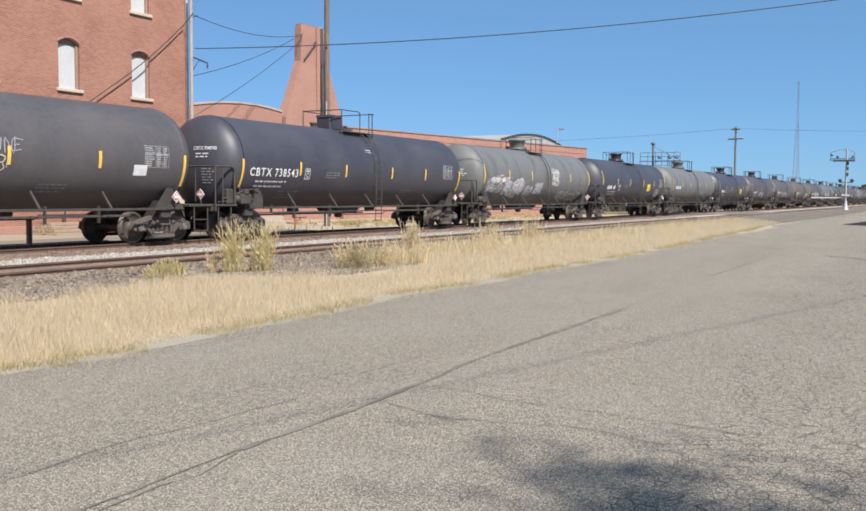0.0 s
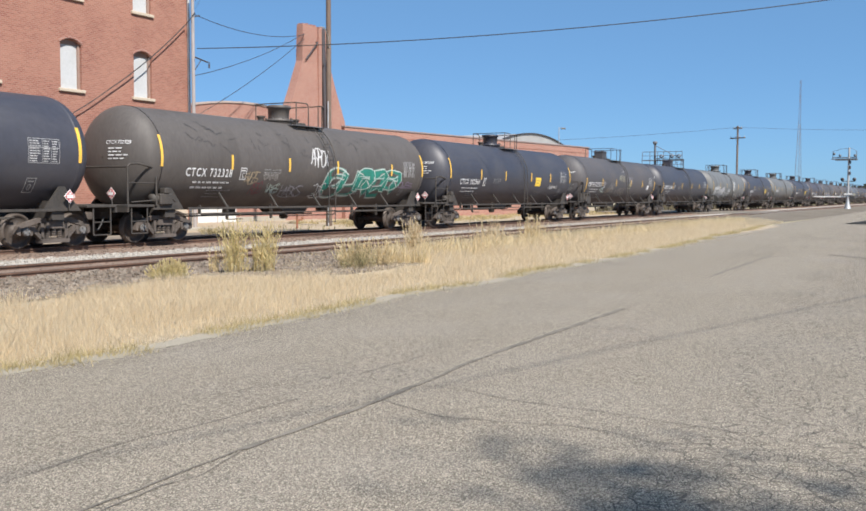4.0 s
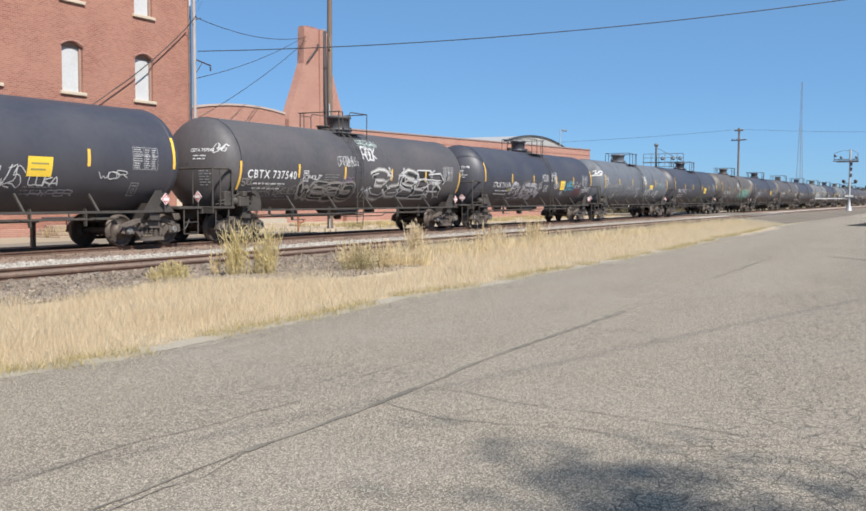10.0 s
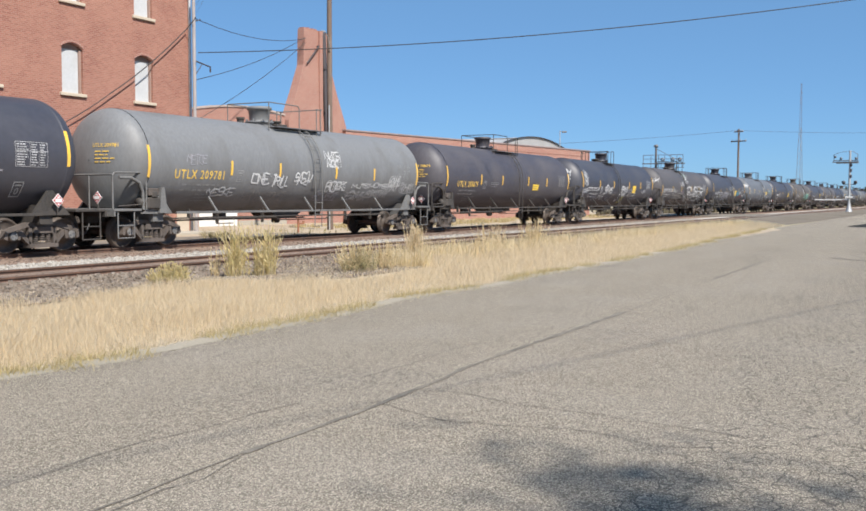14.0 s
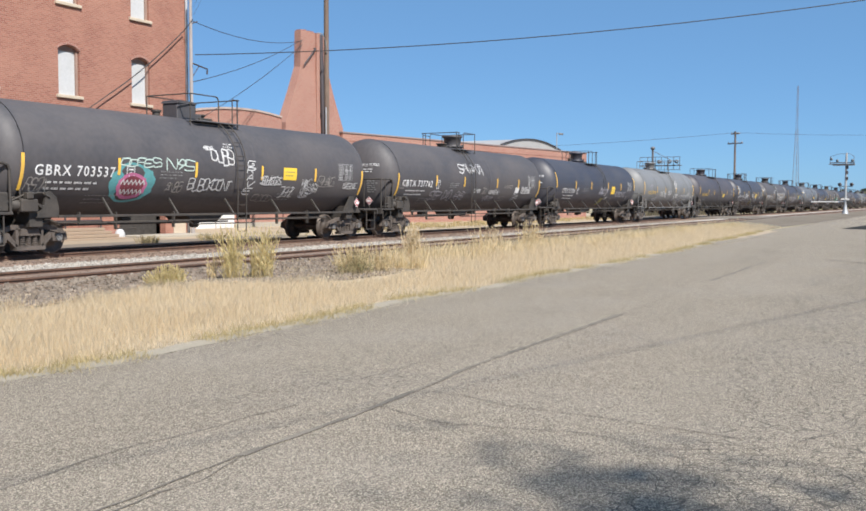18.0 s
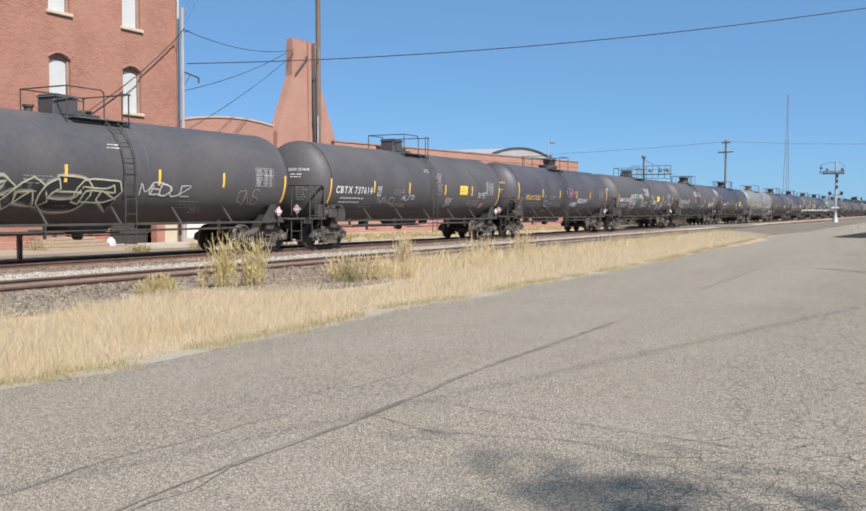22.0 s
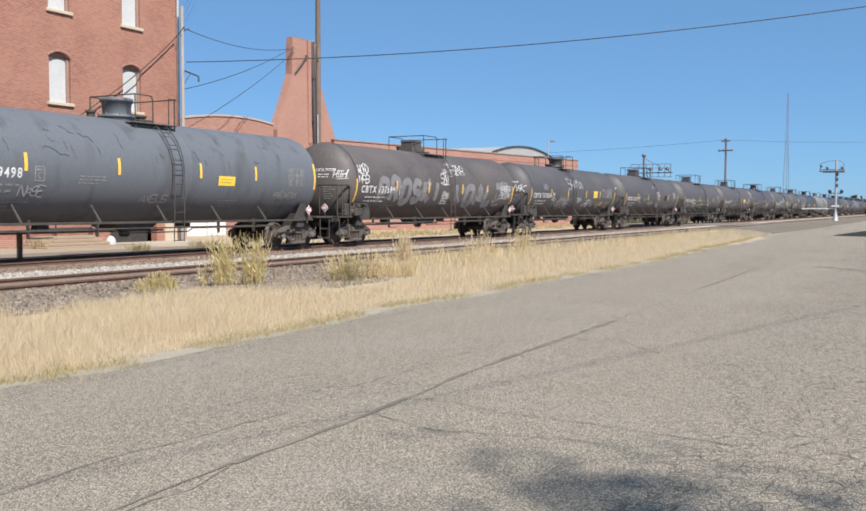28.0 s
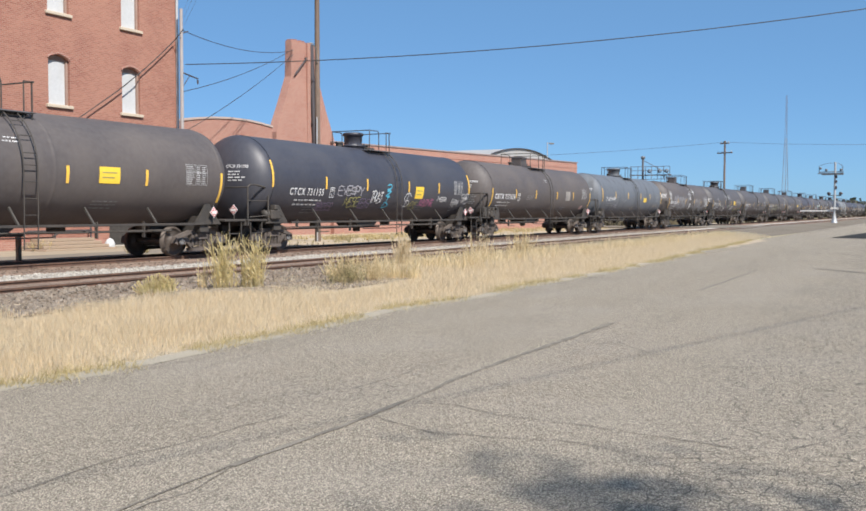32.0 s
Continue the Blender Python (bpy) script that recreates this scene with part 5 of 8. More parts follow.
def head_text(body, y0, width, z0, height):
    """Lettering on the rounded left end of the shell."""
    vs, fs = text_shape(body, width, height, 0.012)
    p = []
    for u, v in vs:
        y, z = y0 - u, z0 + v
        d = min(0.98, (y * y + (z - Z_AXIS) ** 2) / R_TANK ** 2)
        p.append((-HALF - 0.80 * math.sqrt(1 - d) - 0.014, y, z))
    return Shape().add(p, fs)


def head_bars(y0, z0, rows, width, h=0.03, gap=0.09, seed=0):
    """Lines of small stencilling on the rounded left end, too small to read."""
    s, r = Shape(), random.Random(seed)
    for j in range(rows):
        y, z = 0.0, z0 - gap * j
        end = width * r.uniform(0.55, 1.0)
        while y < end - 0.04:
            w = min(end - y, r.uniform(0.1, 0.26))
            q = []
            for a, b in ((y, 0), (y + w, 0), (y + w, h), (y, h)):
                yy, zz = y0 - a, z + b
                d = min(0.98, (yy * yy + (zz - Z_AXIS) ** 2) / R_TANK ** 2)
                q.append((-HALF - 0.80 * math.sqrt(1 - d) - 0.016, yy, zz))
            s.add(q, [(3, 2, 1, 0)])
            y += w + 0.05
    return s


def bars(x0, z0, rows, width, h=0.05, gap=0.10, seed=0):
    """Lines of small stencilling, too small to read: short marks in groups."""
    s, r = Shape(), random.Random(seed)
    for j in range(rows):
        x, z = x0 + r.uniform(0, 0.12), z0 - gap * j
        end = x0 + width * r.uniform(0.75, 1.0)
        while x < end - 0.06:
            for _ in range(r.randint(2, 7)):
                w = 0.62 * h * r.uniform(0.7, 1.1)
                patch(s, x, x + w, z + 0.1 * h * r.random(), z + h * r.uniform(0.85, 1.0), 0.008, 1)
                x += w + 0.2 * h
                if x > end:
                    break
            x += 1.1 * h
    return s


def data_table(x0, z0, w=0.95, h=0.62):
    """The stencilled table of tests: a thin frame with rows of small bars."""
    s = Shape()
    for a, b, c, d in ((0, w, 0, 0.011), (0, w, h - 0.011, h), (0, 0.011, 0, h), (w - 0.011, w, 0, h), (0.42, 0.43, 0, h), (0.68, 0.69, 0, h * 0.62), (0, w, h * 0.62, h * 0.62 + 0.014)):
        patch(s, x0 + a, x0 + b, z0 + c, z0 + d, 0.008, 8 if d - c > 0.3 else 1)
    r = random.Random(int(100 * x0))
    for j in range(9):
        z = z0 + 0.035 + 0.063 * j
        for a, longest in ((0.04, 0.34), (0.46, 0.19), (0.72, 0.19)):
            end = a + longest * r.uniform(0.55, 1.0)
            while a < end:
                b = min(end, a + r.uniform(0.04, 0.13))
                patch(s, x0 + a, x0 + b, z, z + 0.030, 0.009, 1)
                a = b + 0.018
    return s


def box_letter(x0, z0, letter="C"):
    s = Shape()
    w, h = 0.30, 0.38
    for a, b, c, d in ((0, w, 0, 0.025), (0, w, h - 0.025, h), (0, 0.025, 0, h), (w - 0.025, w, 0, h), (0.06, w - 0.06, h - 0.11, h - 0.07)):
        patch(s, x0 + a, x0 + b, z0 + c, z0 + d, 0.008, 5 if d - c > 0.3 else 1)
    t = shell_text(letter, x0 + 0.09, x0 + w - 0.09, z0 + 0.06, z0 + 0.23)
    return s.add(t.v, t.f)


def barrel_shape():
    prof = []
    for a in (-HALF, 1.3, HALF):
        e = 0.006 if abs(a) < HALF else 0.010
        prof += [(a - 0.10, R_TANK), (a - 0.05, R_TANK), (a - 0.03, R_TANK + e), (a + 0.03, R_TANK + e), (a + 0.05, R_TANK), (a + 0.10, R_TANK)]
    return Shape().lathe(prof[3:-3], 72, "x", (0, 0, Z_AXIS))


def head_shape():
    prof = [(0.80 * math.sin(a), R_TANK * math.cos(a)) for a in (math.pi / 2 * i / 12 for i in range(12))] + [(0.80, 0.02)]
    return Shape().lathe([(-0.02, R_TANK)] + prof, 72, "x", (0, 0, Z_AXIS))


def wheelset_mesh():
    s = Shape().rod((0, -1.0, 0), (0, 1.0, 0), 0.085, 12)
    for q in (-1, 1):
        prof = [(0.66, 0.10), (0.66, 0.17), (0.70, 0.20), (0.725, 0.38), (0.685, 0.40), (0.685, 0.483), (0.712, 0.483), (0.722, 0.459), (0.822, 0.455), (0.826, 0.40), (0.785, 0.38), (0.77, 0.2), (0.84, 0.17), (0.84, 0.09)]
        s.lathe([(q * a, b) for a, b in prof], 36, "y")
        s.lathe([(q * 1.0, 0.0), (q * 1.0, 0.125), (q * 1.15, 0.125), (q * 1.15, 0.0)], 16, "y", smooth=False)
    k = len(s.f)
    for q in (-1, 1):
        s.lathe([(q * 1.151, 0.105), (q * 1.18, 0.10), (q * 1.185, 0.0)], 16, "y", smooth=False)
        for i in range(3):
            a = 2 * math.pi * i / 3
            c, d = 0.062 * math.cos(a), 0.062 * math.sin(a)
            s.rod((c, q * 1.18, d), (c, q * 1.21, d), 0.022, 6)
    me = s.mesh("wheelset", M_WHEEL)
    me.materials.append(M_CAP)
    for i in range(k, len(s.f)):
        me.polygons[i].material_index = 1
    return me


def sideframe_shape(q):
    """A cast side frame: top chord, dipped bottom chord, columns, jaws over the bearings and the spring nest."""
    y0, y1 = q * 1.0, q * 1.13
    s = Shape()
    top = [(-1.12, 0.60), (-0.95, 0.68), (-0.5, 0.80), (0.5, 0.80), (0.95, 0.68), (1.12, 0.60), (1.10, 0.50), (0.9, 0.57), (0.48, 0.68), (-0.48, 0.68), (-0.9, 0.57), (-1.10, 0.50)]
    s.prism(top, y0, y1)
    for m in (-1, 1):
        s.prism([(m * 1.12, 0.60), (m * 1.16, 0.40), (m * 1.06, 0.36), (m * 1.04, 0.52)], y0 - q * 0.02, y1 + q * 0.02)
        s.prism([(m * 0.76, 0.58), (m * 0.78, 0.36), (m * 0.70, 0.36), (m * 0.66, 0.58)], y0 - q * 0.02, y1 + q * 0.02)
        s.prism([(m * 0.80, 0.58), (m * 0.72, 0.50), (m * 0.36, 0.16), (m * 0.36, 0.27), (m * 0.62, 0.60)], y0, y1)
        s.prism([(m * 0.42, 0.70), (m * 0.42, 0.24), (m * 0.33, 0.24), (m * 0.33, 0.70)], y0, y1)
    s.prism([(-0.44, 0.15), (0.44, 0.15), (0.44, 0.25), (-0.44, 0.25)], y0 - q * 0.08, y1 + q * 0.05)
    s.prism([(-0.30, 0.52), (0.30, 0.52), (0.26, 0.68), (-0.26, 0.68)], y0 - q * 0.2, y1 + q * 0.04)
    for m in (-0.19, 0.0, 0.19):
        for j in range(5):
            s.rod((m, q * 1.07, 0.26 + 0.052 * j), (m, q * 1.07, 0.29 + 0.052 * j), 0.075, 8)
    return s


def truck_parts(car, x):
    bol = part("truck", once("bolster", lambda: Shape().box(-0.22, 0.22, -1.05, 1.05, 0.42, 0.72, 0.03).lathe([(0.68, 0.30), (0.80, 0.30), (0.80, 0.0)], 20, "z").rod((-0.55, 0, 0.38), (0.55, 0, 0.38), 0.04, 6)
                                        .box(-0.62, -0.56, -0.8, 0.8, 0.3, 0.42).box(0.56, 0.62, -0.8, 0.8, 0.3, 0.42).mesh("truck", M_TRUCK)), None, car, "rust-dusted two-axle truck", (x, 0, 0))
    for q in (-1, 1):
        part("side_frame", once(("sideframe", q), lambda: sideframe_shape(q).mesh("side_frame", M_TRUCK)), None, bol)
    sets = []
    for dx in (-0.889, 0.889):
        sets.append(part("wheelset", once("wheelset", wheelset_mesh), None, bol, "steel wheels on an axle", (dx, 0, 0.457)))
    return sets


def railing_shape(a, b, e):
    """Safety railing round the top platform: a hoop from a to b beside the housing, the gap for the ladder, and the end frame at e."""
    s, top = Shape(), 4.76
    d = 1 if e > b else -1
    near = b if d > 0 else a        # the hoop's end at the ladder's gap
    left = a if d > 0 else b
    for q in (-0.92, 0.92):
        s.pipe([(left, q, 3.78), (left, q, top), (near - d * 0.14, q, top), (near - d * 0.04, q, top - 0.03), (near, q, top - 0.12), (near, q, 3.78)], 0.021)
        s.pipe([(e, q, 3.78), (e, q, top - 0.02)], 0.024)
        s.pipe([(e - d * 0.25, q, 3.78), (e - d * 0.25, q, top - 0.02), (e, q, top - 0.02)], 0.02)
        s.box(e - 0.05, e + 0.05, q - 0.05, q + 0.05, top - 0.045, top, 0.008)
    s.pipe([(left, -0.92, top), (left, 0.92, top)], 0.021)
    s.pipe([(e, -0.92, top - 0.02), (e, 0.92, top - 0.02)], 0.021)
    s.pipe([(near, 0.92, top - 0.12), (e, 0.92, top - 0.12)], 0.018)
    return s


def ladder_shape(x):
    s = Shape()
    arc = [(-(R_TANK + 0.13) * math.sin(a), Z_AXIS + (R_TANK + 0.13) * math.cos(a)) for a in (math.radians(d) for d in range(32, 91, 8))]
    line = [(y, z) for y, z in arc] + [(-(R_TANK + 0.13), 1.6), (-(R_TANK + 0.10), 0.42)]
    for dx in (-0.21, 0.21):
        s.pipe([(x + dx, y, z) for y, z in line], 0.018)
    for j in range(6):
        t = 0.45 + 0.42 * j
        s.rod((x - 0.21, -(R_TANK + 0.12), t), (x + 0.21, -(R_TANK + 0.12), t), 0.013, 5)
    for a in range(78, 30, -16):
        y, z = -(R_TANK + 0.13) * math.sin(math.radians(a)), Z_AXIS + (R_TANK + 0.13) * math.cos(math.radians(a))
        s.rod((x - 0.21, y, z), (x + 0.21, y, z), 0.013, 5)
    return s


def bonnet_shape(x, kind):
    """The manway housing: a tub that widens to its rim, or a low hinged box."""
    if kind == "box":
        s = Shape().box(x - 0.42, x + 0.42, -0.32, 0.32, 3.98, 4.50, 0.03)
        s.prism([(x - 0.45, 4.503), (x + 0.45, 4.503), (x + 0.40, 4.57), (x - 0.34, 4.60)], -0.35, 0.35)
        s.box(x + 0.44, x + 0.82, -0.2, 0.2, 3.98, 4.22, 0.02)
        return s.rod((x - 0.44, -0.36, 4.40), (x + 0.2, -0.36, 4.55), 0.02, 6)
    r = {"tub": 0.37, "wide": 0.40, "flared": 0.35}[kind]
    g = {"tub": 0.02, "wide": 0.04, "flared": 0.04}[kind]
    s = Shape().lathe([(3.98, r + 0.10), (4.10, r + 0.10), (4.10, r + 0.15), (4.16, r + 0.15), (4.16, r), (4.22, r), (4.56, r + g), (4.57, r + g + 0.05), (4.66, r + g + 0.05), (4.69, r + g - 0.02), (4.70, 0.02)], 28, "z", (x, 0, 0))
    for i in range(8):
        c, d = math.cos(math.pi * i / 4 + 0.2) * (r + 0.12), math.sin(math.pi * i / 4 + 0.2) * (r + 0.12)
        s.rod((x + c, d, 4.16), (x + c, d, 4.23), 0.028, 6)
    return s


def diamond(s, x, y, z, r, out):
    return s.add([(x - r, y - out, z), (x, y - out, z - r), (x + r, y - out, z), (x, y - out, z + r), (x - r, y - out + 0.012, z), (x, y - out + 0.012, z - r), (x + r, y - out + 0.012, z), (x, y - out + 0.012, z + r)],
                 [(0, 1, 2, 3), (0, 4, 5, 1), (1, 5, 6, 2), (2, 6, 7, 3), (3, 7, 4, 0)])


STRIP_PLACES = {3: (-4.65, -1.65, 1.3, 5.2), 12: (-4.38, -1.57, 2.14, 4.84), 13: (-4.62, -1.55, 1.62, 4.66), 14: (-4.19, -1.38, 1.64, 4.26)}
STRIPES = {"A": (-4.62, -1.72, 1.68, 4.52), "B": (-4.5, -1.6, 1.8, 4.6), "U": (-4.19, -1.70, 1.67, 4.32), "T": (-4.74, -1.66, 1.67, 4.36)}
STYLE = {   # long strip's middle, short strips' middle, number's place, lettering, end railing
    "A": dict(long=2.14, short=2.36, num=(-7.38, -4.75, 2.06, 2.34), ink=M_WHITELETTER, end="frame"),
    "B": dict(long=2.70, short=2.46, num=(-6.72, -4.62, 1.98, 2.24), ink=M_WHITELETTER, end="hoop"),
    "U": dict(long=2.49, short=2.40, num=(-6.70, -4.52, 2.02, 2.29), ink=M_YELLOWLETTER, end="hoop"),
    "T": dict(long=2.57, short=2.57, num=(-6.92, -4.84, 2.16, 2.42), ink=M_WHITELETTER, end="brace"),
}
# on top of the tank: the housing's kind and place, the side hoop's two ends, the end frame and the ladder
TOPS = {
    "A": ("box", -0.62, -1.10, 0.20, 1.12, 0.42), "B": ("tub", -0.24, -0.42, 0.32, 1.18, 0.75), "U": ("flared", -0.88, -1.50, 0.24, 1.55, 0.36), "T": ("wide", -0.24, -0.40, 0.31, 1.22, 0.58),
    "A2": ("wide", 0.12, -0.50, 0.76, -1.22, -0.88), "B2": ("tub", 0.12, -0.48, 0.16, -1.34, -0.80), "U2": ("tub", 0.80, 0.23, 1.73, -1.35, -0.42)}
TURNED = {7, 8, 12, 14, 18}     # cars whose ladder stands on the other side of the housing
# what is painted on each car: paint, style, lettering
CARS = {
    0: ("navy", "A", "CBTX 738543"), 1: ("charcoal", "A", "CBTX 737577"), 2: ("navy", "B", "CTCX 302561"), 3: ("dusty", "B", "CTCX 732328"),
    4: ("navy", "B", "CTCX 731182"), 5: ("slate", "T", "TILX 199500"), 6: ("navy", "B", "CTCX 731174"), 7: ("charcoal", "A", "CBTX 737540"),
    8: ("navy", "B", "CTCX 731510"), 9: ("black", "U", "UTLX 208679"), 10: ("pale", "U", "UTLX 209781"), 11: ("navy", "B", "CTCX 731326"),
    12: ("charcoal", "A", "CBTX 737762"), 13: ("charcoal", "A", "GBRX 703537"), 14: ("black", "U", "UTLX 213352"), 15: ("charcoal", "A", "CBTX 737614"),
    16: ("charcoal", "A", "CBTX 737629"), 17: ("charcoal", "A", "CBTX 737613"), 18: ("charcoal", "A", "CBTX 737633"), 19: ("brown", "A", "CBTX 737599"),
    20: ("slate", "T", "TILX 199498"), 21: ("brown", "A", "CBTX 737624"), 22: ("navy", "B", "CTCX 731155"), 23: ("brown", "A", ""), 24: ("charcoal", "A", ""),
    -1: ("grey", "T", ""), -2: ("navy", "B", ""), -3: ("grey", "T", ""), -4: ("navy", "B", ""), -5: ("black", "B", ""), -6: ("charcoal", "A", ""),
    -7: ("brown", "A", ""), -8: ("charcoal", "A", ""), -9: ("slate", "T", ""), -10: ("charcoal", "A", ""), -11: ("black", "B", ""), -12: ("charcoal", "A", ""),
    -13: ("grey", "T", ""), -14: ("black", "B", ""), -15: ("charcoal", "A", ""),
}
PAINT_WORDS = {"dusty": "peeling brown-grey", "navy": "glossy black", "black": "black", "charcoal": "faded charcoal-black", "brown": "dusty brownish-black", "slate": "streaked blue-grey", "grey": "dull grey", "pale": "pale grey"}
# yellow decals and other patches: x, z, width, height, material
DECAL = {1: [(5.75, 1.96, 0.5, 0.3, M_WHITELETTER)], 2: [(2.44, 1.98, 0.75, 0.47, M_YELLOWLABEL)], 4: [(2.75, 1.95, 0.72, 0.47, M_YELLOWLABEL)], 5: [(2.78, 2.12, 0.8, 0.33, M_YELLOWLABEL)],
         6: [(2.5, 1.93, 0.75, 0.52, M_YELLOWLABEL)], 8: [(2.7, 1.93, 0.75, 0.5, M_YELLOWLABEL)], 9: [(2.36, 1.94, 0.8, 0.32, M_YELLOWLABEL)], 11: [(2.55, 1.97, 0.73, 0.49, M_YELLOWLABEL)],
         12: [(4.5, 1.88, 0.5, 0.3, M_WHITELETTER)], 13: [(2.78, 2.15, 0.75, 0.42, M_YELLOWLABEL)], 15: [(3.2, 2.17, 0.82, 0.42, M_YELLOWLABEL)], 17: [(3.22, 2.13, 0.74, 0.40, SPRAY["dark"])], 18: [(3.18, 2.17, 0.78, 0.42, M_YELLOWLABEL)],
         20: [(2.5, 2.14, 0.8, 0.30, M_YELLOWLABEL)], 21: [(3.18, 2.08, 0.78, 0.54, SPRAY["pale"])], 22: [(2.42, 1.96, 0.73, 0.52, M_YELLOWLABEL)], 23: [(2.75, 2.16, 0.75, 0.45, M_YELLOWLABEL)], -2: [(2.8, 1.92, 0.8, 0.5, M_YELLOWLABEL)],
         -4: [(2.8, 1.92, 0.8, 0.5, M_YELLOWLABEL)]}
# slanted painted panels low on the shell: x, z, width, height, material
SLANTED = {4: (0.7, 1.22, 0.6, 0.46, SPRAY["olive"]), 8: (0.65, 1.22, 0.55, 0.46, SPRAY["olive"]), 11: (0.72, 1.24, 0.55, 0.44, SPRAY["olive"]), 18: (4.85, 1.65, 0.42, 0.27, SPRAY["rose"]), 21: (6.25, 1.55, 0.48, 0.24, SPRAY["rose"]), 15: (5.7, 1.55, 0.42, 0.24, SPRAY["rose"])}
# scribbled tags: x0, x1, z0, z1, colour, line width
TAGS = {}
TAGS[-1] = [(-7.4, -5.4, 1.5, 2.6, "white", 0.05), (-2.5, 0.2, 1.4, 2.3, "white", 0.05), (1.3, 2.5, 2.0, 3.2, "white", 0.05), (2.6, 6.8, 1.3, 1.8, "white", 0.05)]
TAGS[-2] = [(5.2, 6.4, 1.5, 2.2, "white", 0.04)]
TAGS[-3] = [(-5, -2, 1.5, 2.2, "pale", 0.05), (1, 5, 1.4, 2.1, "pale", 0.06)]
TAGS[-5] = [(-3, 0, 1.5, 2.2, "white", 0.05), (2, 5, 1.5, 2.1, "silver", 0.06)]
TAGS[-6] = [(-4, 4, 1.5, 2.3, "silver", 0.07)]
TAGS[-7] = [(1, 5, 1.5, 2.4, "white", 0.07)]
TAGS[-9] = [(-4, 0, 1.5, 2.4, "cream", 0.07)]
TAGS[-11] = [(-4, 5, 1.5, 2.4, "white", 0.07)]
TAGS[-12] = [(0, 5, 1.5, 2.4, "silver", 0.07)]
# large painted letters: x0, x1, z0, z1, fill, outline, count
PIECES = {-1: [(-5.2, -2.8, 1.5, 2.3, "silver", "white", 4)], -8: [(-4, 2, 1.5, 2.4, "silver", "white", 6)]}
# sprayed writing, car by car: what it says (nothing where it cannot be read), x0, x1, z0, z1, colour, line width, manner, outline
GRAFFITI = {k: [] for k in CARS}


def spray(k, word, x0, x1, z0, z1, tone, w, manner="tag", line=""):
    GRAFFITI[k].append((word, x0, x1, z0, z1, tone, w, manner, line))


spray(1, "KOL", -4.94, -4.10, 1.74, 1.99, "mint", 0.035)
spray(1, "", -3.79, -2.96, 1.55, 1.98, "tan", 0.03)
spray(1, "", -3.24, -2.03, 1.43, 2.16, "pale", 0.03)
spray(1, "", -1.81, -0.50, 1.47, 1.93, "pale", 0.035)
spray(1, "", -0.86, 0.46, 1.52, 2.08, "pale", 0.035)
spray(1, "PRIDE", -0.94, 0.23, 2.49, 2.83, "cream", 0.03)
spray(1, "PRINE", 0.84, 2.03, 2.43, 2.80, "silver", 0.03)
spray(1, "JOBI", 0.95, 1.72, 1.98, 2.33, "cream", 0.035)
spray(2, "", 4.44, 5.83, 1.84, 2.06, "white", 0.03)
spray(3, "ARROX", -0.33, 0.68, 2.44, 3.09, "white", 0.05)
spray(3, "", -3.97, -3.26, 1.82, 2.21, "tan", 0.035)
spray(3, "", -3.55, -2.97, 1.44, 1.89, "maroon", 0.03)
spray(3, "ONIS", -2.99, -2.26, 1.94, 2.16, "pale", 0.025, "hollow")
spray(3, "", -2.67, -2.01, 1.49, 1.83, "mint", 0.03)
spray(3, "", -1.87, -0.69, 1.37, 1.80, "silver", 0.035)
spray(3, "", -0.05, 0.68, 1.35, 1.87, "white", 0.045)
spray(3, "GURZR", 0.52, 5.61, 1.38, 2.47, "green", 0.04, "piece", "mint")
spray(3, "OWES", 5.95, 7.03, 1.73, 1.98, "lilac", 0.03)
spray(5, "", -7.60, -7.09, 2.58, 2.93, "white", 0.04)
spray(5, "", -7.60, -7.08, 2.19, 2.61, "white", 0.04)
spray(5, "", -7.60, -7.25, 1.60, 1.84, "pale", 0.03)
spray(5, "", -6.29, -5.25, 1.43, 1.80, "white", 0.045)
spray(5, "", -5.01, -4.14, 1.55, 1.82, "pale", 0.04)
spray(5, "JTON", -3.89, -0.86, 1.53, 2.28, "silver", 0.03, "hollow")
spray(5, "", -0.68, 0.02, 1.86, 2.21, "white", 0.035)
spray(5, "", -0.46, 0.22, 1.49, 1.85, "white", 0.035)
spray(5, "", 0.95, 1.80, 2.49, 3.13, "white", 0.045)
spray(5, "AMES", 1.39, 3.26, 1.45, 2.19, "white", 0.055)
spray(5, "", 3.67, 4.19, 1.65, 2.05, "white", 0.035)
spray(5, "", 4.51, 5.17, 1.55, 2.07, "white", 0.04)
spray(5, "DOPE", 4.76, 6.17, 2.28, 2.58, "teal", 0.03)
spray(5, "DOPE", 4.68, 6.00, 2.38, 2.66, "silver", 0.02, "hollow")
spray(5, "", 4.40, 5.14, 1.53, 2.09, "white", 0.04)
spray(6, "BUSEK", -4.54, -0.59, 1.40, 2.33, "silver", 0.035, "piece", "dark")
spray(6, "", -0.39, 0.45, 2.35, 2.79, "white", 0.04)
spray(6, "", -0.03, 0.53, 1.81, 2.22, "white", 0.035)
spray(6, "", 1.04, 1.80, 2.39, 2.94, "white", 0.06)
spray(6, "", 1.50, 2.27, 2.02, 2.48, "white", 0.04)
spray(6, "UMES", 3.21, 4.65, 1.92, 2.42, "cyan", 0.055)
spray(6, "", 4.85, 5.74, 2.02, 2.42, "white", 0.03)
spray(6, "", 4.72, 6.12, 1.67, 2.07, "maroon", 0.03)
spray(6, "", 6.22, 7.70, 1.80, 2.17, "white", 0.03)
spray(6, "", -4.91, -4.52, 1.80, 1.97, "olive", 0.03)
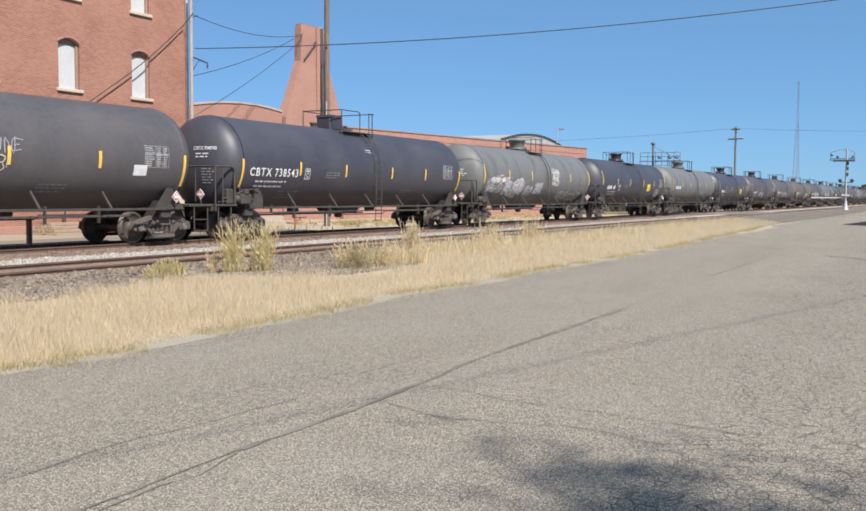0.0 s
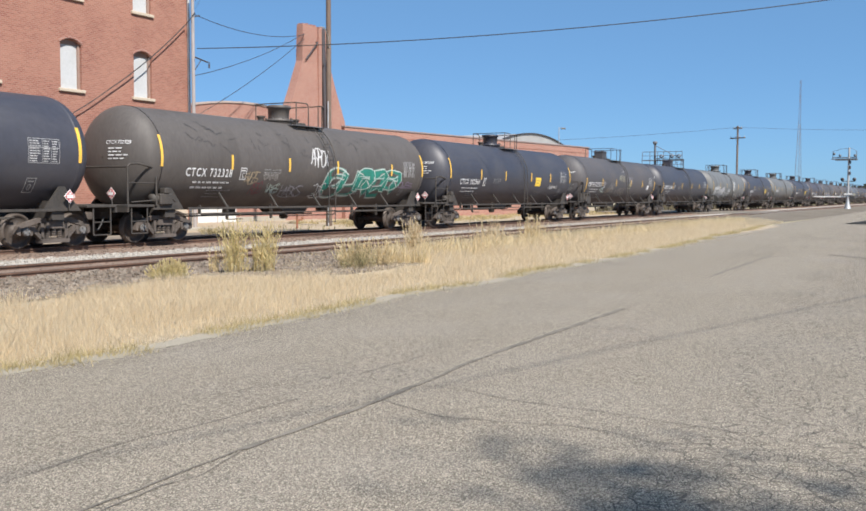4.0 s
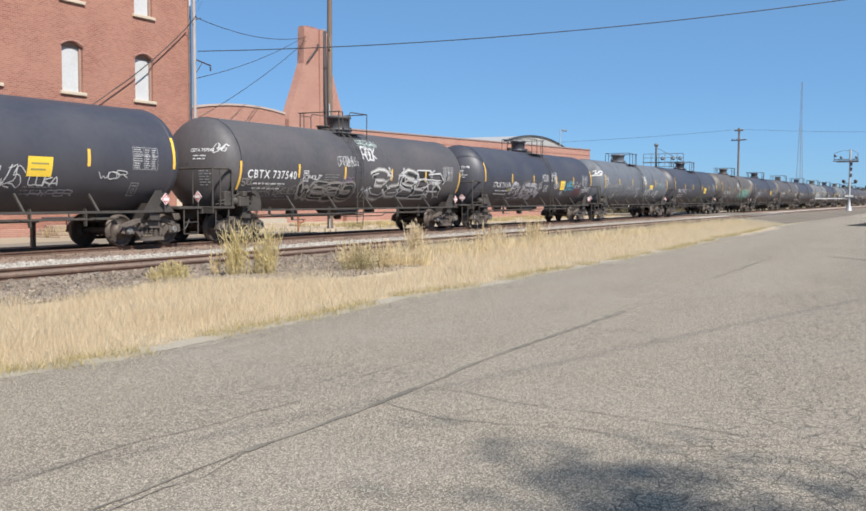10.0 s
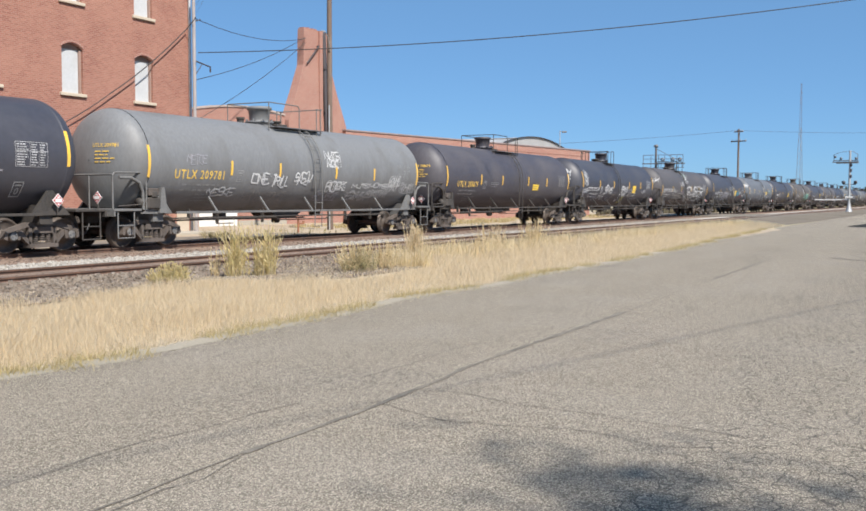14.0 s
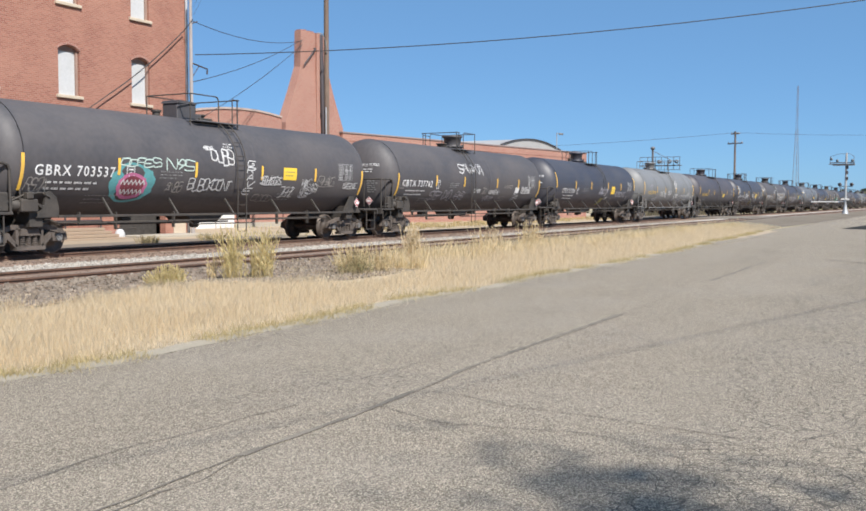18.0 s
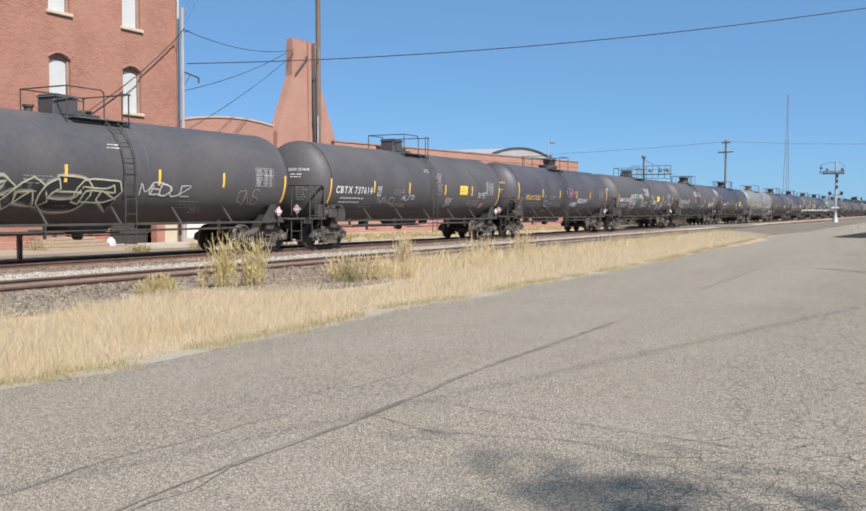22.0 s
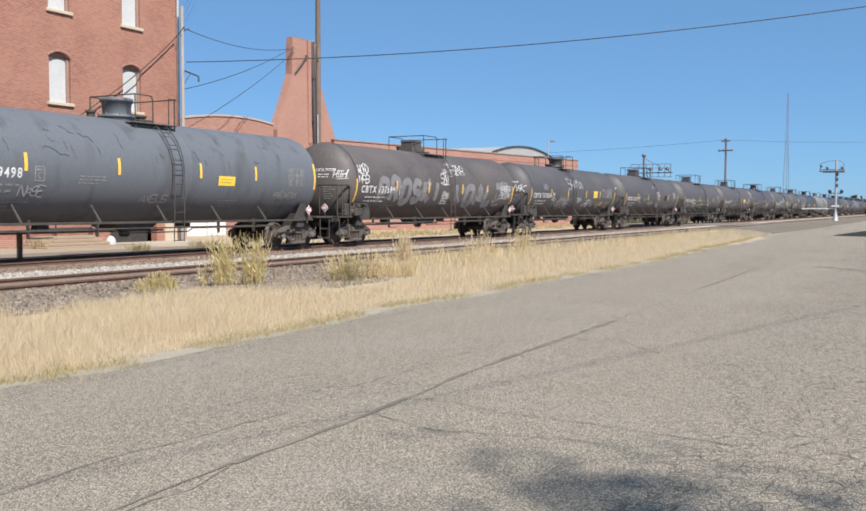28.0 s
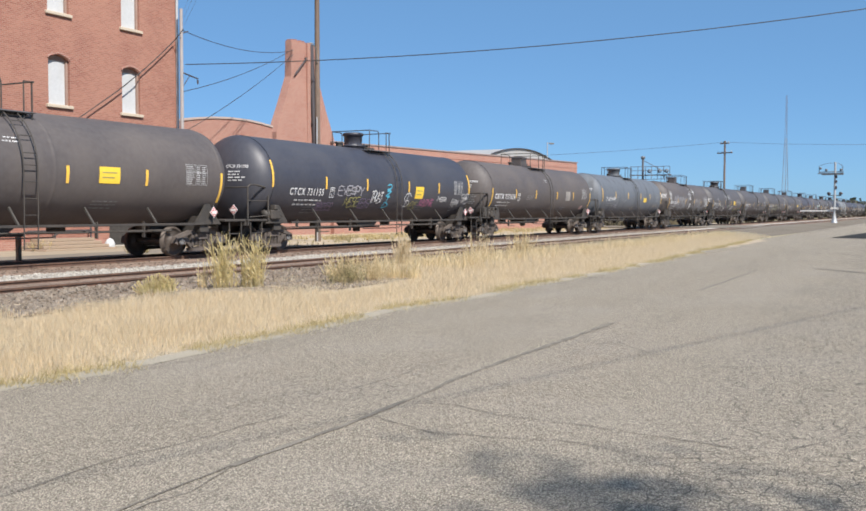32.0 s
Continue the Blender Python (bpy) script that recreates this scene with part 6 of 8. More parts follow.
spray(6, "", 2.56, 3.07, 1.65, 1.88, "white", 0.03)
spray(7, "CUSER", 0.01, 5.89, 1.39, 2.63, "dark", 0.065, "piece", "white")
spray(7, "WESO", -4.58, -1.20, 1.33, 2.03, "dark", 0.05, "piece", "pale")
spray(7, "", -6.96, -5.88, 1.47, 1.82, "pale", 0.03)
spray(7, "", -5.98, -4.62, 1.48, 1.88, "pale", 0.03)
spray(7, "MOUT", -4.01, -3.27, 2.07, 2.23, "white", 0.035)
spray(7, "", -2.25, -0.87, 2.60, 3.01, "white", 0.03)
spray(7, "ROOK", -0.37, 0.61, 2.89, 3.38, "white", 0.05)
spray(7, "", -0.41, 0.97, 3.35, 3.74, "mint", 0.03)
spray(7, "STCK", -7.60, -7.03, 1.81, 2.04, "pale", 0.035)
spray(7, "MOSO", -1.84, -1.10, 1.98, 2.21, "lilac", 0.03)
spray(7, "", -0.37, 0.30, 1.40, 1.89, "white", 0.045)
spray(8, "LUKAS", -7.60, -6.81, 1.88, 2.20, "white", 0.055)
spray(8, "94", -7.60, -7.23, 1.53, 1.98, "silver", 0.035)
spray(8, "", -7.47, -6.99, 2.80, 3.29, "white", 0.045)
spray(8, "", -7.49, -6.83, 2.29, 2.97, "white", 0.04)
spray(8, "OOPSY", -6.53, -4.35, 1.35, 1.72, "silver", 0.02, "hollow")
spray(8, "HAYLER", -4.30, -3.22, 1.47, 1.87, "white", 0.03)
spray(8, "SPAYS", -3.45, -1.86, 1.87, 2.35, "white", 0.075)
spray(8, "", -1.71, -0.93, 1.57, 2.00, "pale", 0.03)
spray(8, "SPAYS", 0.14, 1.55, 1.96, 2.33, "white", 0.065)
spray(8, "", -0.18, 1.27, 1.71, 1.92, "white", 0.04)
spray(8, "", 1.83, 2.62, 1.63, 2.24, "white", 0.04)
spray(8, "LUKA", 2.82, 3.69, 1.70, 1.95, "white", 0.035)
spray(8, "HYPER", 2.97, 4.26, 1.44, 1.61, "silver", 0.03)
spray(8, "WOR", 4.97, 5.94, 1.91, 2.13, "white", 0.03)
spray(8, "", -3.05, -1.53, 1.39, 1.64, "silver", 0.025)
spray(8, "", -0.45, 0.22, 1.35, 1.66, "white", 0.03)
spray(10, "METOE", -6.21, -5.36, 2.45, 2.76, "silver", 0.022)
spray(10, "MESKE", -5.10, -3.86, 1.53, 1.79, "white", 0.035)
spray(10, "ONE", -3.15, -2.28, 1.91, 2.26, "white", 0.065)
spray(10, "TRILL", -2.08, -1.17, 1.84, 2.25, "white", 0.055)
spray(10, "", -0.87, 0.18, 1.95, 2.41, "white", 0.06)
spray(10, "NUTS", 1.02, 1.90, 2.86, 3.18, "white", 0.034)
spray(10, "ROK", 1.08, 1.80, 2.55, 2.88, "white", 0.034)
spray(10, "", 1.05, 1.95, 2.60, 3.10, "white", 0.03)
spray(10, "", 1.14, 2.45, 1.72, 2.10, "white", 0.03)
spray(10, "", 5.2, 6.3, 1.75, 2.1, "white", 0.035)
spray(10, "ROCK", 1.14, 2.39, 1.71, 2.07, "white", 0.045)
spray(10, "MUTE", 2.87, 4.01, 1.84, 2.03, "white", 0.04)
spray(10, "MOTE", 4.09, 5.33, 1.86, 2.06, "white", 0.04)
spray(10, "", 2.57, 4.18, 1.39, 1.75, "white", 0.035)
spray(10, "", 4.11, 5.68, 1.47, 1.83, "white", 0.04)
spray(10, "", 5.49, 6.37, 1.95, 2.36, "white", 0.045)
spray(10, "", 6.50, 7.66, 1.69, 2.11, "white", 0.03)
spray(10, "", -3.36, -2.29, 1.34, 1.73, "pale", 0.03)
spray(10, "", -2.29, -1.07, 1.38, 1.71, "pale", 0.03)
spray(10, "", 0.54, 2.13, 1.38, 1.69, "silver", 0.03)
spray(11, "AA7", 0.14, 1.69, 1.81, 2.35, "silver", 0.1)
spray(11, "", 1.47, 2.12, 1.61, 1.78, "white", 0.03)
spray(12, "LBA", -7.60, -7.07, 1.99, 2.25, "pale", 0.03)
spray(12, "SAVANA", -2.12, 0.43, 2.73, 3.23, "white", 0.045)
spray(12, "", -0.43, 0.30, 1.86, 2.06, "white", 0.035)
spray(12, "", 0.53, 0.99, 1.78, 2.13, "pale", 0.035)
spray(12, "", 1.28, 2.49, 1.79, 2.04, "white", 0.035)
spray(12, "", 0.83, 2.10, 1.45, 1.72, "silver", 0.03)
spray(12, "WORRO", 3.03, 4.03, 2.09, 2.27, "pale", 0.025)
spray(12, "", 5.24, 6.62, 1.88, 2.24, "white", 0.05)
spray(12, "", 4.39, 5.09, 1.56, 1.86, "white", 0.035)
spray(13, "", -7.59, -6.93, 1.63, 2.04, "pale", 0.035)
spray(13, "OCFES", -4.55, -3.08, 2.39, 2.64, "mint", 0.035)
spray(13, "N95", -2.79, -1.70, 2.31, 2.66, "mint", 0.04)
spray(13, "DUBB", -0.83, 0.17, 2.57, 3.04, "white", 0.045)
spray(13, "", -1.14, -0.71, 2.99, 3.12, "white", 0.03)
spray(13, "", -2.73, -2.04, 1.68, 2.04, "pale", 0.035)
spray(13, "BUBCK", -1.80, -0.70, 1.74, 2.10, "white", 0.04)
spray(13, "CONT", -0.72, 0.11, 1.75, 2.09, "white", 0.035)
spray(13, "GRAVE", 0.87, 1.21, 1.64, 2.76, "white", 0.04, "down")
spray(13, "", 1.52, 2.71, 1.97, 2.27, "white", 0.035)
spray(13, "", 2.74, 3.52, 1.54, 1.97, "white", 0.04)
spray(13, "", 3.91, 4.41, 1.54, 2.28, "white", 0.04)
spray(13, "", 4.49, 4.93, 1.71, 2.10, "white", 0.035)
spray(13, "", 4.82, 5.88, 1.96, 2.35, "pale", 0.035)
spray(13, "COOD", 1.44, 2.46, 1.42, 1.64, "pale", 0.025)
spray(13, "", 6.50, 7.45, 1.90, 2.14, "white", 0.03)
spray(14, "SAM", 0.08, 1.34, 2.28, 2.75, "pink", 0.045)
spray(14, "HARPER", 0.51, 1.84, 1.65, 1.92, "white", 0.04)
spray(14, "BROSIN", 1.93, 3.16, 1.87, 2.18, "white", 0.045)
spray(14, "", 3.23, 3.69, 1.95, 2.21, "white", 0.035)
spray(14, "557", -3.71, -2.45, 1.39, 1.96, "silver", 0.05)
spray(14, "", -4.75, -4.08, 1.54, 1.83, "pale", 0.025)
spray(14, "", -2.24, -0.97, 1.67, 1.88, "pale", 0.02)
spray(14, "", -0.40, -0.09, 2.40, 2.64, "white", 0.02)
spray(14, "", 2.12, 3.15, 1.37, 1.63, "pale", 0.02)
spray(14, "", -7.46, -7.09, 1.72, 2.19, "silver", 0.04)
spray(15, "NAVO", -4.23, -2.92, 1.69, 1.98, "silver", 0.03)
spray(15, "AUTZ", -2.28, -1.18, 1.85, 2.07, "white", 0.03)
spray(15, "BASO", 0.86, 1.28, 2.10, 3.09, "pale", 0.035, "down")
spray(15, "TBVI", 1.78, 2.49, 1.56, 2.01, "white", 0.015, "hollow")
spray(15, "STE", 5.27, 6.14, 2.04, 2.29, "white", 0.035)
spray(15, "", 4.07, 5.61, 1.62, 1.91, "pale", 0.025)
spray(15, "", -2.92, -1.77, 1.57, 1.73, "pale", 0.02)
spray(16, "ZAOR", -4.81, -0.16, 1.34, 2.26, "dark", 0.045, "piece", "cream")
spray(16, "MEDUZ", 0.99, 2.98, 1.84, 2.19, "white", 0.04)
spray(16, "ONS", 5.36, 6.37, 1.58, 2.10, "pale", 0.03)
spray(16, "", 3.19, 3.83, 1.30, 1.60, "silver", 0.025)
spray(16, "", -7.25, -6.80, 1.40, 1.74, "white", 0.05)
spray(17, "SPAT", 0.80, 1.59, 2.42, 2.84, "white", 0.045)
spray(17, "97C", 0.92, 1.44, 2.10, 2.44, "white", 0.045)
spray(17, "B86", 0.96, 1.53, 1.61, 2.06, "white", 0.04)
spray(17, "AUTZ", -1.64, -0.37, 1.79, 2.01, "white", 0.03)
spray(17, "DEVON", -4.43, -3.34, 1.76, 1.98, "lilac", 0.03)
spray(17, "", 3.57, 4.86, 1.50, 1.81, "pale", 0.035)
spray(17, "", 4.70, 6.10, 1.50, 1.83, "pale", 0.03)
spray(18, "SAANA", -1.73, 0.94, 2.63, 3.27, "white", 0.036)
spray(18, "T", -4.58, -3.74, 1.45, 2.06, "white", 0.025, "hollow")
spray(18, "O", -3.67, -3.31, 1.65, 1.89, "white", 0.03)
spray(18, "GONE", -3.25, -1.41, 1.46, 2.07, "white", 0.025, "hollow")
spray(18, "", -1.46, -0.82, 1.61, 2.17, "lilac", 0.035)
spray(18, "TBVI", -0.01, 0.86, 1.81, 2.13, "mint", 0.04)
spray(18, "UNCO", 0.91, 2.17, 1.38, 1.78, "white", 0.018, "hollow")
spray(18, "HER", 1.64, 2.68, 1.60, 1.99, "white", 0.045)
spray(18, "V8", 2.76, 3.17, 1.60, 1.92, "white", 0.035)
spray(18, "", 3.81, 4.80, 1.48, 1.94, "olive", 0.035)
spray(18, "", 5.55, 6.65, 1.51, 1.93, "olive", 0.045)
spray(18, "OPUS", 4.94, 6.05, 2.20, 2.72, "silver", 0.03)
spray(18, "", -5.80, -5.26, 2.47, 2.94, "silver", 0.06)
spray(19, "WORD", -7.60, -6.84, 2.77, 3.18, "white", 0.05)
spray(19, "MFB", -7.60, -6.88, 2.41, 2.77, "white", 0.045)
spray(19, "PROSKI", -6.13, -0.49, 1.59, 2.81, "pewter", 0.02, "block")
spray(19, "VOALZ", 0.73, 6.49, 1.50, 2.71, "pewter", 0.02, "block")
spray(19, "", -0.58, 0.21, 2.52, 3.10, "white", 0.05)
spray(19, "", -0.43, 0.29, 1.62, 2.26, "white", 0.05)
spray(19, "", 0.35, 2.06, 2.95, 3.52, "white", 0.05)
spray(19, "", 6.07, 7.52, 1.90, 2.73, "white", 0.04)
spray(20, "NASE", -4.85, -4.12, 1.72, 1.99, "silver", 0.035)
spray(20, "AXEUS", -0.70, 0.35, 1.59, 1.80, "pale", 0.03)
spray(20, "", 5.40, 6.82, 1.77, 2.00, "pale", 0.03)
spray(22, "EYESPY", -3.64, -1.89, 2.02, 2.37, "silver", 0.05)
spray(22, "MESE", -3.03, -2.02, 1.60, 1.94, "olive", 0.035)
spray(22, "", -1.99, -1.22, 1.54, 1.96, "lilac", 0.035)
spray(22, "TRUST", -1.21, -0.31, 1.75, 2.20, "white", 0.055)
spray(22, "2ZTD", -0.03, 0.27, 1.54, 2.52, "cyan", 0.06, "down")
spray(22, "$", 1.53, 1.98, 1.56, 2.26, "white", 0.05)
spray(22, "MESE", 2.04, 2.78, 1.51, 1.83, "olive", 0.03)
spray(22, "", 2.91, 4.26, 1.64, 1.97, "pink", 0.03)
spray(22, "MER", 4.61, 5.43, 1.83, 2.08, "white", 0.045)
spray(22, "", 6.09, 6.83, 1.69, 1.99, "white", 0.04)
spray(22, "", 7.05, 7.70, 1.78, 2.29, "white", 0.05)
spray(22, "", -4.97, -3.77, 1.45, 1.77, "lilac", 0.03)
spray(12, "STEP DAD +BHB", -4.75, -1.35, 1.50, 1.90, "silver", 0.035)
spray(11, "NOSONE", 3.35, 5.75, 1.82, 2.16, "silver", 0.045)


HEAD_TAGS = {8: [(-0.2, 0.85, 2.7, 3.3, 0.07)], 5: [(0.85, 1.3, 2.95, 3.25, 0.05)], 7: [(0.95, 1.3, 2.85, 3.15, 0.03)], 19: [(0.9, 1.3, 2.6, 2.95, 0.035)], 18: [(0.8, 1.3, 2.4, 2.8, 0.035)]}


def fine_print(key, make, material, car, name="stencil", label=""):
    """Small joined lettering, shared by cars of one style."""
    return tagged(part(name, once(key, lambda: make().mesh(name, material)), None, car, label), kind="stuff")


def tank_car(k):
    paint, style, number = CARS[k]
    st = STYLE[style]
    extra = " with painted graffiti" if len(TAGS.get(k, ())) + len(GRAFFITI[k]) > 3 else " with stencilled lettering"
    car = thing("tank_car", f"{PAINT_WORDS[paint]} railway tank car{extra}, rolling on the track", "tank car", (0, FAR, RAIL), "tank cars of the train")
    p_ = PAINT[paint]
    part("shell", once(("barrel", paint), lambda: barrel_shape().mesh("shell", p_)), None, car, PAINT_WORDS[paint] + " cylindrical tank shell")
    for s in (-1, 1):
        part("tank_head", once(("head", paint), lambda: head_shape().mesh("tank_head", p_)), None, car, at=Matrix.Translation((s * HALF, 0, 0)) @ pose(0, 0, 0, 0, 0, 0 if s > 0 else 180))
    # frame below the shell
    for s in (-1, 1):
        part("stub_sill", once(("sill", s), lambda: Shape().box(min(s * 5.9, s * 8.95), max(s * 5.9, s * 8.95), -0.33, 0.33, 0.72, 1.10, 0.02).mesh("stub_sill", M_FRAME)), None, car)
        part("end_platform", once(("deck", s), lambda: Shape().box(min(s * 8.0, s * 9.02), max(s * 8.0, s * 9.02), -1.5, 1.5, 1.06, 1.13, 0.01).box(min(s * 8.98, s * 9.04), max(s * 8.98, s * 9.04), -1.5, 1.5, 0.92, 1.06).mesh("end_platform", M_FRAME)), None, car)
        part("coupler", once(("coupler", s), lambda: Shape().box(min(s * 8.95, s * 9.10), max(s * 8.95, s * 9.10), -0.08, 0.08, 0.72, 0.88, 0.02).box(min(s * 9.06, s * 9.26), max(s * 9.06, s * 9.26), -0.15, 0.10, 0.68, 0.94, 0.03).mesh("coupler", M_TRUCK)), None, car, "rusty knuckle coupler")
        part("air_hose", once(("hose", s), lambda: Shape().pipe([(s * 8.9, -0.4, 0.75), (s * 9.02, -0.42, 0.55), (s * 9.1, -0.4, 0.42), (s * 9.17, -0.36, 0.38)], 0.025).mesh("air_hose", M_SIGBLACK)), None, car, "black rubber hose")
        for q in (-1, 1):
            part("saddle", once(("saddle", s, q, style == "A"), lambda: Shape().prism([(-7.25, 0.98), (-6.55, 0.98), (-6.55, 1.25), (-6.62, 1.5), (-6.8, 1.66), (-6.95, 1.62), (-7.0, 1.3)] if s < 0 and style == "A" else [(s * 6.7, 0.98), (s * 7.9, 0.98), (s * 7.55, 1.35), (s * 7.38, 1.62), (s * 7.22, 1.62)] if s < 0 else [(s * 7.9, 0.98), (s * 6.7, 0.98), (s * 7.22, 1.62), (s * 7.38, 1.62), (s * 7.55, 1.35)], q * 1.32, q * 1.40)
                                .box(min(s * 7.0, s * 7.4), max(s * 7.0, s * 7.4), min(q * 0.3, q * 1.32), max(q * 0.3, q * 1.32), 0.75, 1.25).mesh("saddle", M_FRAME)), None, car, "bolster saddle plate")
        if st["end"] == "brace":
            hoop = lambda: Shape().pipe([(s * 8.95, -1.42, 1.1), (s * 8.95, -1.42, 2.20), (s * 8.48, -1.42, 2.22), (s * 8.38, -1.42, 2.14), (s * 8.36, -1.42, 1.1)], 0.034).pipe([(s * 8.9, -1.42, 2.15), (s * 8.55, -1.42, 1.13)], 0.04).pipe([(s * 8.95, -1.42, 2.2), (s * 8.95, 1.42, 2.2), (s * 8.95, 1.42, 1.1)], 0.03)
        elif st["end"] == "frame":
            hoop = lambda: Shape().pipe([(s * 8.95, -1.42, 2.33), (s * 8.25, -1.42, 2.34), (s * 8.10, -1.42, 2.29), (s * 8.04, -1.42, 2.18), (s * 8.02, -1.42, 1.1)], 0.038).pipe([(s * 8.60, -1.42, 1.1), (s * 8.60, -1.42, 2.33)], 0.022).pipe([(s * 8.95, -1.42, 1.1), (s * 8.95, -1.42, 2.33)], 0.03).pipe([(s * 8.95, -1.42, 2.33), (s * 8.95, 1.42, 2.33), (s * 8.95, 1.42, 1.1)], 0.034).pipe([(s * 8.95, -0.6, 1.1), (s * 8.95, -0.6, 2.33)], 0.022)
        elif style == "U":
            hoop = lambda: Shape().pipe([(s * 9.0, -1.42, 1.1), (s * 9.0, -1.42, 2.05), (s * 8.93, -1.42, 2.14), (s * 7.85, -1.42, 2.16), (s * 7.75, -1.42, 2.06), (s * 7.75, -1.42, 1.1)], 0.03).pipe([(s * 9.0, -1.42, 2.08), (s * 9.0, 1.42, 2.08), (s * 9.0, 1.42, 1.1)], 0.03).pipe([(s * 9.0, -0.5, 1.1), (s * 9.0, -0.5, 2.08)], 0.024).pipe([(s * 8.75, -1.40, 2.0), (s * 8.3, -1.40, 2.0), (s * 7.98, -1.40, 1.86), (s * 7.86, -1.40, 1.6), (s * 7.85, -1.40, 1.1)], 0.05)
        else:
            hoop = lambda: Shape().pipe([(s * 8.95, -1.42, 1.1), (s * 8.95, -1.42, 2.2), (s * 8.85, -1.42, 2.28), (s * 8.55, -1.42, 2.3), (s * 7.95, -1.42, 2.2), (s * 7.85, -1.42, 2.1), (s * 7.85, -1.42, 1.1)], 0.032).pipe([(s * 8.95, -1.42, 2.2), (s * 8.95, 1.42, 2.2), (s * 8.95, 1.42, 1.1)], 0.03).pipe([(s * 8.95, -1.42, 1.75), (s * 7.85, -1.42, 1.75)], 0.02)
        if s < 0 or style == "U":
            part("end_handrail", once(("hoop", style, s), lambda: hoop().mesh("end_handrail", M_FRAME)), None, car, "bent pipe handrail at the car's end")
        part("sill_step", once(("step", s), lambda: Shape().pipe([(s * 8.85, -1.45, 1.06), (s * 8.85, -1.45, 0.31), (s * 8.25, -1.45, 0.31), (s * 8.25, -1.45, 1.06)], 0.022).pipe([(s * 8.85, -1.45, 0.66), (s * 8.25, -1.45, 0.66)], 0.02).mesh("sill_step", M_FRAME)), None, car, "hanging steel step")
    part("brake_wheel", once("brakewheel", lambda: Shape().pipe([(-9.06, 0.75 + 0.26 * math.cos(a), 1.75 + 0.26 * math.sin(a)) for a in (2 * math.pi * i / 14 for i in range(15))], 0.018).pipe([(-9.06, 1.0, 1.75), (-9.06, 0.5, 1.75)], 0.014).pipe([(-9.06, 0.75, 1.5), (-9.06, 0.75, 2.0)], 0.014).rod((-9.06, 0.75, 1.1), (-9.03, 0.75, 1.75), 0.03).mesh("brake_wheel", M_FRAME)), None, car)
    part("brake_valve", once("valve", lambda: Shape().box(-7.75, -7.25, -1.5, -1.2, 1.12, 1.45, 0.03).box(-7.6, -7.4, -1.52, -1.3, 1.45, 1.62, 0.02).rod((-7.9, -1.4, 1.25), (-8.7, -1.3, 1.2), 0.02).rod((-7.2, -1.4, 1.3), (-6.9, -1.35, 1.12), 0.03).lathe([(-7.95, 0.0), (-7.95, 0.14), (-7.5, 0.14), (-7.5, 0.0)], 12, "x", (0, -1.3, 1.3)).mesh("brake_valve", M_FRAME)), None, car, "dusty brake valve and piping")
    if style == "A":
        part("brake_pipe", once("pipesA", lambda: Shape().pipe([(-8.6, -1.35, 1.3), (-8.1, -1.38, 1.36), (-7.6, -1.36, 1.55), (-7.1, -1.4, 1.62), (-6.85, -1.42, 1.5)], 0.028).pipe([(-8.3, -1.3, 1.12), (-7.9, -1.36, 1.5), (-7.3, -1.38, 1.38), (-6.9, -1.38, 1.2)], 0.024)
             .pipe([(-8.0, -1.2, 1.1), (-7.95, -1.3, 1.75), (-7.7, -1.34, 1.8), (-7.62, -1.3, 1.2)], 0.03).mesh("brake_pipe", M_FRAME)), None, car, "bent brake pipes")
        part("release_box", once("boxA", lambda: Shape().box(-8.35, -8.05, -1.4, -1.2, 1.13, 1.62, 0.03).mesh("release_box", M_FRAME)), None, car)
    elif style == "U":
        part("release_box", once("boxU", lambda: Shape().box(-7.72, -7.32, -1.5, -1.36, 1.5, 1.72, 0.02).mesh("release_box", M_TRUCK)), None, car, "dusty steel box above the truck")
        part("bracket_post", once("postU", lambda: Shape().prism([(-7.3, 1.0), (-7.0, 1.0), (-7.1, 1.75), (-7.22, 1.75)], -1.5, -1.42).mesh("bracket_post", M_FRAME)), None, car)
    for q in (-1, 1):
        part("side_rail", once(("siderail", q), lambda: Shape().box(-6.7, 6.9, min(q * 1.52, q * 1.58), max(q * 1.52, q * 1.58), 0.97, 1.04, 0.006).mesh("side_rail", M_FRAME)), None, car, "thin side running rail")
        for x in (-4.9, -2.35, 0.15, 2.55, 4.9):
            part("strut", once(("strut", q), lambda: Shape().box(-0.03, 0.03, -0.025, 0.025, 0, 0.60, 0.004, pose(0, q * 1.55, 1.02, q * 38, 0, 0)).mesh("strut", M_FRAME)), None, car, at=(x, 0, 0))
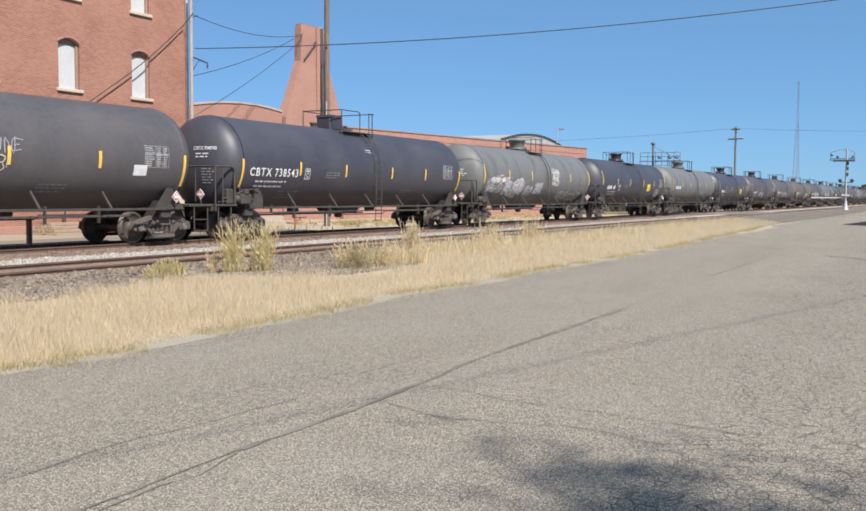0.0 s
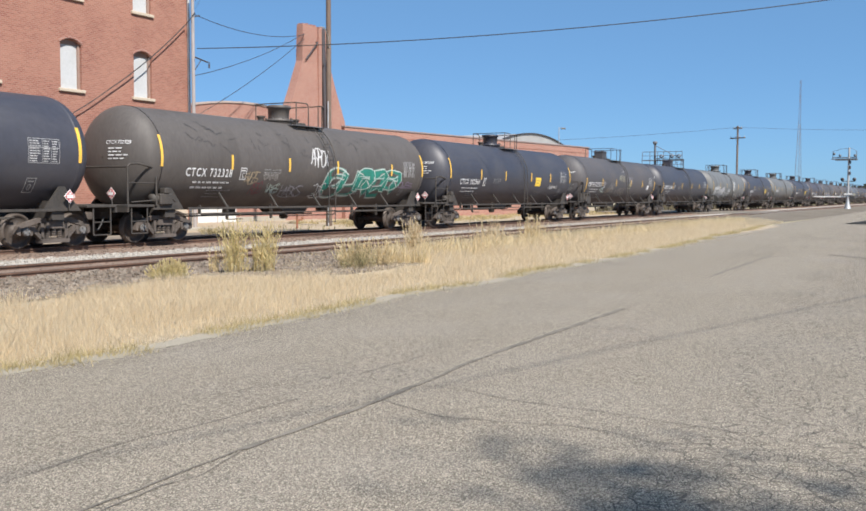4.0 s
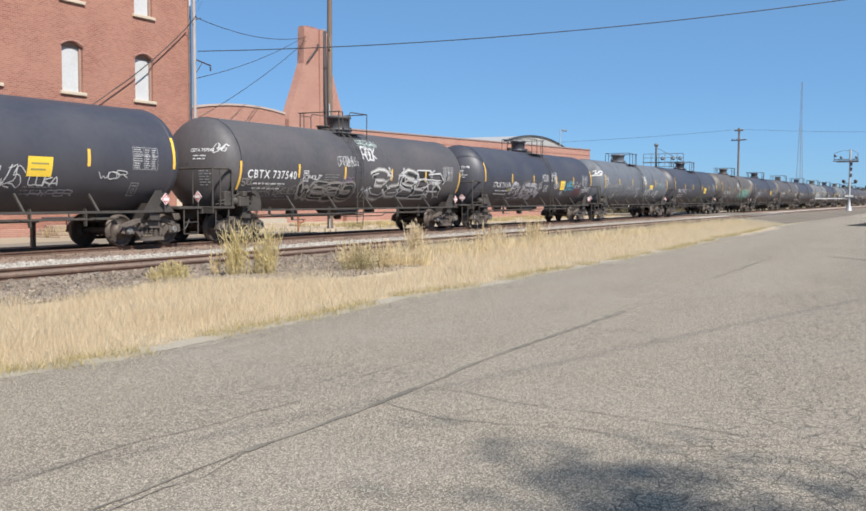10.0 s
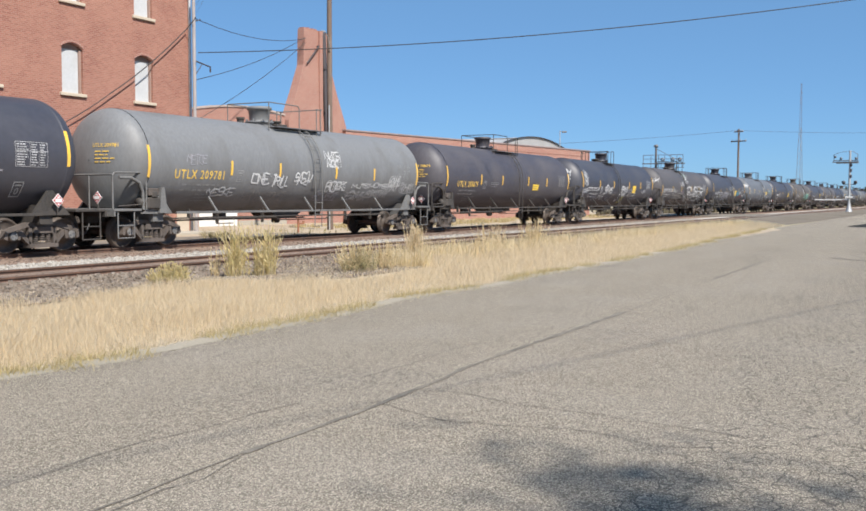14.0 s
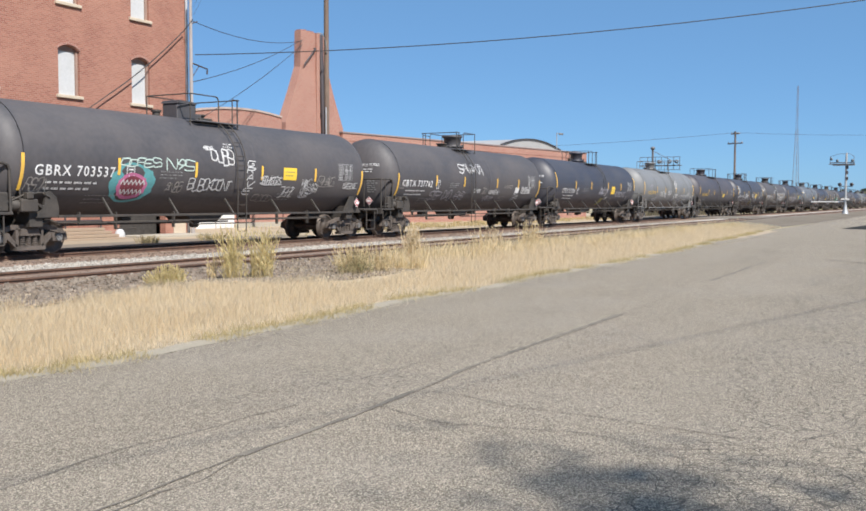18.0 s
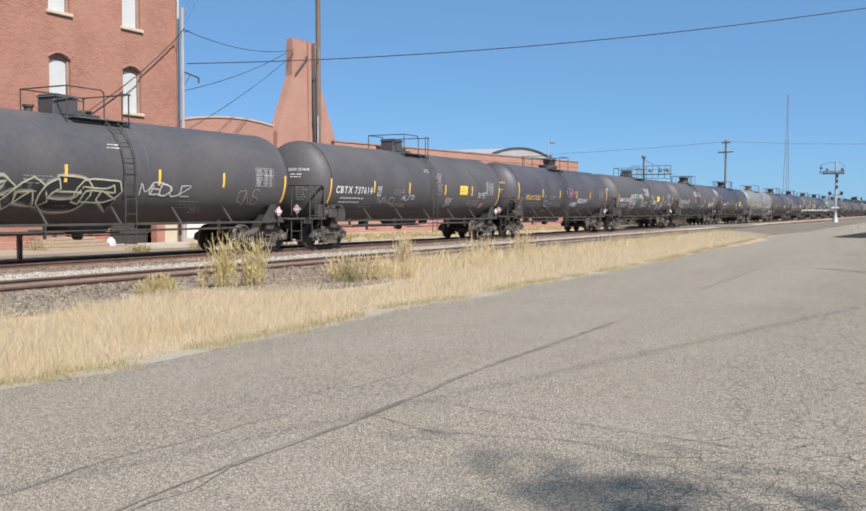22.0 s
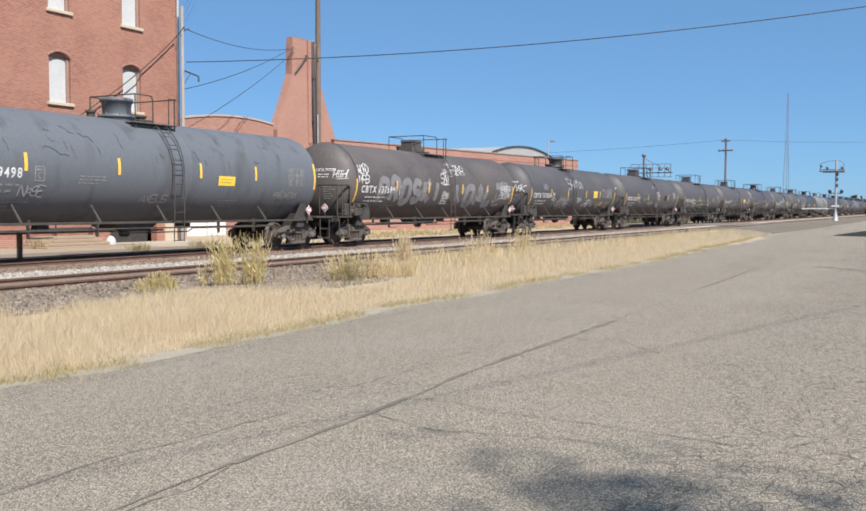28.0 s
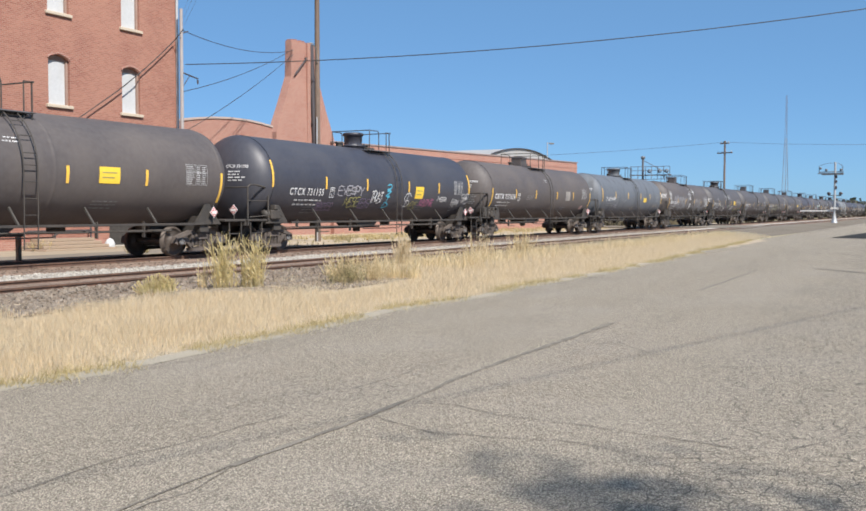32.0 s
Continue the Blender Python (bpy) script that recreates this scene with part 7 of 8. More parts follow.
    part("brake_rigging", once("rigging", lambda: Shape().pipe([(-6.2, -0.9, 0.82), (6.2, -0.9, 0.82)], 0.025).pipe([(-5.9, -0.4, 0.74), (1.2, -0.4, 0.74)], 0.03)
                               .box(-3.3, -2.9, -0.2, 0.1, 0.74, 0.95, 0.03).lathe([(2.6, 0.0), (2.6, 0.11), (3.1, 0.11), (3.1, 0.0)], 14, "x", (0, 0.3, 0.88)).pipe([(-5.8, -1.25, 0.80), (-1.6, -1.25, 0.80), (-1.4, -1.25, 0.70), (1.4, -1.25, 0.70), (1.6, -1.25, 0.80), (5.8, -1.25, 0.80)], 0.02)
                               .box(-5.5, -5.46, -0.95, -0.85, 0.8, 1.1).box(-4.2, -4.16, -0.95, -0.85, 0.62, 1.1).box(-1.9, -1.86, -0.95, -0.85, 0.62, 1.1).box(3.2, 3.24, -0.95, -0.85, 0.62, 1.1).box(5.0, 5.04, -0.95, -0.85, 0.62, 1.1)
                               .pipe([(-4.2, -0.9, 0.62), (-3.4, -0.9, 0.62)], 0.02).mesh("brake_rigging", M_FRAME)), None, car, "brake rods and reservoir under the tank")
    part("bottom_outlet", once("outlet", lambda: Shape().prism([(-0.9, 0.98), (-0.5, 0.72), (0.5, 0.72), (0.9, 0.98)], -0.5, 0.5).lathe([(0.55, 0.1), (0.6, 0.16), (0.75, 0.16)], 12, "z").mesh("bottom_outlet", M_FRAME)), None, car, "bottom outlet with skid")
    # top fittings
    lay = style + "2" if k in TURNED else style
    kind, bx, ra, rb, re_, lx = TOPS[lay]
    d = 1 if re_ > rb else -1
    part("manway_housing", once(("bonnet", lay, paint), lambda: bonnet_shape(bx, kind).mesh("manway_housing", p_)), None, car, "dark boxed manway housing" if kind == "box" else "dark round manway housing")
    part("valve_box", once(("vbox", lay), lambda: Shape().lathe([(4.0, 0.22), (4.18, 0.22), (4.20, 0.27), (4.25, 0.27), (4.27, 0.0)], 18, "z", (bx + d * 0.95, 0.1, 0)).box(bx + d * 0.95 - 0.3, bx + d * 0.95 + 0.3, -0.3, -0.1, 4.0, 4.12, 0.02).mesh("valve_box", M_FRAME)), None, car)
    part("vent_valve", once(("vent", lay), lambda: Shape().rod((bx - d * 0.85, 0.15, 4.0), (bx - d * 0.85, 0.15, 4.2), 0.12, 10).rod((bx - d * 0.85, 0.15, 4.2), (bx - d * 0.85, 0.15, 4.26), 0.16, 10).mesh("vent_valve", M_FRAME)), None, car)
    ends = sorted((bx - d * 0.3, re_ + d * 0.06))
    for y in (-0.92, -0.70, 0.70, 0.92):
        part("grating_plank", once(("plank", lay, y), lambda: Shape().box(ends[0], ends[1], y - 0.09, y + 0.09, 3.92, 3.955, 0.006).mesh("grating_plank", M_GRATING)), None, car, "worn steel grating plank")
    part("top_railing", once(("railing", lay), lambda: railing_shape(ra, rb, re_).mesh("top_railing", M_FRAME)), None, car, "bent pipe safety railing")
    part("ladder", once(("ladder", lay), lambda: ladder_shape(lx).mesh("ladder", M_FRAME)), None, car, "curved side ladder")
    # markings
    for x in (-HALF, HALF):
        part("reflective_strip", once(("long", st["long"], x), lambda: patch(Shape(), x - 0.05, x + 0.05, st["long"] - 0.46, st["long"] + 0.46, 0.014, 6).mesh("reflective_strip", M_STRIPE)), None, car, "long yellow reflective strip")
    for x in STRIP_PLACES.get(k, STRIPES[style]):
        part("reflective_strip", once(("short", st["short"], x), lambda: patch(Shape(), x - 0.05, x + 0.05, st["short"] - 0.23, st["short"] + 0.23, 0.014, 3).mesh("reflective_strip", M_STRIPE)), None, car, "yellow reflective strip")
    x0, x1, z0, z1 = st["num"]
    faded = M_FAINTLETTER if k == 5 else st["ink"]
    if number:
        for word, a, b in zip(number.split(" "), (0.0, 0.505), (0.435, 1.0)):
            part("lettering", shell_text(word, x0 + (x1 - x0) * a, x0 + (x1 - x0) * b, z0, z1, spread=0.014, tracking=1.22), faded, car, "stencilled reporting mark")
        part("end_lettering", head_text(number, -0.15, 0.82, 2.88, 0.11), faded, car, "small mark on the tank head")
    else:
        part("lettering", once(("nobar", style), lambda: bars(x0, z0, 1, x1 - x0, z1 - z0, 0.1, 4).mesh("lettering", st["ink"])), None, car, "stencilled mark")
    ink = faded if style == "U" else M_WHITELETTER
    fine_print(("headmark", style, k == 5), lambda: head_bars(-0.25, 2.74, 2 if style == "A" else 4, 0.7, 0.035, 0.1, 12), faded, car, "end_stencil", "small lines on the tank head")
    if style == "A":
        fine_print("headlow", lambda: head_bars(-0.45, 2.25, 6, 0.5, 0.035, 0.09, 13), M_FAINTLETTER, car, "end_stencil")
    fine_print(("sten1", style), lambda: bars(x0 + 0.35, z0 - 0.2, 2, 1.9, 0.06, 0.16, 3), M_FAINTLETTER if style in "UT" else ink, car, label="small stencilled lines")
    fine_print(("sten2", style), lambda: bars(-3.1, 2.25, 3, 1.0, 0.035, 0.09, 5), M_FAINTLETTER, car)
    fine_print(("sten3", style), lambda: bars(2.6, 1.65, 3, 1.1, 0.035, 0.09, 6), M_FAINTLETTER, car)
    fine_print(("sten4", style), lambda: bars(-5.6, 1.55, 3, 1.2, 0.025, 0.1, 8), M_FAINTLETTER, car)
    part("boxed_letter", once(("boxed", style), lambda: box_letter(STRIPES[style][0] + 0.28, z0 - 0.06).mesh("boxed_letter", M_FAINTLETTER if style in "TU" else ink)), None, car, "boxed letter mark")
    fine_print(("table", style), lambda: data_table(6.15, 2.2), M_TABLE if style in "AB" else M_FAINTLETTER, car, "data_table", "stencilled data table")
    if style == "B":
        part("boxed_mark", once("boxmark", lambda: box_letter(6.2, 1.45, "0").mesh("boxed_mark", M_FAINTLETTER)), None, car)
    if style == "A":
        fine_print("topmark", lambda: bars(-0.2, 3.2, 2, 0.55, 0.035, 0.09, 9), M_WHITELETTER, car)
    for at in (pose(7.40, -1.55, 1.36), pose(-9.12, -0.95, 1.44, 0, 0, -90)):
        pl = part("placard", once("placard", lambda: diamond(Shape(), 0, 0, 0, 0.18, 0.0).mesh("placard", M_PLACARDWHITE)), None, car, "diamond hazard placard, red and white", at)
        part("placard_field", once("field", lambda: diamond(Shape(), 0, 0, 0, 0.155, 0.008).mesh("placard_field", M_PLACARD)), None, pl)
        part("placard_band", once("band", lambda: Shape().box(-0.10, 0.10, -0.016, -0.010, -0.045, 0.045).mesh("placard_band", M_PLACARDWHITE)), None, pl)
        part("placard_symbol", once("symbol", lambda: Shape().box(-0.035, 0.035, -0.014, -0.010, 0.06, 0.10).box(-0.02, 0.02, -0.014, -0.010, -0.115, -0.075).mesh("placard_symbol", M_PLACARDWHITE)), None, pl)
        part("placard_holder", once("holder", lambda: Shape().rod((0, 0.03, -0.36), (0, 0.03, 0.15), 0.02, 6).mesh("placard_holder", M_FRAME)), None, pl)
    for x, z, w, h, m in DECAL.get(k, ()):
        d = part("decal", patch(Shape(), x, x + w, z, z + h, 0.010, 3), m, car, "yellow decal panel" if m is M_YELLOWLABEL else "painted patch")
        if m is M_YELLOWLABEL:
            part("decal_print", Shape().add(*(lambda q: (q.v, q.f))(patch(patch(Shape(), x + 0.1, x + w - 0.12, z + h * 0.62, z + h * 0.7, 0.014, 1), x + 0.1, x + w - 0.2, z + h * 0.32, z + h * 0.4, 0.014, 1))), SPRAY["olive"], d)
    if k in SLANTED:
        x, z, w, h, m = SLANTED[k]
        part("slanted_panel", patch(Shape(), x, x + w, z, z + h, 0.010, 3, 0.4 * h), m, car, "faded slanted painted panel")
    for i, (a, b, c, d, tone, w) in enumerate(TAGS.get(k, ())):
        if a < -7.95 or b < -7.95:
            continue
        words = max(1, round((b - a) / 1.1)) if w < 0.055 else 1
        r, step = random.Random(100 * k + i), (b - a) / words
        for j in range(words):
            hh = (d - c) * (0.82 if words == 1 else r.uniform(0.55, 0.85))
            low = c + r.uniform(0, 1) * (d - c - hh)
            part("graffiti", scrawl(Shape(), a + step * (j + 0.04), a + step * (j + r.uniform(0.78, 0.95)), low, low + hh, 100 * k + 17 * j + i, 0.8 * w), SPRAY[tone], car, "sprayed scribble")
    for i, (a, b, c, d, w) in enumerate(HEAD_TAGS.get(k, ())):      # writing on the tank's rounded end
        s = scrawl(Shape(), a, b, c, d, 300 + 10 * k + i, w)
        flat = []
        for x, y, z in s.v:
            q = min(0.98, (x * x + (z - Z_AXIS) ** 2) / R_TANK ** 2)
            flat.append((-HALF - 0.80 * math.sqrt(1 - q) - 0.018, -x, z))
        part("graffiti", Shape().add(flat, s.f), SPRAY["white"], car, "sprayed scribble on the tank's end")
    if paint in ("slate", "dusty"):      # old paint that has cracked and curled away high on the shell
        r = random.Random(70 + k)
        for j in range(30):
            x, z = r.uniform(-7, 6.8), r.uniform(2.85, 3.7)
            line = [(x, z)]
            down = r.random() < 0.55
            for _ in range(r.randint(3, 6) if down else r.randint(3, 7)):
                line.append((line[-1][0] + (r.uniform(-0.02, 0.04) if down else r.uniform(0.03, 0.15)), max(2.5, min(3.75, line[-1][1] + (r.uniform(-0.11, -0.02) if down else r.uniform(-0.12, 0.09))))))
            part("peeled_paint", ribbon(Shape(), smooth_line(line, 2), r.uniform(0.008, 0.022), 0.010), SPRAY["peel"], car, "dark curl of peeling paint")
    for i, (a, b, c, d, fill, line, n) in enumerate(PIECES.get(k, ())):
        graffiti_piece(car, "large sprayed bubble letters", a, b, c, d, fill, line, 900 + 10 * k + i, n)
    for i, (word, a, b, c, d, tone, w, manner, line) in enumerate(GRAFFITI[k]):
        sprayed(car, word, a, b, c, d, tone, w, manner, line, 500 + 31 * k + i)
    if k == 13:
        ring = [(-4.05 + 0.85 * math.cos(2 * math.pi * i / 28) * (1 + 0.06 * math.sin(9 * i)), 1.92 + 0.56 * math.sin(2 * math.pi * i / 28) * (1 + 0.05 * math.cos(7 * i))) for i in range(28)]
        for name, cz, f, out, tone in (("graffiti", 1.92, 1.0, 0.010, "teal"), ("graffiti", 1.83, 0.66, 0.014, "pink"), ("graffiti", 1.83, 0.5, 0.018, "maroon")):
            p = [shell(-4.05, cz, out)] + [shell(-4.05 + (x + 4.05) * f, cz + (z - 1.92) * f, out) for x, z in ring]
            part(name, Shape().add(p, [(0, 1 + i, 1 + (i + 1) % 28) for i in range(28)]), SPRAY[tone], car, "painted round teal and red mouth shape")
        part("graffiti", ribbon(Shape(), [(-4.5 + 0.075 * i, 1.83 + (0.17 if i % 2 else 0.05)) for i in range(13)], 0.06, 0.022), SPRAY["white"], car, "painted row of teeth")
        part("graffiti", ribbon(Shape(), [(-4.45 + 0.075 * i, 1.62 + (0.0 if i % 2 else 0.12)) for i in range(12)], 0.06, 0.022), SPRAY["white"], car, "painted row of teeth")
    if paint == "pale":      # this car's steelwork wears the tank's own grey
        for ob in car.children:
            if ob.data.materials[0] is M_FRAME and ob.name.split(".")[0] in ("end_platform", "end_handrail", "sill_step", "saddle", "side_rail", "strut", "ladder", "bracket_post", "grating_plank", "top_railing"):
                ob.data = once(("pale", ob.data.name), ob.data.copy)
                ob.data.materials[0] = M_PALEFRAME
    sets = truck_parts(car, -7.25) + truck_parts(car, 7.25)
    return car, sets


TRAIN = {k: tank_car(k) for k in sorted(CARS)}


# ---- plants ----
def blades(count, place, height, width, seed, lean=0.5, x_bias=1.0):
    """Many thin blades, each a bent tapering strip. place(r) gives x, y and a factor of height, or None."""
    r = random.Random(seed)
    v, f = [], []
    for _ in range(count):
        q = place(r)
        if q is None:
            continue
        x, y, k = q
        h = height * k * r.uniform(0.55, 1.15)
        w = width * r.uniform(0.6, 1.4) / 2
        a, b = r.uniform(0, 6.283), r.uniform(0, 6.283)
        dx, dy = math.cos(a) * w, math.sin(a) * w
        lx, ly = math.cos(b) * h * lean * r.random(), math.sin(b) * h * lean * r.random()
        z = lift(y) - 0.02
        i = len(v)
        v += [(x - dx, y - dy, z), (x + dx, y + dy, z), (x + lx * 0.35 + dx * 0.8, y + ly * 0.35 + dy * 0.8, z + h * 0.6), (x + lx * 0.35 - dx * 0.8, y + ly * 0.35 - dy * 0.8, z + h * 0.6), (x + lx, y + ly, z + h)]
        f += [(i, i + 1, i + 2, i + 3), (i + 3, i + 2, i + 4)]
    s = Shape()
    s.v, s.f, s.s = v, f, [False] * len(f)
    return s


def verge(r):
    """Where the dry grass grows between road and ballast."""
    x = 2.5 + 60 * r.random() ** 1.7
    y = 7.25 + nip(x) + (5.3 + 0.5 * noise.noise((x * 0.5, 1.0, 2.0))) * r.random()
    edge_y = 7.5 + nip(x) + 0.3 * noise.noise((x * 0.35, 0, 5)) + 0.12 * noise.noise((x * 2.3, 0, 8)) + max(0, 0.045 * (x - 26))
    if y < edge_y + 0.12 * r.random():
        return None
    n = noise.noise((x * 0.7, y * 0.9, 4.0)) + 0.25 * noise.noise((x * 2.3, y * 2.3, 9.0))
    brink = 10.65 + max(0.0, min(1.45, (x - 7.5) * 0.23))
    if y > brink and n < 0.05 + 0.5 * (y - brink):
        return None
    hollow = ((x - 16.0) / 2.2) ** 2 + ((y - 11.2) / 1.35) ** 2      # bare, stony ground with little grass
    if hollow < 1 + 0.6 * n and r.random() < 0.8:
        return None
    k = (0.75 + 0.5 * n) * (0.5 if hollow < 1.9 else 1.0)
    k *= min(1.0, 0.4 + (y - edge_y) * 0.6)
    if x > 16 and y > 9.5:
        k *= 1.25
    return x, y, max(0.3, k)


tagged(part("dry_grass", blades(330000, verge, 0.30, 0.0046, 51, 0.75), M_GRASS), "pale dry grass along the road verge", "grass", kind="stuff")


def sprinkled(x0, x1, y0, y1, thr):
    def place(r):
        x, y = x0 + (x1 - x0) * r.random() ** 1.3, r.uniform(y0, y1)
        if noise.noise((x * 0.5, y * 0.8, 14.0)) < thr:
            return None
        return x, y, r.uniform(0.4, 1.0)
    return place


def road_fringe(r):
    """Low green-grey weeds where the asphalt frays out."""
    x = 3.0 + 50 * r.random() ** 1.6
    if noise.noise((x * 0.6, 0.0, 21.0)) < -0.1:
        return None
    return x, 7.42 + nip(x) + 0.3 * noise.noise((x * 0.35, 0, 5)) + 0.12 * noise.noise((x * 2.3, 0, 8)) + max(0, 0.045 * (x - 26)) + r.gauss(0.10, 0.13), r.uniform(0.3, 1.2)


tagged(part("road_edge_weeds", blades(30000, road_fringe, 0.13, 0.006, 55, 1.1), M_FRINGE), "low pale green weeds along the road's edge", "grass", kind="stuff")
tagged(part("ballast_grass", blades(3200, sprinkled(17, 60, 11.9, 14.2, 0.12), 0.22, 0.008, 56, 1.0), M_GRASS2), "thin dry grass growing through the ballast", "grass", kind="stuff")
tagged(part("dry_grass_tall", blades(15000, sprinkled(18.3, 58, 10.2, 12.6, -0.05), 0.62, 0.013, 52, 0.7), M_GRASS2), "taller dry grass by the ballast", "grass", kind="stuff")
tagged(part("dry_grass_yard", blades(15000, sprinkled(44, 100, 27.5, 33.5, 0.0), 0.32, 0.03, 53, 0.8), M_FRINGE), "dry yellow grass before the low building", "grass", kind="stuff")


def shade_scrub(r):
    """Low scrub added along the far yard, beyond the tracks, to darken the gaps under the cars."""
    x = 93 + 240 * r.random() ** 1.3
    return x, 27.5 + 4.5 * r.random() + 0.8 * noise.noise((x * 0.2, 0, 6)), 0.7 + 0.5 * noise.noise((x * 0.3, 2, 1))


tagged(part("yard_scrub", blades(9000, shade_scrub, 1.15, 0.16, 57, 0.5), M_SHADESCRUB), "low dusty scrub behind the far tracks", "scrub", kind="stuff")
tagged(part("sparse_grass", blades(1500, sprinkled(30, 60, 25.2, 30.0, 0.1), 0.30, 0.03, 54, 0.8), M_SAGE), "sparse weeds in the yard", "grass", kind="stuff")


def weed(name, label, x, y, h, spread, count, mat, seed, plume=0.0, group="", dome=False):
    """A weed tuft: upright stems with leaf blades along them and, on some, a feathery top."""
    r = random.Random(seed)
    stems, leaves = Shape(), Shape()
    for _ in range(count):
        a, d = r.uniform(0, 6.283), spread * r.random() ** 0.6
        bx, by = d * math.cos(a), d * math.sin(a) * 0.6
        hh = h * (r.uniform(0.5, 1.05) if not dome else r.uniform(0.8, 1.05) * math.sqrt(max(0.1, 1 - (d / spread / 1.05) ** 2)))
        tx, ty = bx * 1.4 + r.uniform(-0.17, 0.17) * h, by * 1.4 + r.uniform(-0.17, 0.17) * h
        m = (0.5 * (bx + tx), 0.5 * (by + ty), hh * 0.55)
        stems.pipe([(bx, by, -0.03), m, (tx, ty, hh)], 0.005, 3)
        reed = mat is M_STRAW
        for j in range(9 if reed else int(10 + 22 * plume)):
            t = r.uniform(0.05, 0.9) if reed else r.uniform(0.12, 1.0)
            px, py, pz = bx + (tx - bx) * t, by + (ty - by) * t, hh * t
            b, ln = r.uniform(0, 6.283), (r.uniform(0.10, 0.26) if reed else (0.17 if t < 0.6 else 0.09) * r.uniform(0.5, 1.2)) * h
            out = r.uniform(0.2, 0.8) if reed else 0.55
            ex, ey, ez = px + math.cos(b) * ln * out, py + math.sin(b) * ln * out, pz + ln * (r.uniform(0.6, 1.0) if reed else r.uniform(0.1, 0.9))
            w = (0.0040 if reed else 0.0045) * r.uniform(0.7, 1.5)
            leaves.add([(px - w, py, pz), (px + w, py, pz), (0.5 * (px + ex) + w, 0.5 * (py + ey), 0.5 * (pz + ez) + 0.02), (ex, ey, ez)], [(0, 1, 2, 3)])
    t = thing(name, label, "weed", (x, y, lift(y)), group)
    tagged(part("stalk", stems, mat if mat is M_STRAW else M_GRASS2, t), kind="stuff")
    tagged(part("foliage", leaves, mat, t), kind="stuff")
    return t


weed("tall_weed", "tall yellow-green reedy weed at the ballast's edge", 14.50, 12.32, 1.10, 0.23, 46, M_STRAW, 1, 0.4, "weeds")
weed("tall_weed", "tall yellow-green reedy weed at the ballast's edge", 14.90, 11.86, 1.06, 0.23, 44, M_STRAW, 2, 0.4, "weeds")
weed("tall_weed", "thin straw-yellow weed among taller ones", 14.7, 12.06, 0.62, 0.28, 16, M_STRAW, 31, 0.4, "weeds")
weed("dry_weed", "dry pale weed stalks beside the tall weed", 14.25, 12.66, 0.58, 0.12, 16, M_GRASS2, 32, 0.1, "weeds")
weed("low_weed", "low rounded yellow-green weed on the ballast", 12.9, 12.5, 0.40, 0.36, 150, M_GREENISH, 4, 0.6, "weeds", True)
weed("dry_weed", "dry pale weed tuft", 17.05, 11.2, 0.62, 0.45, 70, M_GRASS2, 5, 0.2, "weeds")
weed("low_weed", "dry bush with grey-green leaves", 16.75, 10.85, 0.58, 0.42, 60, M_SAGE, 6, 0.2, "weeds", True)
weed("dry_weed", "dry pale weed tuft", 17.7, 10.85, 0.6, 0.3, 40, M_GRASS2, 7, 0.3, "weeds")
weed("dry_weed", "tall dry grass tuft", 20.3, 11.6, 0.98, 0.26, 70, M_GRASS, 8, 0.2, "weeds")
weed("dry_weed", "tall dry grass tuft", 25.5, 12.0, 0.9, 0.5, 60, M_GRASS, 9, 0.2, "weeds")
weed("dry_weed", "dry pale weed tuft", 22.0, 10.6, 0.55, 0.3, 36, M_GRASS2, 12, 0.3, "weeds")
weed("dry_weed", "tall dry grass tuft", 29.0, 12.1, 0.95, 0.5, 60, M_GRASS2, 13, 0.2, "weeds")
weed("low_weed", "low grey-green bushy weed", 26.2, 26.3, 0.34, 0.55, 70, M_SAGE, 10, 0.6, "weeds")
weed("low_weed", "low grey-green bushy weed", 29.6, 26.2, 0.34, 0.7, 80, M_SAGE, 11, 0.6, "weeds")
weed("low_weed", "low grey-green bushy weed", 25.6, 30.9, 0.45, 0.6, 40, M_FRINGE, 14, 0.6, "weeds")
weed("low_weed", "low grey-green bushy weed", 42.0, 27.5, 0.5, 0.9, 50, M_SAGE, 15, 0.6, "weeds")


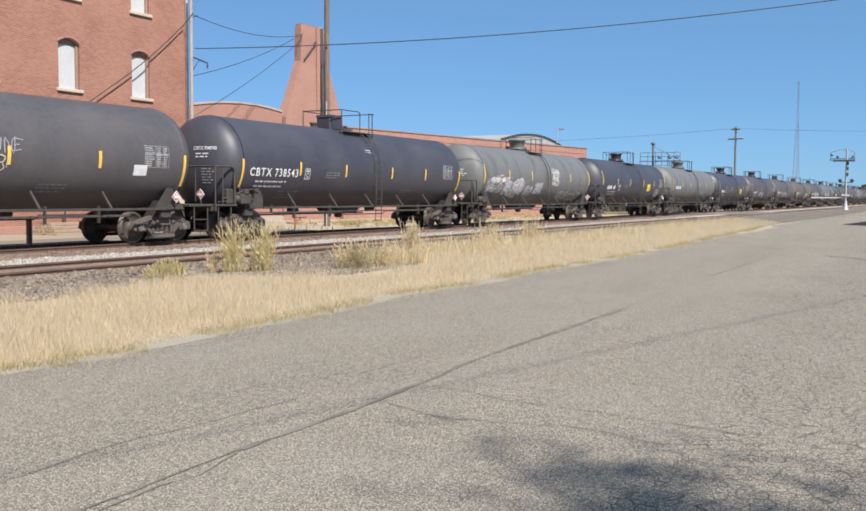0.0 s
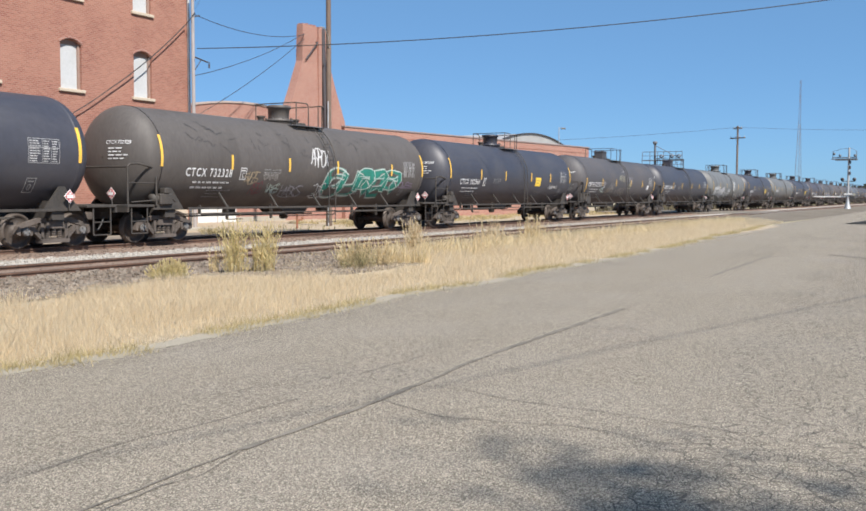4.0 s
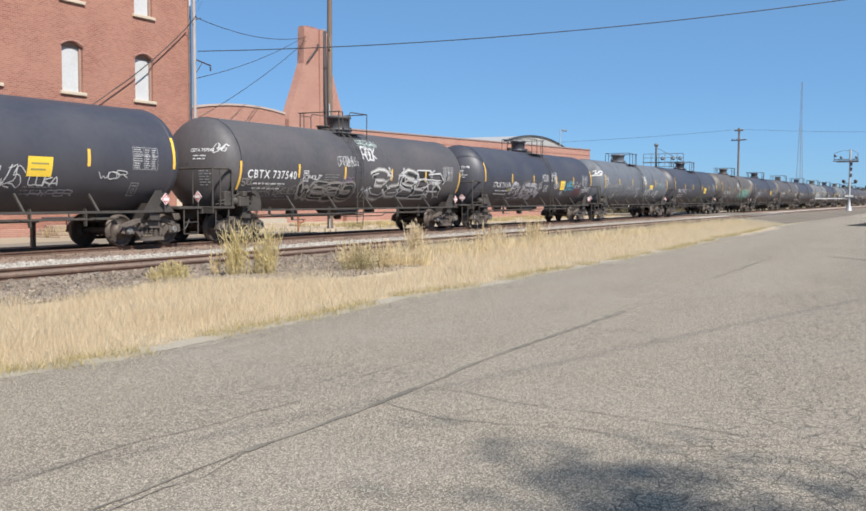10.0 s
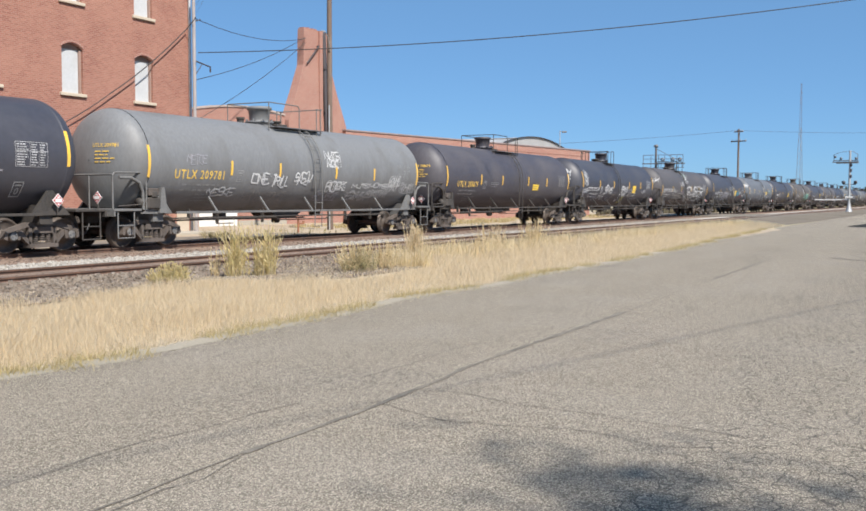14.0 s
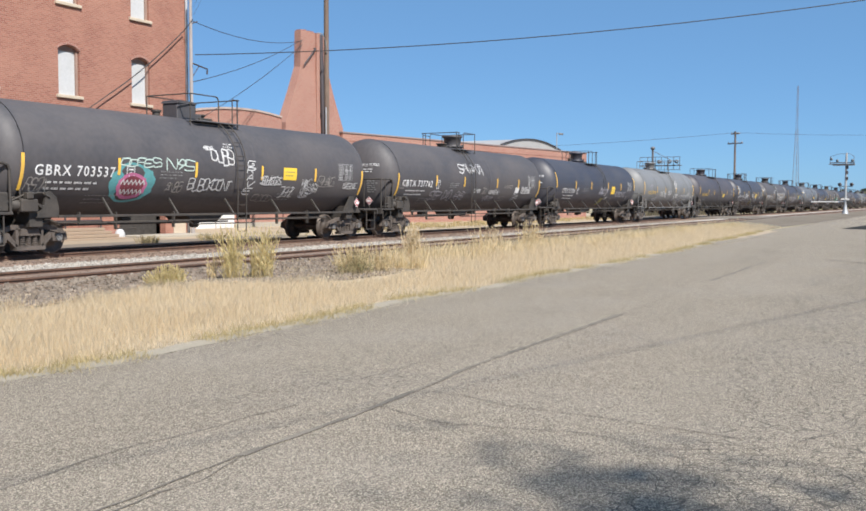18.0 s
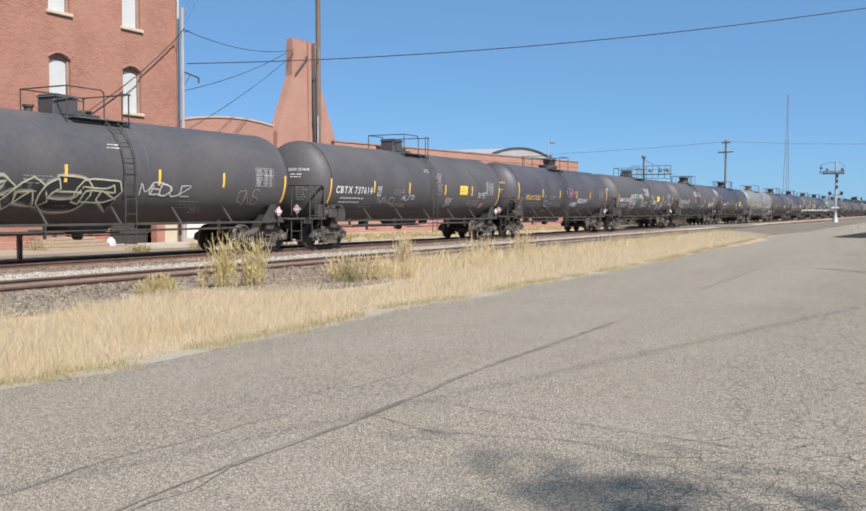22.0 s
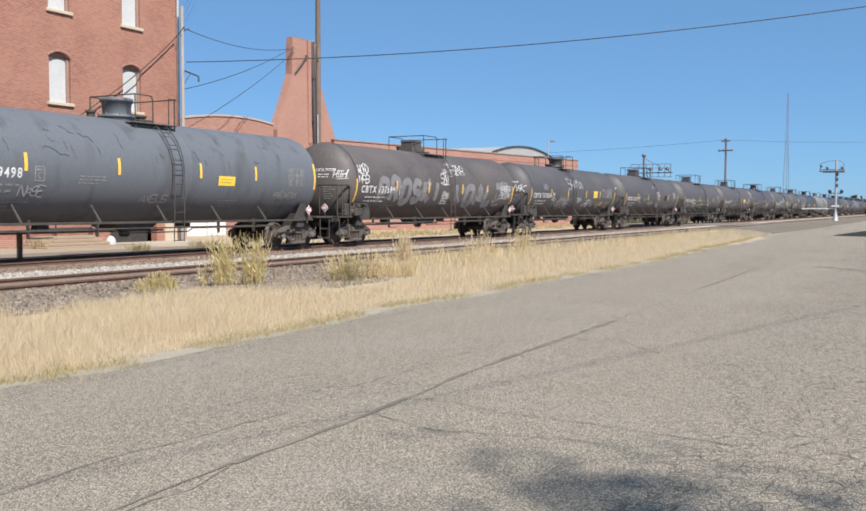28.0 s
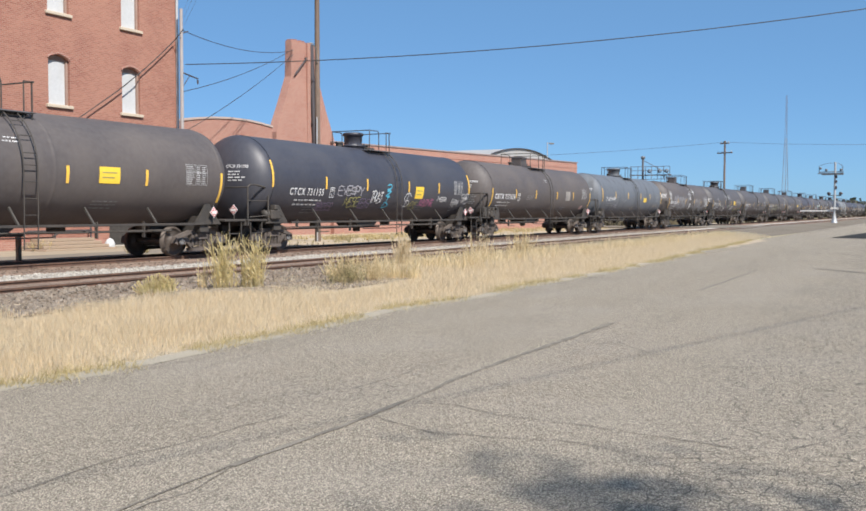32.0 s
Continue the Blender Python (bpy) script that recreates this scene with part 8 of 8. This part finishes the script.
def tree(x, y, h, crown, seed, count, label):
    """A tapered trunk with limbs and a loose crown of small leaves."""
    r = random.Random(seed)
    t = thing("tree", label, "tree", (x, y, lift(y)))
    wood, leaf = Shape(), Shape()
    wood.rod((0, 0, -0.1), (0.1, 0.05, h * 0.35), 0.22, 10, 0.16)
    tips = []
    for i in range(9):
        a, el = 2 * math.pi * i / 9 + r.uniform(-0.3, 0.3), r.uniform(0.3, 1.2)
        base_z = h * r.uniform(0.28, 0.42)
        ln = crown * r.uniform(0.75, 1.1)
        tip = (math.cos(a) * math.cos(el) * ln, math.sin(a) * math.cos(el) * ln, base_z + math.sin(el) * ln)
        wood.rod((0.1, 0.05, base_z), tip, 0.09, 6, 0.025)
        tips.append(tip)
        for _ in range(5):
            q = r.uniform(0.45, 1.0)
            c = tuple(v * q + (1 - q) * w for v, w in zip(tip, (0.1, 0.05, base_z)))
            e = (c[0] + r.uniform(-0.8, 0.8), c[1] + r.uniform(-0.8, 0.8), c[2] + r.uniform(-0.3, 0.8))
            wood.rod(c, e, 0.025, 4, 0.008)
            tips.append(e)
    for i in range(count):
        c = r.choice(tips)
        g = [r.gauss(0, 0.38) for _ in range(3)]
        m = pose(c[0] + g[0], c[1] + g[1], c[2] + g[2], r.uniform(0, 360), r.uniform(0, 360), r.uniform(0, 360))
        s = r.uniform(0.06, 0.14)
        leaf.add([m @ Vector(p) for p in ((-s, 0, 0), (0, -s * 0.5, 0), (s, 0, 0), (0, s * 0.5, 0))], [(0, 1, 2, 3)])
    part("trunk", wood, M_BARK, t, "brown trunk with limbs")
    part("crown", leaf, M_LEAF, t, "loose green crown")
    return t


tree(-3.66, -9.75, 24.0, 4.2, 5, 8000, "leafy roadside tree that shades the asphalt")


def far_woods():
    """A low uneven line of trees on the horizon."""
    r = random.Random(71)
    s = Shape()
    for _ in range(1500):
        x = r.uniform(330, 700)
        y = r.uniform(-60, 62) if r.random() < 0.6 else r.uniform(60, 420)
        hh = 3.0 + 2.8 * noise.noise((x * 0.02, y * 0.03, 3.0)) + r.uniform(0, 2.5)
        for _ in range(12):
            m = pose(x + r.gauss(0, 3), y + r.gauss(0, 3), max(0.5, hh * r.uniform(0.15, 1.0)), r.uniform(0, 360), r.uniform(0, 360), r.uniform(0, 360))
            a = r.uniform(0.5, 1.3)
            s.add([m @ Vector(p) for p in ((-a, -a * 0.6, 0), (a, -a * 0.5, 0), (a * 0.8, a * 0.7, 0.2), (-a * 0.7, a * 0.8, -0.2))], [(0, 1, 2, 3)])
    tagged(part("far_woods", s, M_FARWOOD), "low line of trees on the horizon", "trees", kind="stuff")


far_woods()


# ---- what moves: the train rolls by and slows a little ----
def rolled(t):
    """How far the first car's middle has come at t seconds."""
    return 32.071 + 12.8216 * t - 0.000419 * t * t - 0.0001385 * t ** 3


# the couplers' slack: how far single cars stand from even spacing
SLACK = {1: 0.13, 2: -0.12, 4: -0.13, 5: 0.10, 8: -0.18, 12: 0.08, 13: 0.06, 15: 0.12, 16: 0.08, 18: -0.10, 20: -0.06, 23: 0.15}


def motions():
    for k, (car, sets) in TRAIN.items():
        walk(car, [(t, pose(rolled(t) - PITCH * k + SLACK.get(k, 0.0), FAR, RAIL)) for t in range(0, 33, 4)])
        if -1 <= k <= 23:     # the wheels of the cars that pass close by turn as they roll
            for axle in sets:
                x, _, z = axle.location
                walk(axle, [(i / FPS, pose(x, 0, z, 0, math.degrees(rolled(i / FPS) / 0.457) % 360, 0)) for i in range(32 * FPS + 1)])


motions()
